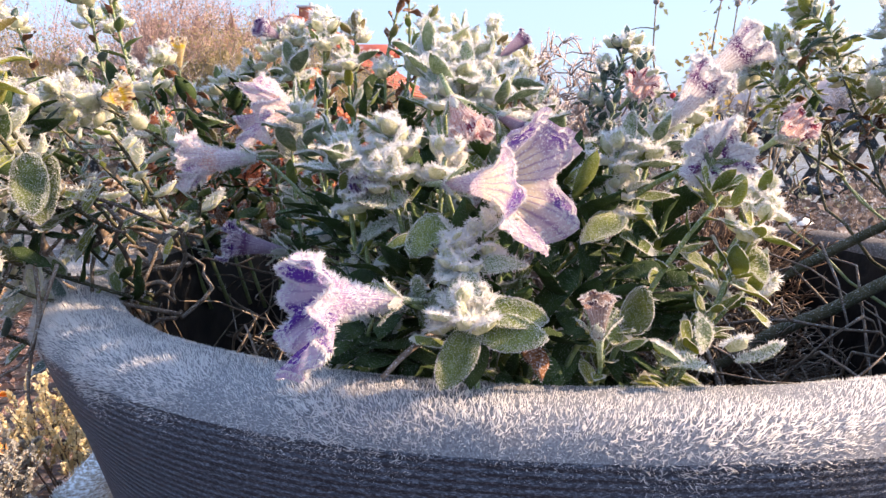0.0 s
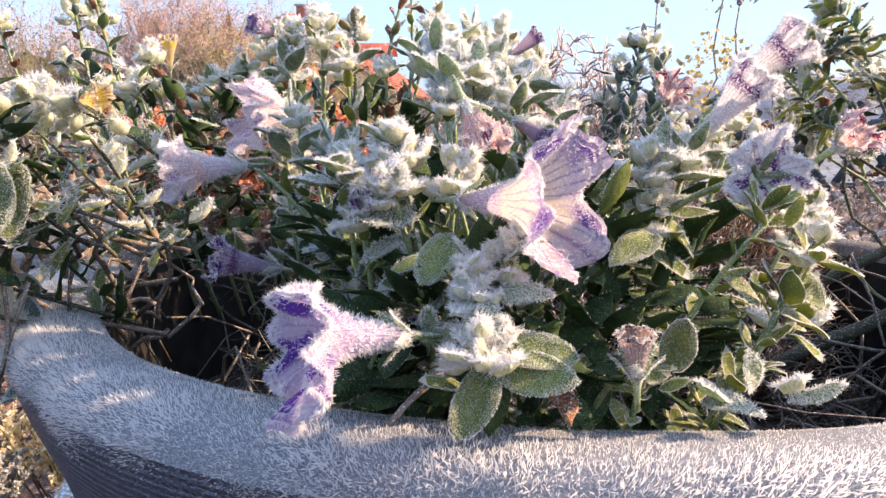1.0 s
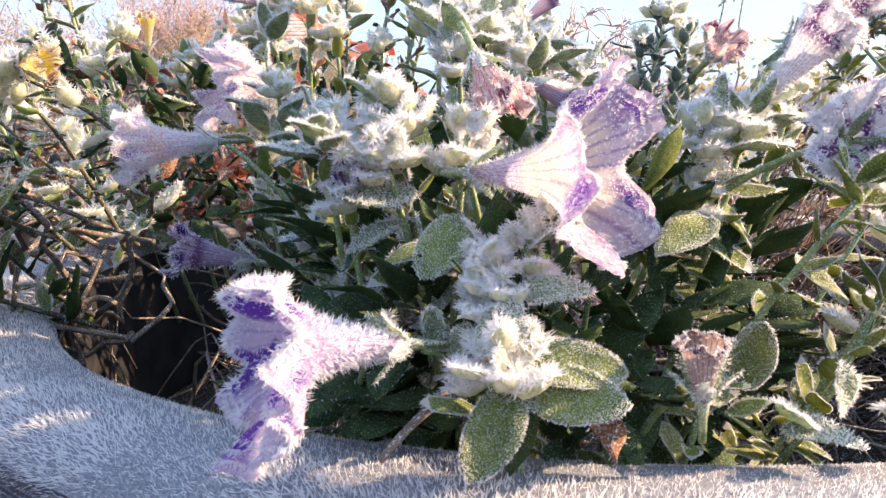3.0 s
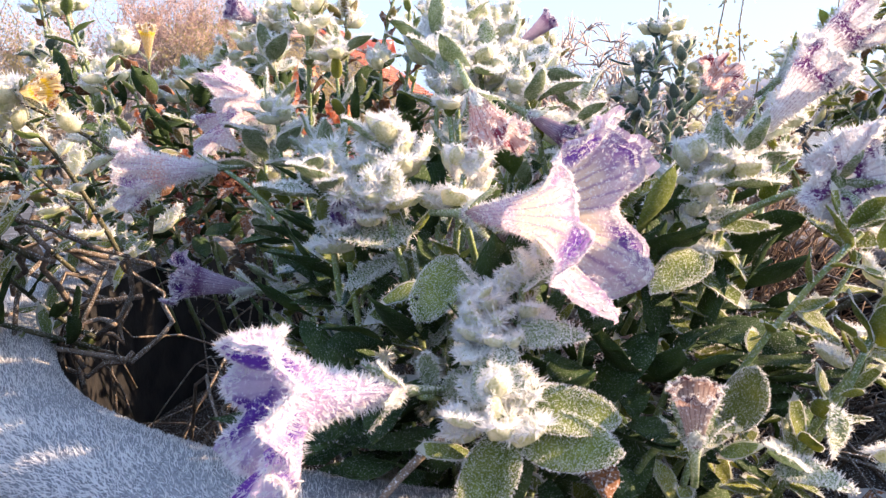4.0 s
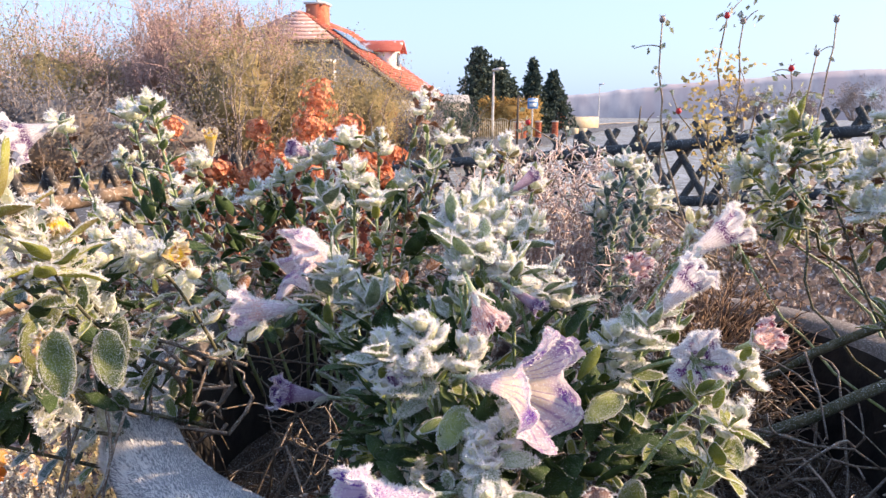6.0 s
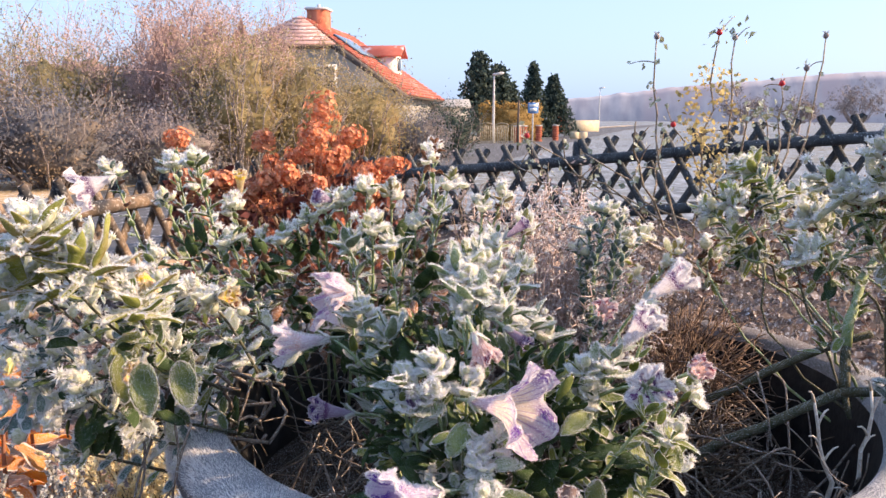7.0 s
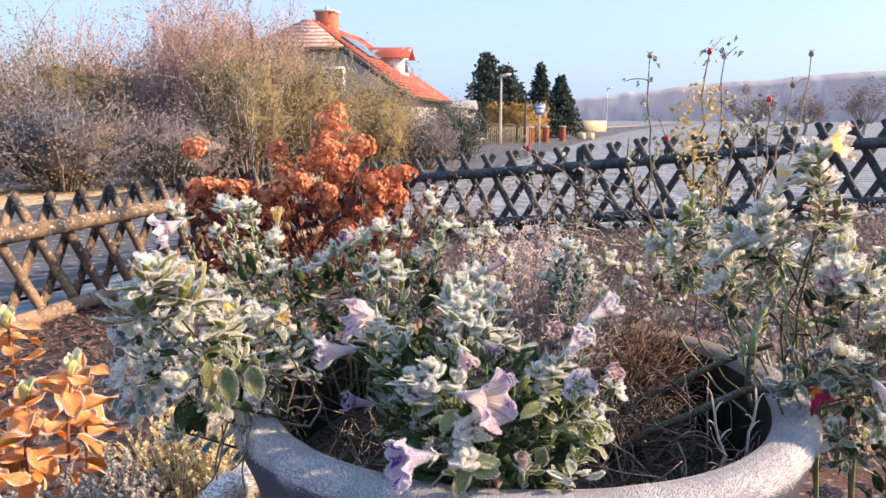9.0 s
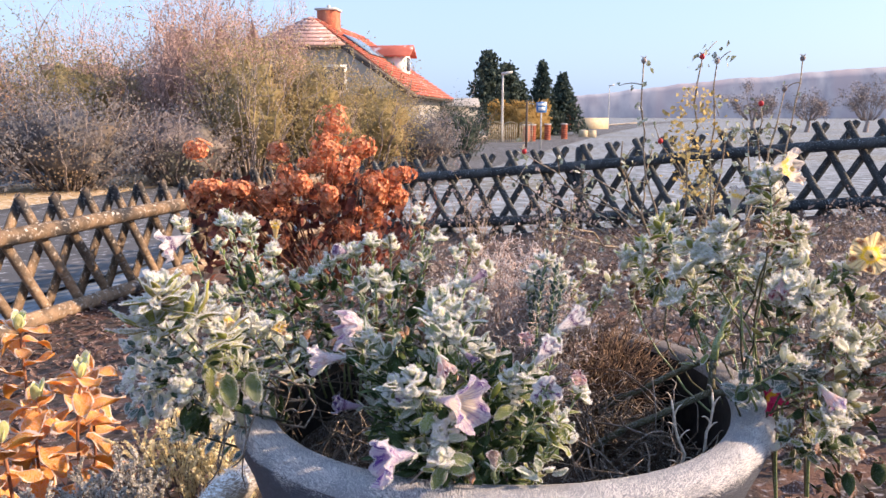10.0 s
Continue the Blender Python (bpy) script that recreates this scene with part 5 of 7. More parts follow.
# single leaves that stand out, (kind, base, way, face, size)
for kind, base, axis, up, size in (
        ("big", (0.190, 0.532, 0.618), (1.0, -0.15, 0.14), (0, -0.75, 0.7), 0.95),
        ("big", (0.189, 0.530, 0.613), (1.0, -0.20, -0.10), (0, -0.8, 0.6), 1.0),
        ("big", (0.187, 0.528, 0.614), (-0.45, -0.25, -1.0), (-0.2, -1, 0.25), 0.95),
        ("dark", (0.188, 0.532, 0.612), (0.05, -0.1, -1.0), (0.4, -1, 0.2), 0.95),
        ("rimed", (0.184, 0.540, 0.631), (-0.25, -0.55, -0.8), (-0.2, -1, 0.5), 0.70),
        ("rimed", (0.186, 0.540, 0.633), (0.1, -0.6, -0.5), (0.1, -0.6, 0.8), 0.75),
        ("rimed", (0.190, 0.548, 0.632), (1.0, -0.4, 0.35), (-0.2, -0.7, 0.8), 0.85),
        ("big", (0.176, 0.568, 0.650), (-0.4, -0.5, -0.6), (-0.1, -0.9, 0.5), 0.95),
        ("rimed", (0.163, 0.582, 0.655), (-1.0, -0.25, -0.25), (0, -0.5, 1), 1.15),
        ("rimed", (0.160, 0.588, 0.645), (-1.0, -0.2, -0.28), (0, -0.4, 1), 0.9),
        ("mid", (0.168, 0.575, 0.640), (-0.9, -0.4, -0.15), (0, -0.4, 1), 0.9),
        ("mid", (0.262, 0.600, 0.655), (1.0, -0.2, -0.05), (0, -0.4, 1), 1.05),
        ("big", (0.256, 0.592, 0.647), (-0.6, -0.5, -0.2), (0, -0.6, 1), 0.95),
        ("mid", (0.252, 0.600, 0.640), (1.0, -0.5, -0.25), (0, -0.5, 1), 1.25),
        ("mid", (0.252, 0.605, 0.630), (1.0, -0.6, -0.35), (0, -0.5, 1), 1.2),
        ("mid", (0.250, 0.605, 0.622), (0.9, -0.7, -0.35), (0, -0.5, 1), 1.1),
        ("big", (0.250, 0.548, 0.606), (0.25, -0.15, 1.0), (-0.3, -1, 0.2), 0.85),
        ("big", (0.246, 0.545, 0.604), (-0.5, -0.2, 0.5), (0.1, -1, 0.4), 0.55),
        ("mid", (0.245, 0.543, 0.602), (0.5, -0.4, 0.25), (0, -0.6, 1), 0.7),
        ("big", (0.300, 0.565, 0.640), (0.15, -0.5, -0.7), (0.2, -1, 0.4), 0.75),
        ("rimed", (0.270, 0.548, 0.598), (-0.7, -0.6, 0.30), (0, -0.4, 1), 1.0),
        ("rimed", (0.280, 0.548, 0.600), (-0.25, -0.5, 0.7), (0.1, -1, 0.5), 0.8),
        ("rimed", (0.292, 0.548, 0.596), (0.7, -0.6, 0.30), (0, -0.4, 1), 0.95),
        ("rimed", (0.262, 0.546, 0.596), (0.6, -0.6, 0.25), (0, -0.4, 1), 0.9),
        ("tip", (0.286, 0.540, 0.604), (0.1, -0.6, 0.3), (0, -0.4, 1), 1.0),
        ("dark", (0.215, 0.545, 0.600), (0.3, -0.4, -0.9), (0, -1, 0.3), 0.9),
        ("dark", (0.230, 0.560, 0.604), (-0.3, -0.3, -0.9), (0, -1, 0.3), 1.0),
        ("mid", (0.160, 0.590, 0.622), (-0.2, -0.3, 0.8), (0.4, -1, 0.1), 0.8),
        ("rimed", (0.168, 0.548, 0.618), (0.0, -0.2, 1.0), (-0.4, -1, 0.2), 0.6),
        ("rimed", (0.172, 0.545, 0.616), (0.4, -0.3, 0.8), (-0.2, -1, 0.3), 0.5),
        ("mid", (0.178, 0.535, 0.606), (-0.7, -0.3, 0.10), (0, -0.6, 1), 0.8),
        ("dry", (0.206, 0.535, 0.612), (0.5, -0.3, -1.0), (0, -1, 0), 1.0),
        ("dry", (0.212, 0.536, 0.606), (0.1, -0.2, -1.0), (0.4, -1, 0), 0.9)):
    FP.leaf(kind, base, axis, up, size)

# shoots: (end, leaves along it, their kinds, kinds of the rosette, its leaves, size)
W, M2 = ("rimed", "mid", "mid"), ("mid", "mid", "dark")
for tip, n, kinds, top, ros, size in (
        ((0.155, 0.590, 0.682), 9, W, ("tip", "tip", "tip", "rimed"), 15, 0.95),
        ((0.136, 0.586, 0.672), 5, W, ("tip", "tip", "rimed"), 10, 0.85),
        ((0.153, 0.577, 0.668), 4, W, ("tip",), 9, 0.9),
        ((0.141, 0.590, 0.660), 4, W, ("tip",), 7, 0.8),
        ((0.188, 0.662, 0.712), 10, W, ("tip", "tip", "rimed"), 15, 1.0),
        ((0.172, 0.690, 0.723), 8, W, ("tip", "tip", "rimed"), 14, 1.1),
        ((0.192, 0.696, 0.727), 8, W, ("tip", "tip", "rimed"), 14, 1.1),
        ((0.206, 0.690, 0.717), 7, W, ("tip", "rimed"), 10, 1.0),
        ((0.178, 0.676, 0.721), 6, W, ("tip",), 11, 1.0),
        ((0.174, 0.652, 0.703), 7, W, ("tip", "rimed"), 8, 0.9),
        ((0.203, 0.655, 0.702), 7, W, ("tip", "tip", "rimed"), 9, 0.9),
        ((0.256, 0.602, 0.678), 8, M2, ("tip", "tip", "tip", "rimed"), 13, 0.9),
        ((0.272, 0.606, 0.679), 6, W, ("tip", "tip", "rimed"), 10, 0.85),
        ((0.257, 0.602, 0.660), 5, M2, ("tip", "tip", "rimed"), 8, 0.8),
        ((0.181, 0.552, 0.642), 4, M2, ("tip",), 9, 0.75),
        ((0.182, 0.545, 0.635), 3, M2, ("tip",), 9, 0.8),
        ((0.193, 0.556, 0.645), 4, M2, ("tip", "tip", "rimed"), 7, 0.8),
        ((0.182, 0.527, 0.622), 0, M2, ("tip",), 8, 0.95),
        ((0.290, 0.553, 0.634), 8, ("mid", "big"), ("mid", "big"), 9, 0.65),
        ((0.300, 0.556, 0.650), 6, ("mid",), ("tip", "mid"), 8, 0.8),
        ((0.285, 0.556, 0.660), 7, ("mid",), ("mid",), 8, 0.8),
        ((0.240, 0.545, 0.607), 6, ("mid", "big"), ("mid",), 6, 0.7),
        ((0.178, 0.585, 0.672), 6, W, ("tip",), 8, 0.85),
        ((0.124, 0.640, 0.636), 9, ("teal", "mid"), ("tip", "teal"), 8, 0.9),
        ((0.140, 0.600, 0.620), 9, ("teal", "dark"), ("tip", "teal"), 9, 0.8),
        ((0.150, 0.575, 0.610), 7, ("teal", "dark"), ("tip", "teal"), 7, 0.8),
        ((0.225, 0.650, 0.690), 9, W, ("tip", "rimed"), 9, 0.95),
        ((0.240, 0.670, 0.680), 9, M2, ("tip", "rimed"), 8, 0.95),
        ((0.100, 0.700, 0.690), 10, W, ("tip", "tip", "rimed"), 10, 0.95),
        ((0.118, 0.690, 0.672), 9, W, ("tip", "tip", "rimed"), 9, 0.9),
        ((0.090, 0.720, 0.672), 10, W, ("tip", "rimed"), 9, 1.0),
        ((0.078, 0.803, 0.722), 10, W, ("tip", "tip", "rimed"), 12, 0.95),
        ((0.115, 0.790, 0.728), 10, W, ("tip", "tip", "rimed"), 11, 0.95),
        ((0.305, 0.640, 0.700), 9, M2, ("tip", "tip", "rimed"), 9, 0.85),
        ((0.330, 0.620, 0.655), 10, ("mid",), ("tip", "mid"), 8, 0.9),
        ((0.310, 0.580, 0.620), 8, ("mid",), ("tip", "mid"), 8, 0.85)):
    FP.shoot(root_of(tip), tip, n, kinds, top, ros, 1.0, 0.4, None, 0.0014, size)
# the dense inside, its shade put into the dark leaf colour
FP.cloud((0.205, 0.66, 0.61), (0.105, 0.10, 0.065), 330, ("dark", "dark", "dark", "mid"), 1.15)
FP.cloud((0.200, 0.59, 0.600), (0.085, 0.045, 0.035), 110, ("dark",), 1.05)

flower(FP, (0.178, 0.575, 0.6615), (0.82, -0.54, 0.06), (0.15, 0.1, 1), PETAL, "open lilac petunia with a rime-white edge", 0.022, 0.0070, 0.0280, 0.60, 0.0021, 5600, 3200, seed=3, lobe=0.11, crumple=0.035, inside=1100, pleat=0.30, turned=2.6)
flower(FP, (0.161, 0.534, 0.6225), (-0.88, -0.45, 0.12), (0.1, 0.1, 1), PETAL_DEEP, "drooping violet petunia with a fringe of ice needles", 0.024, 0.0070, 0.0215, 0.66, 0.0030, 5200, 4200, seed=6, lobe=0.08, crumple=0.105, sag=0.25, inside=300, pleat=0.26)
flower(FP, (0.097, 0.735, 0.688), (-0.85, -0.40, 0.28), (0.2, 0, 1), PETAL_PINK, "pale pink rimed petunia", 0.016, 0.008, 0.023, 0.6, 0.0032, 3000, 3000, seed=8, crumple=0.15, sag=0.3, pleat=0.35)
flower(FP, (0.074, 0.695, 0.665), (-0.98, -0.25, -0.05), (0, 0, 1), PETAL_PINK, "half shut pink petunia, white with rime on top", 0.024, 0.007, 0.016, 0.42, 0.0030, 2400, 3400, seed=9, crumple=0.12, pleat=0.3)
flower(FP, (0.096, 0.660, 0.618), (-0.92, -0.30, 0.22), (0, 0, 1), PETAL_DARK, "shut withered violet petunia", 0.022, 0.006, 0.0105, 0.35, 0.0020, 700, 700, seed=10, crumple=0.12)
flower(FP, (0.181, 0.602, 0.697), (0.42, -0.35, -0.85), (0.6, -0.6, 0.4), PETAL_RED, "withered magenta petunia hanging down", 0.013, 0.0075, 0.0115, 0.40, 0.0022, 800, 800, seed=11, crumple=0.14)
flower(FP, (0.306, 0.656, 0.706), (0.74, -0.25, 0.62), (-0.5, 0, 1), PETAL_MOUTH, "rimed petunia with a dark mouth, on a high stem", 0.026, 0.0075, 0.0115, 0.26, 0.0026, 1800, 2800, seed=12, crumple=0.10)
flower(FP, (0.279, 0.611, 0.684), (0.52, -0.25, 0.80), (-0.5, 0, 1), PETAL_MOUTH, "half shut rimed petunia with a violet mouth", 0.025, 0.0075, 0.0105, 0.26, 0.0026, 1800, 2800, seed=13, crumple=0.10)
flower(FP, (0.286, 0.572, 0.672), (0.0, -0.95, 0.18), (0, 0, 1), PETAL_MOUTH, "thickly rimed flower with a dark violet heart", 0.003, 0.0040, 0.0140, 0.85, 0.0030, 3200, 1400, seed=14, crumple=0.14, inside=120)
flower(FP, (0.234, 0.531, 0.610), (-0.10, -0.10, 1.0), (0, -1, 0), PETAL_BROWN, "shrivelled brown-violet bud", 0.014, 0.0058, 0.0062, 0.22, 0.0012, 500, 700, seed=15, crumple=0.16)
flower(FP, (0.205, 0.640, 0.690), (0.75, -0.5, -0.45), (0, 0, 1), PETAL_DARK, "small shut violet flower", 0.016, 0.004, 0.006, 0.3, 0.0014, 300, 300, seed=16, crumple=0.12)
flower(FP, (0.218, 0.795, 0.728), (0.75, -0.2, 0.65), (0, 0, 1), PETAL_DARK, "long shut violet bud", 0.022, 0.005, 0.006, 0.25, 0.0015, 300, 500, seed=17, crumple=0.1)
flower(FP, (0.150, 0.585, 0.660), (-0.6, -0.7, 0.1), (0, 0, 1), PETAL_DARK, "small rimed violet bud", 0.010, 0.004, 0.005, 0.3, 0.0022, 300, 400, seed=18, crumple=0.1)
flower(FP, (0.270, 0.640, 0.700), (0.25, -0.7, 0.5), (0, 0, 1), PETAL_RED, "withered brown bloom", 0.006, 0.004, 0.0085, 0.6, 0.0020, 500, 400, seed=19, crumple=0.2)
flower(FP, (0.312, 0.570, 0.682), (0.35, -0.7, 0.5), (0, 0, 1), PETAL_RED, "withered brown bloom", 0.007, 0.004, 0.0080, 0.55, 0.0018, 400, 400, seed=20, crumple=0.2)
for base, tip in (((0.20, 0.64, 0.56), (0.178, 0.577, 0.6605)), ((0.20, 0.62, 0.56), (0.1655, 0.536, 0.6205)), ((0.15, 0.70, 0.60), (0.099, 0.736, 0.686)), ((0.13, 0.69, 0.60), (0.076, 0.696, 0.665)),
                  ((0.16, 0.68, 0.58), (0.098, 0.662, 0.617)), ((0.25, 0.66, 0.60), (0.304, 0.657, 0.704)), ((0.24, 0.65, 0.62), (0.278, 0.612, 0.682)), ((0.24, 0.63, 0.62), (0.286, 0.575, 0.672)),
                  ((0.225, 0.56, 0.58), (0.234, 0.531, 0.609)), ((0.19, 0.75, 0.66), (0.217, 0.796, 0.727)), ((0.19, 0.63, 0.66), (0.180, 0.604, 0.698))):
    FP.stem(curve(base, tip, (0, 0, 0.008), 7), 0.0013, 0.0011)
FP.stem(curve((0.155, 0.528, 0.595), (0.180, 0.55, 0.608), (0, 0, 0.003), 6), 0.0010, 0.0016, TWIG)
FP.finish()

# ---- the petunia that hangs over the rim ----
HP = Plant("petunia", (0.00, 0.74, 0.55), "trailing petunia hanging over the planter rim, white with rime", "petunia", 15)
H0 = np.array((0.0, 0.74, 0.575))
for tip, n, kinds, top, ros, size in (
        ((-0.10, 0.605, 0.768), 16, ("fluffy", "sunny", "sunny"), ("fluffy", "tuft"), 12, 1.15), ((-0.07, 0.610, 0.750), 14, ("fluffy", "sunny", "sunny"), ("fluffy",), 11, 1.1),
        ((-0.125, 0.620, 0.735), 12, ("fluffy", "sunny", "sunny"), ("fluffy", "tuft"), 11, 1.1), ((-0.045, 0.62, 0.72), 12, ("sunny", "far"), ("far", "fluffy"), 10, 1.05),
        ((-0.084, 0.776, 0.690), 12, ("fluffy", "sunny", "sunny"), ("tuft", "fluffy"), 12, 1.0), ((-0.040, 0.710, 0.700), 12, ("far", "fluffy"), ("tuft", "fluffy"), 13, 1.0),
        ((-0.021, 0.705, 0.695), 12, ("far", "fluffy"), ("tuft", "fluffy"), 12, 0.95), ((-0.055, 0.70, 0.690), 10, ("far",), ("tuft",), 10, 0.95),
        ((-0.123, 0.651, 0.665), 12, ("teal", "fluffy"), ("tuft", "teal"), 11, 1.0), ((-0.150, 0.66, 0.690), 12, ("teal", "fluffy"), ("tuft", "teal"), 11, 1.0),
        ((-0.110, 0.630, 0.630), 10, ("teal", "fluffy"), ("tuft",), 11, 1.0), ((-0.135, 0.655, 0.625), 10, ("teal", "fluffy"), ("tuft", "fluffy"), 11, 1.0),
        ((-0.085, 0.620, 0.655), 10, ("teal", "fluffy"), ("tuft",), 12, 1.05), ((-0.100, 0.635, 0.600), 8, ("teal", "far"), ("tuft", "far"), 10, 1.0),
        ((-0.060, 0.640, 0.620), 9, ("far", "dark"), ("far", "fluffy"), 9, 1.1), ((-0.035, 0.68, 0.640), 9, ("far", "dark"), ("far",), 8, 1.1),
        ((-0.155, 0.69, 0.650), 9, ("teal", "fluffy"), ("tuft",), 10, 1.0), ((-0.14, 0.72, 0.72), 9, ("teal", "fluffy"), ("tuft",), 10, 1.0)):
    HP.shoot(0.45 * H0 + 0.55 * np.asarray(tip) + np.array((0.02, 0.03, -0.035)) + HP.rng.normal(0, 0.012, 3), tip, n, kinds, top, ros, 1.0, 0.05, HP.rng.normal(0, 0.012, 3), 0.0012, size, BRANCH)
    HP.stem(curve(H0 + HP.rng.normal(0, 0.02, 3), 0.45 * H0 + 0.55 * np.asarray(tip) + np.array((0.02, 0.03, -0.035)), HP.rng.normal(0, 0.015, 3), 7, 0.003), 0.0016, 0.0012, TWIG)
for base, axis, up, size in (((-0.030, 0.665, 0.668), (0.15, -0.3, -1), (-0.1, -1, 0.2), 1.5), ((-0.058, 0.66, 0.680), (-0.5, -0.4, -0.8), (0, -1, 0.3), 1.3), ((-0.060, 0.64, 0.672), (0.1, -0.4, -1), (0.2, -1, 0.2), 1.4),
                             ((-0.040, 0.615, 0.672), (0.3, -0.4, -0.9), (0, -1, 0.3), 1.4), ((-0.018, 0.625, 0.670), (0.3, -0.3, -0.9), (0, -1, 0.3), 1.3)):
    HP.leaf("big", base, axis, up, size)
for cx, cy, cz, count in ((-0.10, 0.605, 0.760, 22), (-0.070, 0.610, 0.742, 18), (-0.120, 0.618, 0.730, 14), (-0.040, 0.62, 0.715, 12)):
    for k in range(count):
        a = 2.4 * k
        out = 0.35 + 0.9 * k / count
        HP.leaf("long", (cx + HP.rng.normal(0, 0.004), cy + HP.rng.normal(0, 0.004), cz - 0.012 * out), (out * math.cos(a), out * math.sin(a), 0.8 - 0.75 * out + HP.rng.normal(0, 0.15)), (0.2 * math.cos(a), 0.2 * math.sin(a), 1), HP.rng.uniform(0.65, 1.0))
HP.cloud((-0.130, 0.650, 0.665), (0.036, 0.036, 0.055), 120, ("tuft", "farpuff", "farpuff", "teal"), 1.0)
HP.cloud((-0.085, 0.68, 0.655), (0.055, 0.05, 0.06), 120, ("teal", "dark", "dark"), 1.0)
HP.finish()
flower(HP, (-0.045, 0.635, 0.735), (0.35, -0.5, -1.0), (0, 0, 1), PETAL_YELLOW, "withered orange flower", 0.012, 0.006, 0.009, 0.3, 0.0018, 500, 300, seed=31, crumple=0.2)
flower(HP, (-0.012, 0.700, 0.697), (0.9, -0.3, 0.1), (0, 0, 1), PETAL_YELLOW, "withered orange flower", 0.010, 0.005, 0.0075, 0.3, 0.0018, 500, 300, seed=32, crumple=0.2)
flower(HP, (-0.052, 0.625, 0.668), (0.6, -0.7, -0.3), (0, 0, 1), PETAL_YELLOW, "withered yellow and violet flower", 0.008, 0.005, 0.0085, 0.5, 0.0025, 500, 300, seed=33, crumple=0.2)
for k in range(4):
    HP.stem(curve((-0.06 + 0.012 * k, 0.66, 0.61), (-0.075 + 0.014 * k, 0.64, 0.535 + 0.01 * (k % 3)), (0.008 * (-1) ** k, 0, -0.01), 7), 0.0012, 0.0008, TWIG, name="withered_stem")

# ---- the plants at the back of the planter ----
BP = Plant("petunia", (0.06, 0.94, 0.48), "tall frosted petunia with grey-green leaves in the planter", "petunia", 25)
B0 = np.array((0.06, 0.94, 0.51))
FW, FF = ("farwhite", "farwhite", "far"), ("far", "far", "teal", "dry", "far")
FS, FT = ("far", "sunny", "dry", "sunny"), ("farwhite", "sunny", "fluffy")
for tip, n, kinds, top, ros, size in (
        ((-0.215, 1.000, 0.775), 16, FF, ("farwhite", "teal"), 9, 1.1), ((-0.150, 1.010, 0.782), 16, FF, FW, 10, 1.1), ((-0.120, 0.940, 0.788), 18, FF, FW, 11, 1.1),
        ((-0.085, 0.890, 0.792), 18, FF, FW, 12, 1.15), ((-0.095, 0.930, 0.770), 14, FF, FW, 9, 1.0), ((-0.170, 1.030, 0.740), 14, FF, ("farwhite", "teal"), 9, 1.0),
        ((-0.070, 0.960, 0.740), 14, FF, FW, 9, 1.0), ((-0.110, 1.000, 0.720), 12, FF, FW, 8, 1.0), ((-0.050, 0.880, 0.715), 14, FF, FW, 8, 1.0), ((-0.120, 0.86, 0.700), 12, FF, FW, 8, 1.0),
        ((-0.030, 0.930, 0.705), 14, FF, FW, 9, 1.0), ((0.000, 0.900, 0.715), 12, FF, FW, 9, 1.0), ((0.040, 0.925, 0.745), 16, FF, FW, 11, 1.0), ((0.062, 0.895, 0.755), 14, FF, FW, 11, 1.05),
        ((0.020, 0.930, 0.730), 12, FF, FW, 9, 1.0), ((0.085, 0.900, 0.765), 16, FF, FW, 12, 1.05), ((0.110, 0.910, 0.762), 14, FF, FW, 10, 1.0), ((0.100, 0.790, 0.743), 12, FF, FW, 10, 1.0),
        ((0.148, 0.930, 0.792), 20, ("far", "dry"), ("farwhite", "dry"), 9, 1.0), ((0.152, 0.958, 0.805), 14, ("far", "dry"), ("dry", "farwhite"), 9, 0.9), ((0.172, 0.930, 0.770), 16, FF, FW, 9, 1.0),
        ((0.160, 0.900, 0.745), 16, FF, ("far",), 9, 1.0), ((0.135, 0.900, 0.730), 14, FF, FW, 9, 1.0), ((0.205, 0.900, 0.752), 14, FF, FW, 9, 0.9), ((0.226, 0.910, 0.757), 14, FF, FW, 10, 0.9),
        ((0.395, 1.075, 0.665), 12, FS, FT, 10, 1.0), ((0.425, 1.095, 0.690), 12, FS, FT, 11, 1.05), ((0.452, 1.060, 0.655), 10, FS, FT, 9, 1.0), ((0.415, 1.080, 0.635), 10, FS, FT, 9, 1.0),
        ((0.470, 1.100, 0.668), 10, FS, FT, 10, 1.0), ((0.375, 1.100, 0.642), 10, FS, FT, 9, 1.0), ((0.352, 1.070, 0.672), 10, FS, FT, 10, 1.0),
        ((0.245, 0.860, 0.735), 12, FF, FW, 10, 0.95), ((0.210, 0.800, 0.727), 12, FF, FW, 10, 0.95), ((0.230, 0.76, 0.715), 12, FF, FW, 10, 0.95), ((0.185, 0.78, 0.722), 12, FF, FW, 10, 0.95)):
    t = np.asarray(tip)
    BP.shoot(np.array((B0[0] + 0.55 * (t[0] - B0[0]), B0[1] + 0.45 * (t[1] - B0[1]), 0.52)), tip, n, kinds, top, ros, 0.9, 0.25, None, 0.0016, size)
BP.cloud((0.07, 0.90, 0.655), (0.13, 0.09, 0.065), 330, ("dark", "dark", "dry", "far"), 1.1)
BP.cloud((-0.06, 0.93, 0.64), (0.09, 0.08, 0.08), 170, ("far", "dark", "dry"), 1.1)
flower(BP, (-0.160, 0.880, 0.775), (-0.8, -0.4, -0.35), (0, 0, 1), PETAL_MOUTH, "thickly rimed pale flower hanging outwards", 0.026, 0.010, 0.022, 0.6, 0.0030, 700, 600, seed=41, crumple=0.1)
flower(BP, (0.052, 0.89, 0.750), (-0.5, -0.7, 0.25), (0, 0, 1), PETAL_DARK, "small shut violet bud", 0.018, 0.006, 0.008, 0.3, 0.0025, 400, 400, seed=42, crumple=0.1)
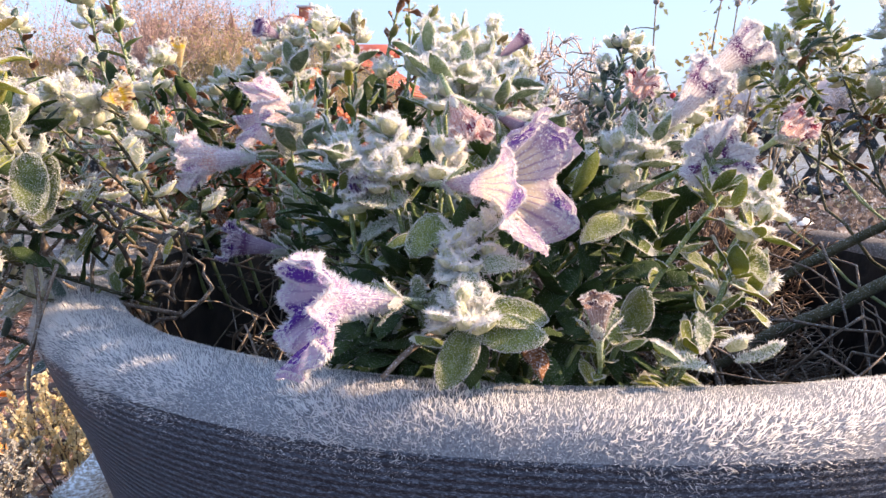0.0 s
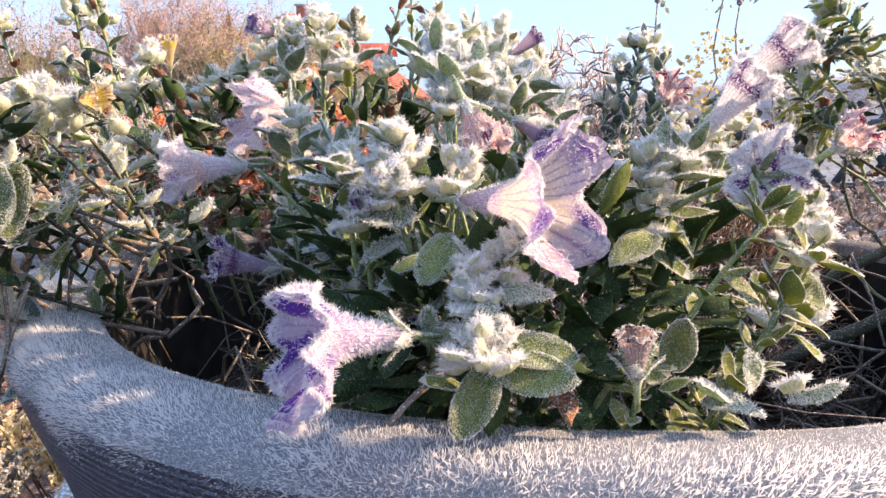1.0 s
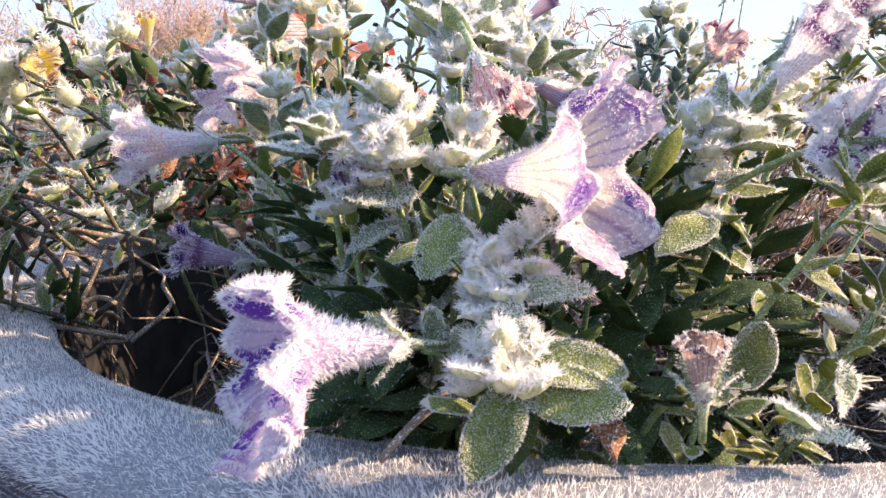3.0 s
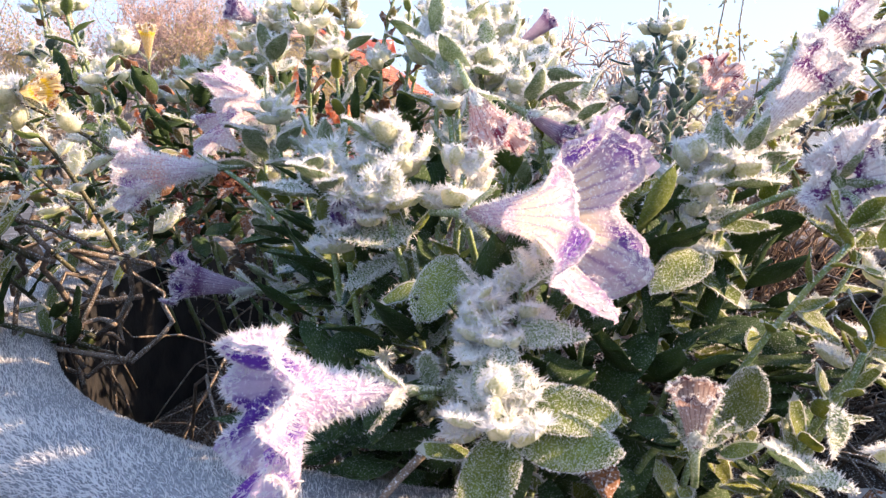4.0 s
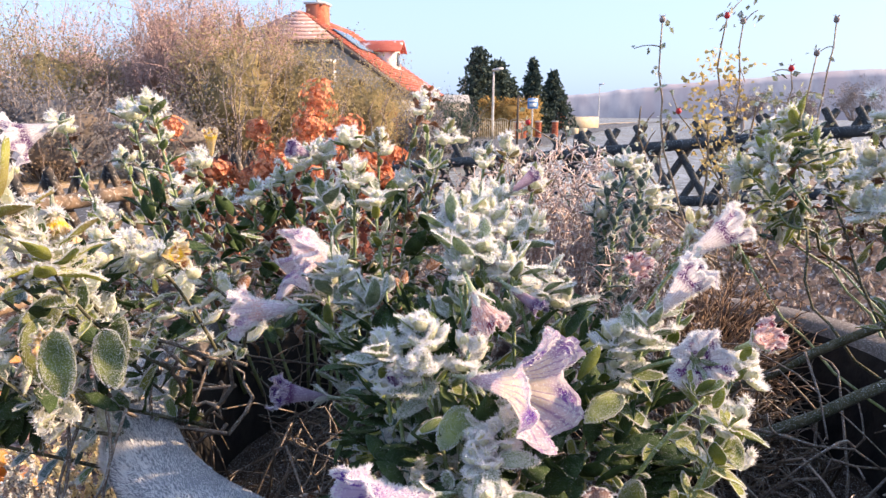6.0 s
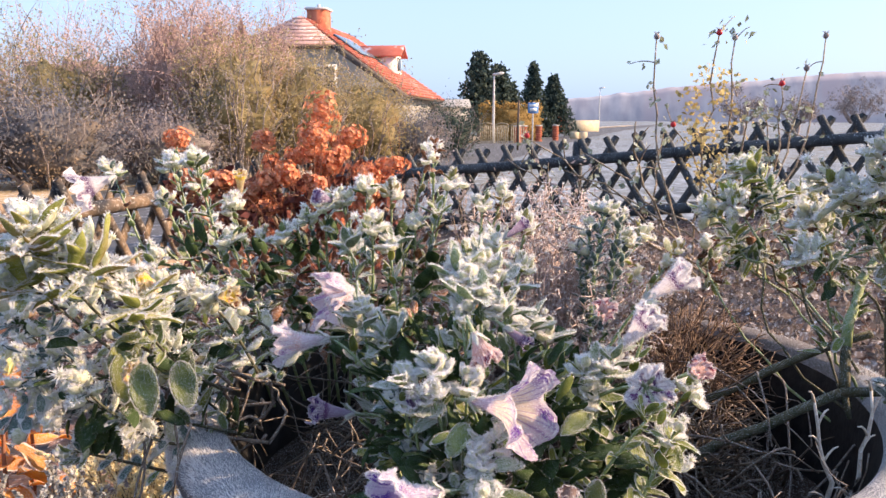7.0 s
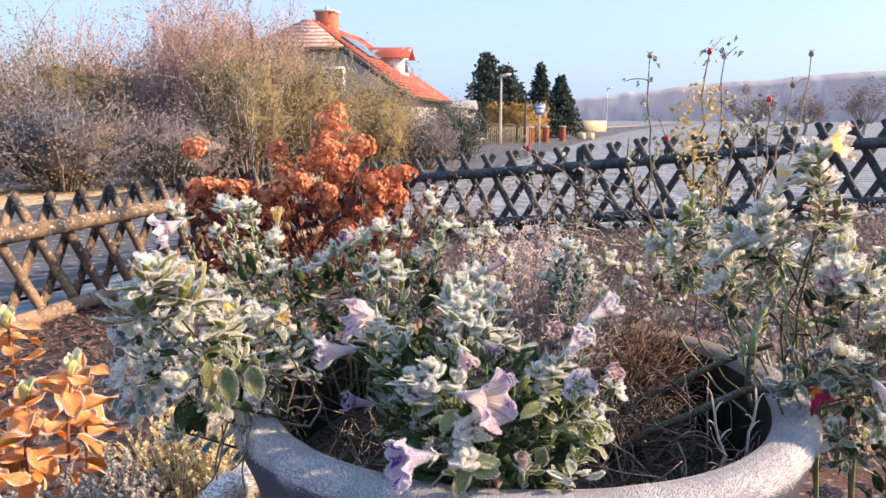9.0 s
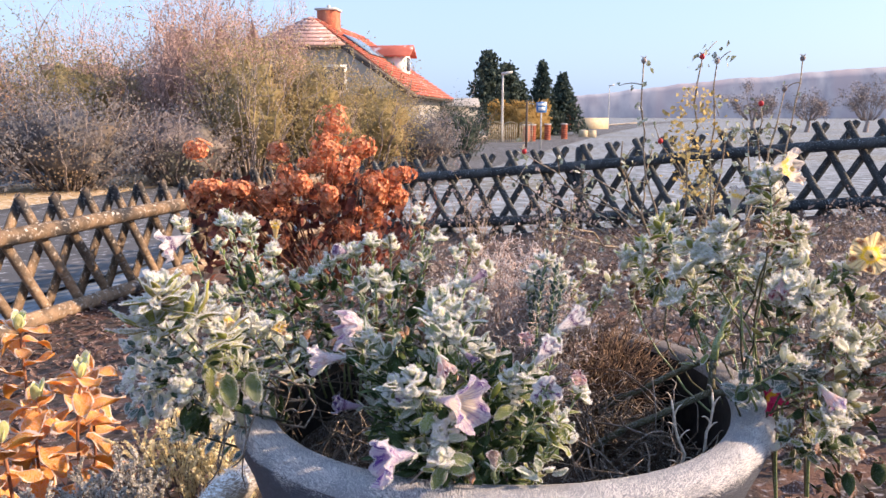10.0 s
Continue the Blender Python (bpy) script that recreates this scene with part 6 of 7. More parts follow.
flower(BP, (-0.090, 1.080, 0.735), (0.1, -0.3, 1), (0, -1, 0), PETAL_YELLOW, "pale shut flower", 0.026, 0.007, 0.009, 0.25, 0.0022, 400, 400, seed=43, crumple=0.1)
BP.finish()

TP = Plant("blue_green_plant", (0.325, 0.88, 0.50), "blue-green leafy stem with rimed buds", "plant", 35)
TP.capped = 0.12
for tip, n in (((0.324, 0.868, 0.750), 30), ((0.338, 0.870, 0.735), 24), ((0.310, 0.872, 0.728), 24), ((0.350, 0.88, 0.715), 22), ((0.300, 0.88, 0.705), 20)):
    TP.shoot((0.325, 0.88, 0.52), tip, n, ("teal",), ("teal", "farwhite"), 10, 0.75, 0.45, None, 0.002, 0.9)
TP.finish()

# the dry cushion of fine twigs
def cushion(name, at, radius, height, n, material, label, seed, rime=True):
    rng = np.random.RandomState(seed)
    np.random.seed(seed)
    root = thing(name, at, label, "dry plant")
    tufts = [Build() for _ in range(9)]
    ends = []
    for _ in range(n):
        d = unit(rng.normal(0, 1, 3) + np.array((0, 0, 0.7)))
        d[2] = abs(d[2])
        tip = d * np.array((radius, radius, height)) * rng.uniform(0.75, 1.05)
        b = tufts[int((math.atan2(d[1], d[0]) / math.tau + 0.5) * 8.99)]
        pts = curve((0.2 * tip[0], 0.2 * tip[1], 0), tip, rng.normal(0, 0.006, 3), 6, 0.002)
        b.tube(pts[::2] if rime else pts, 0.0011, 0.0006, 3)
        for _ in range(7 if rime else 4):
            k = rng.randint(3, 6)
            q = curve(pts[k], pts[k] + unit(rng.normal(0, 1, 3) + 0.8 * d) * rng.uniform(0.008, 0.024), (0, 0, 0.002), 3)
            b.tube(q, 0.0008, 0.0004, 3)
            ends.append(q)
    for b in tufts:
        if b.n:
            part("twig_tuft", b, material, root, kind="stuff")
    if rime:
        c = Build()
        p = np.array([q[rng.randint(1, 3)] for q in ends for _ in range(3)])
        c.needles(p, rng.normal(0, 1, p.shape) + (0, 0, 0.4), 0.0042, 0.0005, 0)
        part("rime", c, FROST, root, kind="stuff")


cushion("dry_cushion", (0.275, 0.955, 0.52), 0.140, 0.228, 1100, surface("pinkish_dry_twig", (0.34, 0.26, 0.24), (0.54, 0.44, 0.42), 300, 0.9, 0, random=0.0), "rounded cushion of fine pinkish dry twigs with rime", 51)
cushion("dry_tuft", (0.425, 0.965, 0.52), 0.125, 0.120, 360, surface("red_brown_twig", (0.12, 0.08, 0.062), (0.27, 0.19, 0.14), 300, 0.9, 0, random=0.0), "tuft of brown dry stems at the back of the planter", 52, False)
cushion("dry_tuft", (0.40, 0.84, 0.49), 0.10, 0.075, 150, TWIG, "tuft of grey dry stems at the back of the planter", 53, False)

# ---- the petunia beside the planter, on the sunny side ----
RP = Plant("petunia", (0.60, 0.80, 0.30), "frosted petunia with pale yellow flowers beside the planter", "petunia", 45)
RP.capped = 0.46
for tip, n, kinds, top, ros, size in (
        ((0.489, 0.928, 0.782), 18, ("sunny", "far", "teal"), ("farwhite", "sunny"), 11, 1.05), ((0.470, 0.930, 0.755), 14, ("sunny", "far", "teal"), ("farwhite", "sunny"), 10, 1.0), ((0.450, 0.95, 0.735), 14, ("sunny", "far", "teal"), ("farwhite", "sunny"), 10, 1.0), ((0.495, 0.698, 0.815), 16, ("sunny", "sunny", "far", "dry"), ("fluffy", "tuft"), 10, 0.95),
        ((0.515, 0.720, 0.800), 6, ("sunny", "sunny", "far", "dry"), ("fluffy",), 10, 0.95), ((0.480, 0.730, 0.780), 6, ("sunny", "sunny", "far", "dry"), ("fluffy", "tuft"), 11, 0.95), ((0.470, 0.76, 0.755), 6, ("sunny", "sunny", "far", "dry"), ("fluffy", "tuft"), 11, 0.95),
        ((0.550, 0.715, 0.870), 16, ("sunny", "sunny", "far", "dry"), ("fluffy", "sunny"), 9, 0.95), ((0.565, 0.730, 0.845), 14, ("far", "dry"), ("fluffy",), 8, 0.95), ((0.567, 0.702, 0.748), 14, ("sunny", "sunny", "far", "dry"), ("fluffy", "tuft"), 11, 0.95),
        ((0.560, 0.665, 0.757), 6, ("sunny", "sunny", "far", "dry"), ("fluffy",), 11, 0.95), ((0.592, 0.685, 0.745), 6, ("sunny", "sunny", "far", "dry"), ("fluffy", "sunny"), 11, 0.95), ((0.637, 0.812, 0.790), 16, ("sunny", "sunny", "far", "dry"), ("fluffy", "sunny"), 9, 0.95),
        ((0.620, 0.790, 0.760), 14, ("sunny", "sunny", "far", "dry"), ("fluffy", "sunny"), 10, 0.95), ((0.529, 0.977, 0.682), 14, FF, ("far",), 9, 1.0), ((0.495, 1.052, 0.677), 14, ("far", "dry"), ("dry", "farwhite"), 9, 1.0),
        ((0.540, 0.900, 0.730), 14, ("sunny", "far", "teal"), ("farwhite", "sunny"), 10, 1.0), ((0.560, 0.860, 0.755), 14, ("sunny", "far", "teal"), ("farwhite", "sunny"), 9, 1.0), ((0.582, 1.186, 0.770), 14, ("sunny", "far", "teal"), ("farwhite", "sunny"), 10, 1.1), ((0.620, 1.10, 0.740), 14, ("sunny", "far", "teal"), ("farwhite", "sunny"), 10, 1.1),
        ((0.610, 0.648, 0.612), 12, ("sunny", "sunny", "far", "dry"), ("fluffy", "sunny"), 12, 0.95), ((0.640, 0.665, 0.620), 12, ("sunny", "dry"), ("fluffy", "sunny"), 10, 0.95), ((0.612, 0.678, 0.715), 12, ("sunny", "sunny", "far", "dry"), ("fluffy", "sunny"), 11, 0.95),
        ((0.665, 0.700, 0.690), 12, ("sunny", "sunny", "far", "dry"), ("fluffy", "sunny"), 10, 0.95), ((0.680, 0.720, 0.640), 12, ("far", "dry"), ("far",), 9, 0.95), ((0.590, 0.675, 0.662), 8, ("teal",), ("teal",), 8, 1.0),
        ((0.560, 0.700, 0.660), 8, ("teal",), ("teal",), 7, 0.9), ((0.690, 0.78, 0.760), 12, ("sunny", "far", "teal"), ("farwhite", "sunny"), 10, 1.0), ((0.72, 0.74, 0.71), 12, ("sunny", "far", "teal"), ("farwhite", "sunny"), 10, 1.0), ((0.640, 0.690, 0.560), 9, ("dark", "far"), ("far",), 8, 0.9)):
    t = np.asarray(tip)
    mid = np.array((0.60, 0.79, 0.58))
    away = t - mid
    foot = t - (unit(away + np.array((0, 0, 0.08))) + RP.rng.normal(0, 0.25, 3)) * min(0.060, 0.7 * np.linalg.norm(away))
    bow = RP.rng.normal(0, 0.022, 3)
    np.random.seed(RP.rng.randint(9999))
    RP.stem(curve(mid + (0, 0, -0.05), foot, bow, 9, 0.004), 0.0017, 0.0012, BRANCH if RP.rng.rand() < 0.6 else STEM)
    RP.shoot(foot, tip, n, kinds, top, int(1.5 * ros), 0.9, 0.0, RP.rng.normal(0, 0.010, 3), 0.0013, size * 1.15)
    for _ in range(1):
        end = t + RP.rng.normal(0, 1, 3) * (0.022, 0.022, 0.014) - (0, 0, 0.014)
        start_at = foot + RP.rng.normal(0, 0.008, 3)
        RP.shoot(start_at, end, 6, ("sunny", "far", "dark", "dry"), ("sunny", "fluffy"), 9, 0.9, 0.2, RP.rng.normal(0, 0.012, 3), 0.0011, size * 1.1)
for k in range(5):
    RP.stem(curve((0.66 + 0.012 * k, 0.82 - 0.012 * k, 0.22), (0.58 + 0.018 * k, 0.76 - 0.01 * k, 0.64), (0.01 * (-1) ** k, 0.01, 0), 7), 0.0028, 0.0018, STEM if k % 2 else TWIG)
RP.cloud((0.560, 0.86, 0.715), (0.09, 0.12, 0.06), 40, ("sunny", "sunny", "dark", "dry"), 1.0)
RP.cloud((0.690, 0.68, 0.42), (0.10, 0.08, 0.10), 190, ("dry", "dry", "dark"), 1.3)
RP.cloud((0.655, 0.70, 0.58), (0.06, 0.05, 0.09), 80, ("dry", "dark", "dry", "far"), 1.05)
RP.cloud((0.63, 0.74, 0.67), (0.08, 0.08, 0.06), 30, ("sunny", "sunny", "dark", "dry"), 1.0)
flower(RP, (0.545, 0.722, 0.876), (0.75, -0.55, 0.2), (0, 0, 1), PETAL_CREAM, "pale yellow petunia with a ragged rimed mouth", 0.024, 0.009, 0.020, 0.6, 0.0018, 700, 700, seed=61, crumple=0.12)
flower(RP, (0.637, 0.818, 0.775), (-0.05, -0.25, 1), (0, -1, 0), PETAL_CREAM, "pale yellow trumpet with a brown edge", 0.020, 0.006, 0.019, 0.95, 0.0012, 500, 500, seed=62, crumple=0.06)
flower(RP, (0.672, 0.712, 0.780), (-0.5, -0.75, 0.25), (0, 0, 1), PETAL_YELLOW, "yellow petunia with a brown-veined throat", 0.016, 0.007, 0.022, 0.85, 0.0014, 700, 400, seed=63, crumple=0.08)
flower(RP, (0.575, 0.745, 0.612), (0.55, -0.55, -0.55), (0, 0, 1), PETAL_MAGENTA, "magenta and yellow petunia lying on the rim", 0.012, 0.007, 0.019, 0.55, 0.0006, 60, 60, seed=64, crumple=0.08)
flower(RP, (0.505, 0.700, 0.830), (0.15, -0.2, 1), (0, -1, 0), PETAL_CREAM, "pale shut trumpet", 0.022, 0.007, 0.010, 0.3, 0.0018, 400, 500, seed=65, crumple=0.1)
flower(RP, (0.600, 0.660, 0.645), (0.6, -0.4, -0.7), (0, 0, 1), PETAL_PINK, "withered pale pink flower", 0.018, 0.007, 0.012, 0.35, 0.0015, 400, 400, seed=66, crumple=0.15)
flower(RP, (0.555, 0.672, 0.765), (-0.3, -0.5, -0.8), (0, 0, 1), PETAL_RED, "withered brown-pink flower", 0.014, 0.006, 0.011, 0.4, 0.0020, 500, 400, seed=67, crumple=0.15)
RP.finish()

# ---- heathers, the orange-leaved plant and the litter around the planter ----
def heather(at, radius, height, n, material, label, seed):
    rng = np.random.RandomState(seed)
    np.random.seed(seed)
    x, y = at
    root = thing("heather", (x, y, float(ground_z(x, y)) - 0.005), label, "heather", "heathers")
    for _ in range(n):
        a, q = rng.rand() * math.tau, radius * math.sqrt(rng.rand())
        h = height * rng.uniform(0.6, 1.05) * (1 - 0.3 * (q / radius) ** 2)
        tip = np.array((q * math.cos(a) * 1.3, q * math.sin(a) * 1.3, h))
        pts = curve((0.45 * q * math.cos(a), 0.45 * q * math.sin(a), 0), tip, rng.normal(0, 0.012, 3), 9)
        lines = [pts[4:]]
        b = Build()
        b.tube(pts, 0.0016, 0.0009, 4)
        for k in range(5):
            o = pts[3 + k]
            s = unit((0.7 * rng.normal(), 0.7 * rng.normal(), 1.5)) * h * rng.uniform(0.14, 0.28)
            side = curve(o, o + s, (0, 0, 0.004), 6)
            b.tube(side, 0.0010, 0.0006, 3)
            lines.append(side[1:])
        for line in lines:
            m = int(20 + 700 * np.linalg.norm(line[-1] - line[0]))
            t = rng.uniform(0, 0.999, m) * (len(line) - 1)
            i = t.astype(int)
            p = line[i] + (t - i)[:, None] * (line[i + 1] - line[i])
            d = rng.normal(0, 1, (m, 3)) * (1, 1, 0.5) + unit(line[-1] - line[0]) * 0.7
            b.needles(p, d, rng.uniform(0.0050, 0.0075, m), 0.0022, 1)
        part("sprig", b, (TWIG, material), root)
    return root


heather((-0.365, 1.40), 0.115, 0.25, 46, HEATHER, "cream heather with rimed upright sprigs", 71)
heather((-0.245, 1.33), 0.085, 0.22, 30, HEATHER, "cream heather with rimed upright sprigs", 77)
heather((-0.455, 1.25), 0.080, 0.21, 26, HEATHER_GREY, "grey heather with frosted upright sprigs", 72)
heather((-0.415, 1.06), 0.110, 0.22, 30, HEATHER_GREY, "grey heather with frosted upright sprigs", 73)
heather((-0.570, 1.03), 0.110, 0.23, 28, HEATHER_GREY, "grey heather with frosted upright sprigs", 74)
heather((-0.360, 0.830), 0.100, 0.20, 20, HEATHER_GREY, "grey heather with frosted upright sprigs", 75)
heather((-0.720, 0.960), 0.110, 0.24, 22, HEATHER_GREY, "grey heather with frosted upright sprigs", 76)

gold_kinds = []
for k in range(4):
    q = make_leaf(0.092, 0.058, (-0.35, 0.15, -0.55, 0.3)[k], 0.35, 400 + k, 0, 40, 0.0034, 9, 6, 0.0012, blunt=0.95, wavy=0.09, stout=0.12)
    gold_kinds.append(q.mesh("leaf", GOLD, FROST))
pale_leaf = make_leaf(0.052, 0.026, 0.2, 0.25, 420, 20, 60, 0.0028, 9, 4, 0.001, stout=0.12).mesh("leaf", PALE, FROST)
rng = np.random.RandomState(81)
for k, (x, y, z) in enumerate(((-0.57, 1.36, 0.395), (-0.60, 1.12, 0.36), (-0.80, 1.55, 0.44), (-0.92, 1.40, 0.42), (-0.76, 1.25, 0.36), (-0.84, 1.12, 0.33), (-0.66, 1.55, 0.34), (-1.05, 1.60, 0.40), (-0.72, 1.00, 0.28),
                               (-0.95, 1.22, 0.33), (-0.98, 1.02, 0.30), (-0.70, 1.42, 0.32), (-1.15, 1.35, 0.36), (-0.86, 0.92, 0.26))):
    z0 = float(ground_z(x, y))
    z = max(z, z0 + 0.15)
    root = thing("autumn_plant", (x, y, z0), "low plant with frost-edged orange autumn leaves and a pale green tip", "plant", "orange-leaved plants")
    b = Build()
    b.tube(curve((0, 0, -0.01), (0, 0, z - z0), rng.normal(0, 0.01, 3), 6), 0.004, 0.003, 6)
    part("stem", b, REDSTEM, root)
    for j in range(15):
        a = 2.4 * j + rng.normal(0, 0.25)
        t = 1 - 0.75 * (1 - j / 14) ** 1.6
        ob = part("leaf", gold_kinds[rng.randint(4)], (), root)
        ob.matrix_basis = facing((0, 0, (z - z0) * t), (math.cos(a), math.sin(a), 0.75 * t - 0.55 + rng.normal(0, 0.3)), (0, 0, 1), rng.uniform(0.75, 1.1) * (1.1 - 0.25 * t))
    for j in range(5):
        a = 2.4 * j + rng.rand()
        ob = part("young_leaf", pale_leaf, (), root, "pale green young leaf")
        ob.matrix_basis = facing((0, 0, z - z0), (0.6 * math.cos(a), 0.6 * math.sin(a), 1), (-math.cos(a), -math.sin(a), 0.5), rng.uniform(0.7, 1.0))

# leaf litter and bark chips
b = Build()
rng = np.random.RandomState(91)
for k in range(9000):
    if k < 4200:
        x, y = rng.uniform(-2.6, 0.2), rng.uniform(0.6, 5.6)
    else:
        x, y = rng.uniform(0.3, 5.0), rng.uniform(0.9, 7.6)
    if outside(x, y) > -0.05 or math.hypot(x - PX, y - PY) < 0.28:
        continue
    c = np.array((x, y, float(ground_z(x, y)) + rng.uniform(0.004, 0.03)))
    d = unit(np.array((rng.normal(), rng.normal(), 0.25 * rng.normal())))
    s = unit(np.cross(d, (0.3 * rng.normal(), 0.3 * rng.normal(), 1)))
    up = np.cross(s, d)
    z = rng.uniform(0.025, 0.065)
    w = rng.uniform(0.25, 0.42)
    b.add([c, c + z * (0.5 * d + w * s + 0.18 * up), c + z * d + 0.1 * z * up, c + z * (0.5 * d - w * s + 0.18 * up), c + 0.5 * z * d], [(0, 1, 4), (1, 2, 4), (2, 3, 4), (3, 0, 4)])
tagged(new("leaf_litter", b.mesh("leaf_litter", LITTER, smooth=False)), "scattered frosted brown and red fallen leaves", "fallen leaves", kind="stuff")

# ---- the withered hydrangea by the fence ----
hyd = thing("hydrangea", (-0.62, 5.3, float(ground_z(-0.62, 5.3))), "withered hydrangea with orange-brown flower heads", "hydrangea")
hz = hyd.location[2]
rng = np.random.RandomState(95)
np.random.seed(95)
for k in range(50):
    if k < 10:
        x, z = ((-0.60, 0.84), (-1.65, 0.64), (-1.00, 0.64), (-0.44, 0.66), (-0.82, 0.44), (-0.56, 0.50), (-0.30, 0.42), (-1.55, 0.30), (-1.15, 0.28), (-0.64, 0.68))[k]
        y = 0.12 * rng.normal()
    else:
        x, y, z = rng.uniform(-1.55, -0.12), rng.uniform(-0.35, 0.4), rng.uniform(-0.15, 0.45)
        z += 0.32 * math.exp(-((x + 0.65) / 0.38) ** 2) * rng.rand()
    c = np.array((x + 0.62, y, z - hz))
    root2 = np.array((0.3 * (x + 0.62), 0.3 * y, 0))
    b = Build()
    b.tube(curve(root2, c, (0.03 * rng.normal(), 0, 0.05), 7), 0.006, 0.003, 5)
    part("stem", b, REDSTEM, hyd)
    c = c + np.array((0, 0, 0.02))
    b = Build()
    v, f = [], []
    rad = rng.uniform(0.085, 0.11) if k < 10 else rng.uniform(0.06, 0.10)
    skew = rng.uniform(0.75, 1.25, 3) if k < 10 else rng.uniform(0.5, 1.35, 3)
    for j in range(150):
        d = unit(rng.normal(size=3) + (0, 0, 0.25))
        o = c + d * rad * rng.uniform(0.45, 1.15) * skew
        s = unit(np.cross(d, rng.normal(size=3)))
        t = np.cross(d, s)
        q = rng.uniform(0.014, 0.026)
        i = len(v)
        v += [o, o + q * (s + 0.35 * d), o + q * (t + 0.35 * d), o - q * (s - 0.35 * d), o - q * (t - 0.35 * d)]
        f += [(i, i + 1, i + 2), (i, i + 2, i + 3), (i, i + 3, i + 4), (i, i + 4, i + 1)]
    b.add(v, f)
    part("flower_head", b, HYDRANGEA, hyd, smooth=False)
b = Build()
twigs(b, (0, 0, 0), 0.95, 0.85, 36, rng, 0.005, 1, sides=4)
part("stem_mass", b, REDSTEM, hyd, kind="stuff")
b = Build()
leaf_scatter(b, [np.array([(rng.uniform(-0.95, 0.5), rng.uniform(-0.3, 0.35), rng.uniform(0.05, 0.75)) for _ in range(3)]) for _ in range(80)], 900, 0.08, rng, 0.04, 0)
part("withered_foliage", b, surface("withered_red_leaf", (0.10, 0.035, 0.03), (0.22, 0.07, 0.05), 20, 0.8, 0.2, through_light=0.3, random=0.4, island=True), hyd, kind="stuff")

# ---- the rose bush ----
rose = thing("rose_bush", (1.55, 3.6, float(ground_z(1.55, 3.6))), "thorny rose bush with thin stems, yellow leaves and red hips", "rose bush")
rz = rose.location[2]
rng = np.random.RandomState(97)
np.random.seed(97)
ROSE_STEM = surface("rose_stem", (0.14, 0.10, 0.06), (0.30, 0.22, 0.13), 30, 0.75, 0.4, 150, frost=0.25, frost_scale=200, random=0.2)
HIP_RED = surface("rose_hip", (0.42, 0.02, 0.03), (0.55, 0.05, 0.06), 60, 0.4, 0.1, random=0.2)
tips = []
for k in range(26):
    if k < 6:
        tip = np.array(((1.14, 3.6, 1.18), (1.42, 3.6, 1.20), (1.50, 3.62, 1.18), (1.95, 3.7, 1.20), (1.72, 3.6, 0.98), (1.85, 3.65, 1.05))[k])
    else:
        tip = np.array((rng.uniform(0.45, 2.1), rng.uniform(3.2, 4.0), rng.uniform(0.35, 0.9)))
    tip = tip - np.array(rose.location)
    base = np.array((rng.normal(0, 0.10), rng.normal(0, 0.08), 0))
    pts = curve(base, tip, (0.25 * tip[0] * rng.rand(), 0, 0.06), 10, 0.012)
    b = Build()
    b.tube(pts, 0.0065, 0.003, 6)
    for _ in range(14):
        i = rng.randint(1, 9)
        b.needles(pts[i:i + 1], rng.normal(0, 1, (1, 3)), 0.012, 0.003, 0)
    for _ in range(3):
        i = rng.randint(5, 10)
        q = curve(pts[i], pts[i] + unit(rng.normal(0, 1, 3) + (0, 0, 0.6)) * rng.uniform(0.04, 0.14), (0, 0, 0.01), 5)
        b.tube(q, 0.003, 0.0018, 5)
        tips.append(q)
    part("stem", b, ROSE_STEM, rose)
    if k < 6 or rng.rand() < 0.12:
        c = Build()
        s = np.linspace(0, math.pi, 6)
        c.tube(np.stack((0 * s, 0 * s, -0.014 * np.cos(s)), 1) + pts[-1] + (0, 0, 0.012), 0.0005 + 0.013 * np.sin(s), None, 9)
        hip = part("hip", c, HIP_RED if k % 3 == 1 or k > 6 else BARK, rose, "red rose hip" if k % 3 == 1 or k > 6 else "dark withered hip")
        c = Build()
        for j in range(5):
            a = j * math.tau / 5
            c.tube([pts[-1] + (0.004 * math.cos(a), 0.004 * math.sin(a), 0.024), pts[-1] + (0.016 * math.cos(a), 0.016 * math.sin(a), 0.034)], 0.0022, 0.0006, 4)
        part("sepal_crown", c, BARK, hip)
b = Build()
yl = [np.array([(rng.uniform(-0.24, -0.02), rng.uniform(-0.1, 0.15), rng.uniform(0.45, 1.0)) for _ in range(3)]) for _ in range(40)]
leaf_scatter(b, yl, 380, 0.028, rng, 0.02, 0)
part("yellow_foliage", b, surface("yellow_rose_leaf", (0.46, 0.34, 0.12), (0.64, 0.52, 0.24), 20, 0.7, 0.2, through_light=0.35, random=0.3, island=True), rose, kind="stuff")
b = Build()
leaf_scatter(b, tips, 420, 0.035, rng, 0.025, 0)
part("foliage", b, surface("frosted_rose_leaf", (0.16, 0.19, 0.10), (0.32, 0.34, 0.22), 20, 0.7, 0.2, frost=0.4, frost_scale=150, through_light=0.3, random=0.4, island=True), rose, kind="stuff")
for x, y, h, w, label in ((0.45, 6.6, 0.75, 0.28, "small withered rose bush by the fence"), (1.05, 5.6, 0.6, 0.3, "small withered rose bush by the fence"), (-0.15, 8.3, 0.7, 0.3, "grey withered shrub by the fence corner")):
    bush("small_rose_bush", (x, y), h, w, ROSE_STEM, L_BROWN, label, int(100 * x) + 500, 12, 220, 0.035, 0.05, "bush", 0.005, 2)

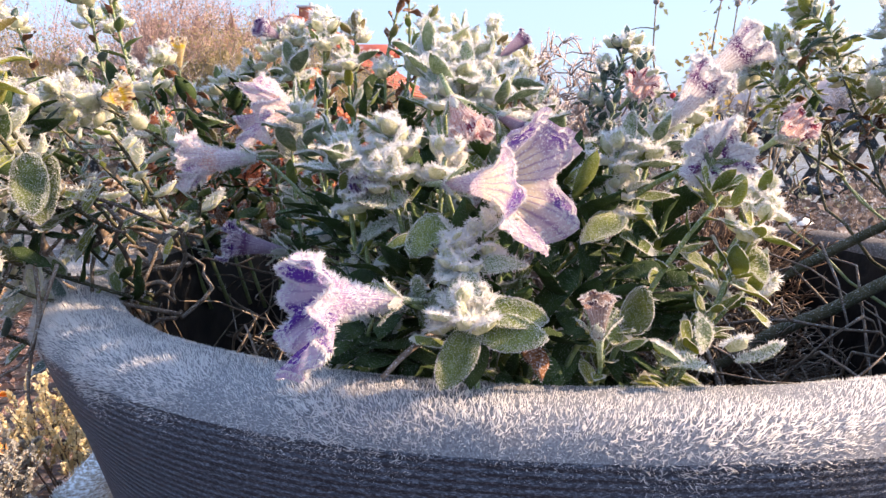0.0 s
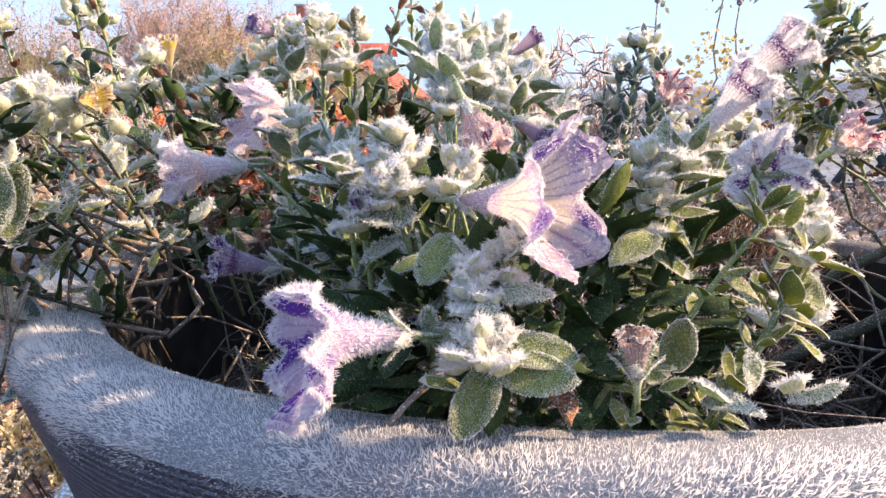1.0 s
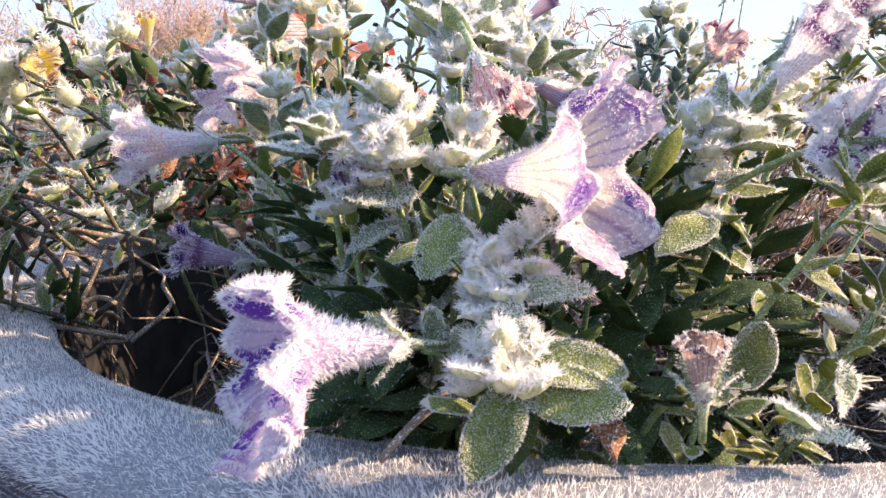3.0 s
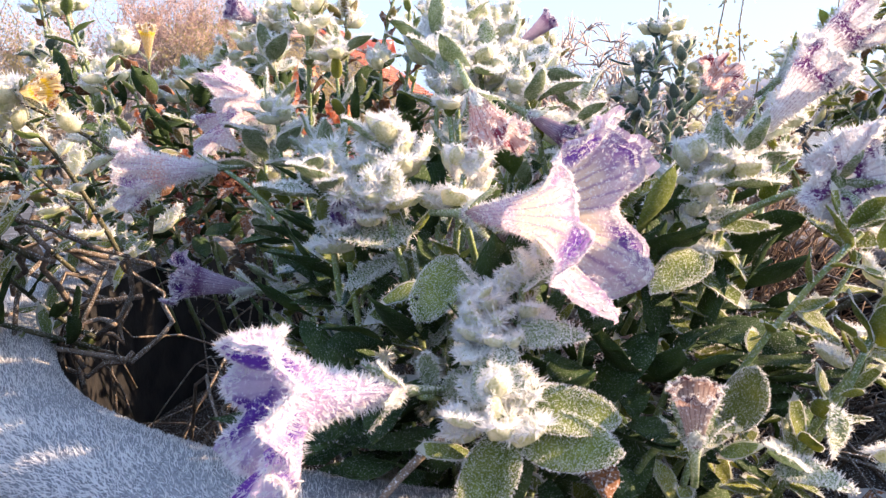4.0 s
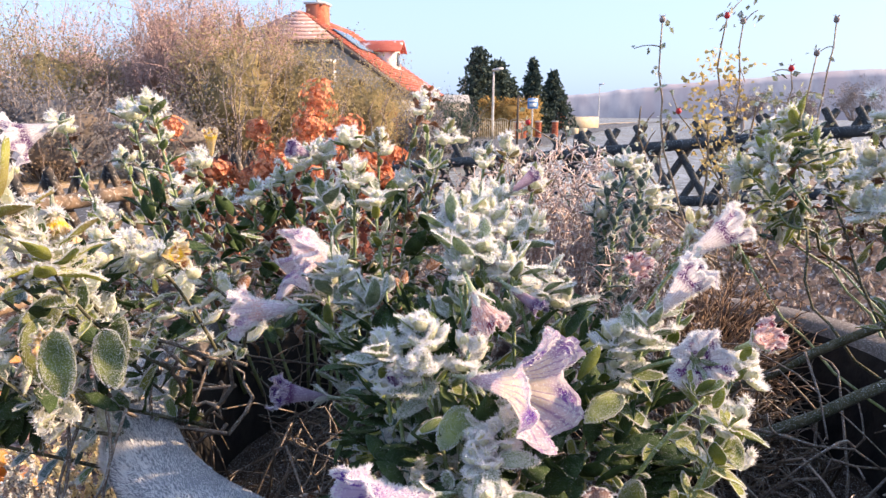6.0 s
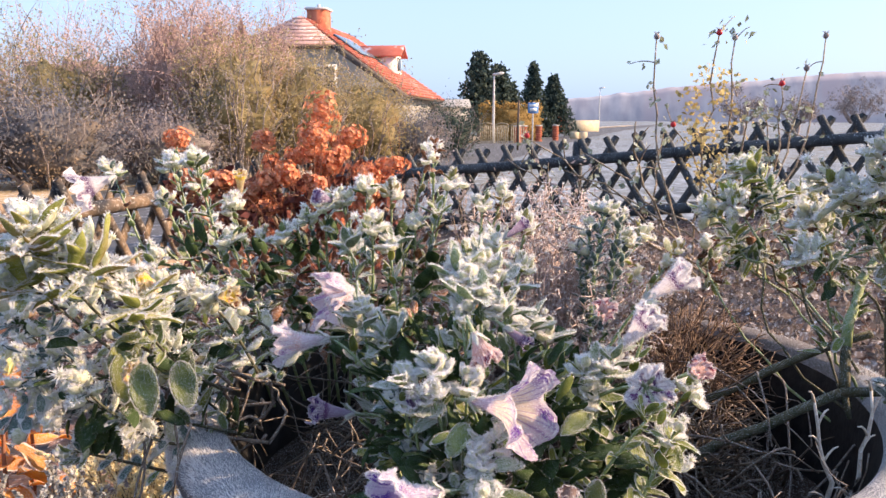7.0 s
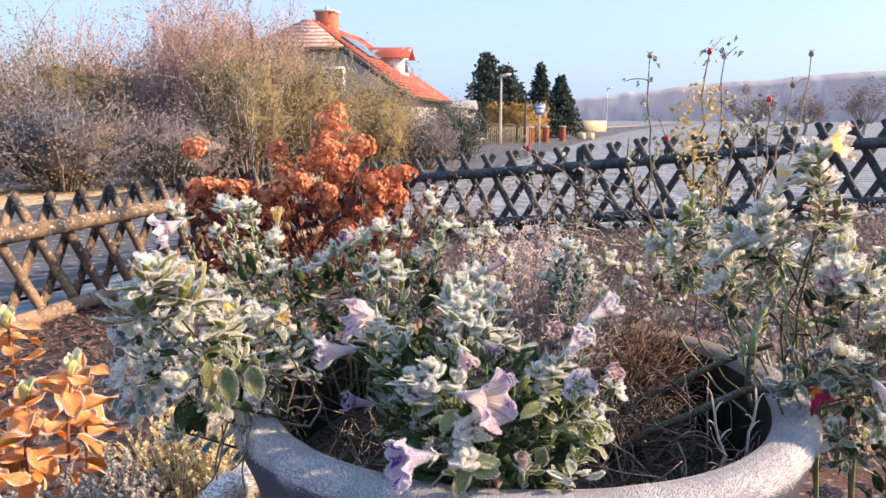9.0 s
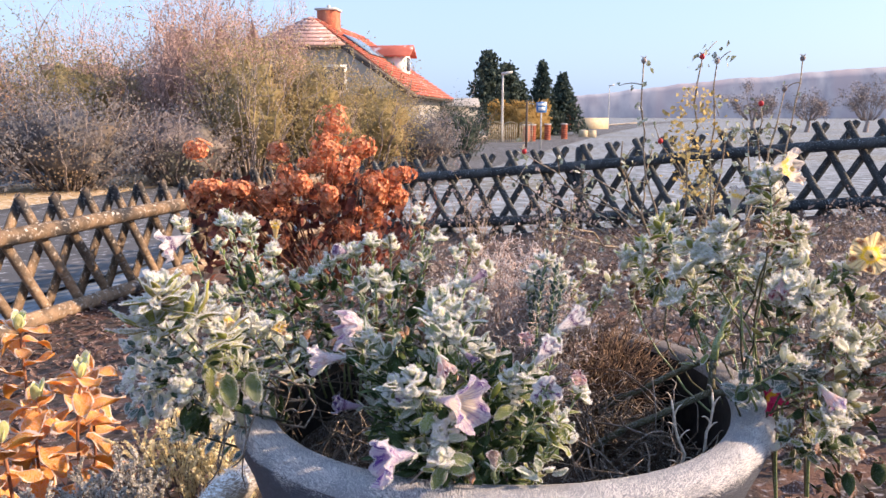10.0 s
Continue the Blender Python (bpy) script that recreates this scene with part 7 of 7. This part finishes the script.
L_FROSTED = surface("frosted_withered_leaf", (0.13, 0.10, 0.09), (0.27, 0.22, 0.20), 30, 0.85, 0.2, frost=0.25, frost_scale=120, through_light=0.25, random=0.35, island=True)
for k, (x, y, h, w) in enumerate(((0.55, 2.1, 0.34, 0.22), (1.00, 2.5, 0.36, 0.26), (0.25, 2.9, 0.30, 0.24), (1.50, 2.3, 0.40, 0.26), (0.80, 3.6, 0.34, 0.30), (1.95, 2.9, 0.36, 0.30), (2.45, 3.7, 0.34, 0.30),
                                  (0.15, 4.1, 0.32, 0.26), (1.25, 4.5, 0.36, 0.30), (2.75, 4.9, 0.34, 0.34), (0.75, 1.55, 0.30, 0.16), (1.05, 1.75, 0.36, 0.18), (1.35, 1.55, 0.30, 0.18), (0.10, 1.9, 0.28, 0.18), (-0.35, 2.6, 0.26, 0.2))):
    bush("perennial", (x, y), h, w, TWIG, L_FROSTED, "low withered perennial with frosted grey-brown leaves", 700 + k, 16, 700, 0.022, 0.035, "perennial", 0.003, 2, "frosted perennials")

# ---- odds and ends on the ground ----
stone = thing("white_stone", (2.35, 4.6, float(ground_z(2.35, 4.6))), "pale rounded stone on the bark mulch", "stone")
b = Build()
s = np.linspace(0.02, math.pi - 0.02, 9)
gq = np.zeros((9, 14, 3))
aa = np.arange(14) * math.tau / 14
gq[..., 0], gq[..., 1], gq[..., 2] = 0.085 * np.sin(s)[:, None] * np.cos(aa), 0.07 * np.sin(s)[:, None] * np.sin(aa), 0.04 - 0.055 * np.cos(s)[:, None] + 0 * aa
b.grid(gq, 0, True)
part("stone", b, WHITE, stone)

WOOD = surface("weathered_wood", (0.22, 0.19, 0.16), (0.40, 0.37, 0.33), 12, 0.9, 1.0, 90, frost=0.5, frost_scale=160, random=0.0, stretch=(1, 1, 4))


def wood_piece(x, y, start, end, r, needles, label, seed):
    """A short split log with bark ridges, rimed on top."""
    np.random.seed(seed)
    root = thing("frosted_wood", (x, y, float(ground_z(x, y))), label, "log", "pieces of wood")
    pts = curve(start, end, (0, 0, 0.01), 9, 0.006)
    b = Build()
    b.tube(pts, r, r * 0.78, 11)
    part("wood", b, WOOD, root)
    c = Build()
    k = np.random.randint(0, 9, needles)
    a = np.random.uniform(0.1, math.pi - 0.1, needles)
    side = unit(np.cross(np.subtract(end, start), (0, 0, 1)))
    d = np.cos(a)[:, None] * side + np.sin(a)[:, None] * np.array((0, 0, 1.0))
    c.needles(pts[k] + d * r * 0.9 + np.random.normal(0, 0.006, (needles, 3)) * unit(np.subtract(end, start)), d + np.random.normal(0, 0.4, d.shape), 0.007, 0.0005, 0)
    part("rime", c, FROST, root, kind="stuff")


wood_piece(0.66, 0.62, (-0.10, 0.03, 0.05), (0.16, -0.10, 0.05), 0.058, 900, "split piece of weathered wood with rime", 7)
wood_piece(-0.19, 1.14, (-0.05, -0.06, 0.10), (0.03, 0.06, 0.13), 0.030, 1400, "short branch white with rime beside the planter", 9)
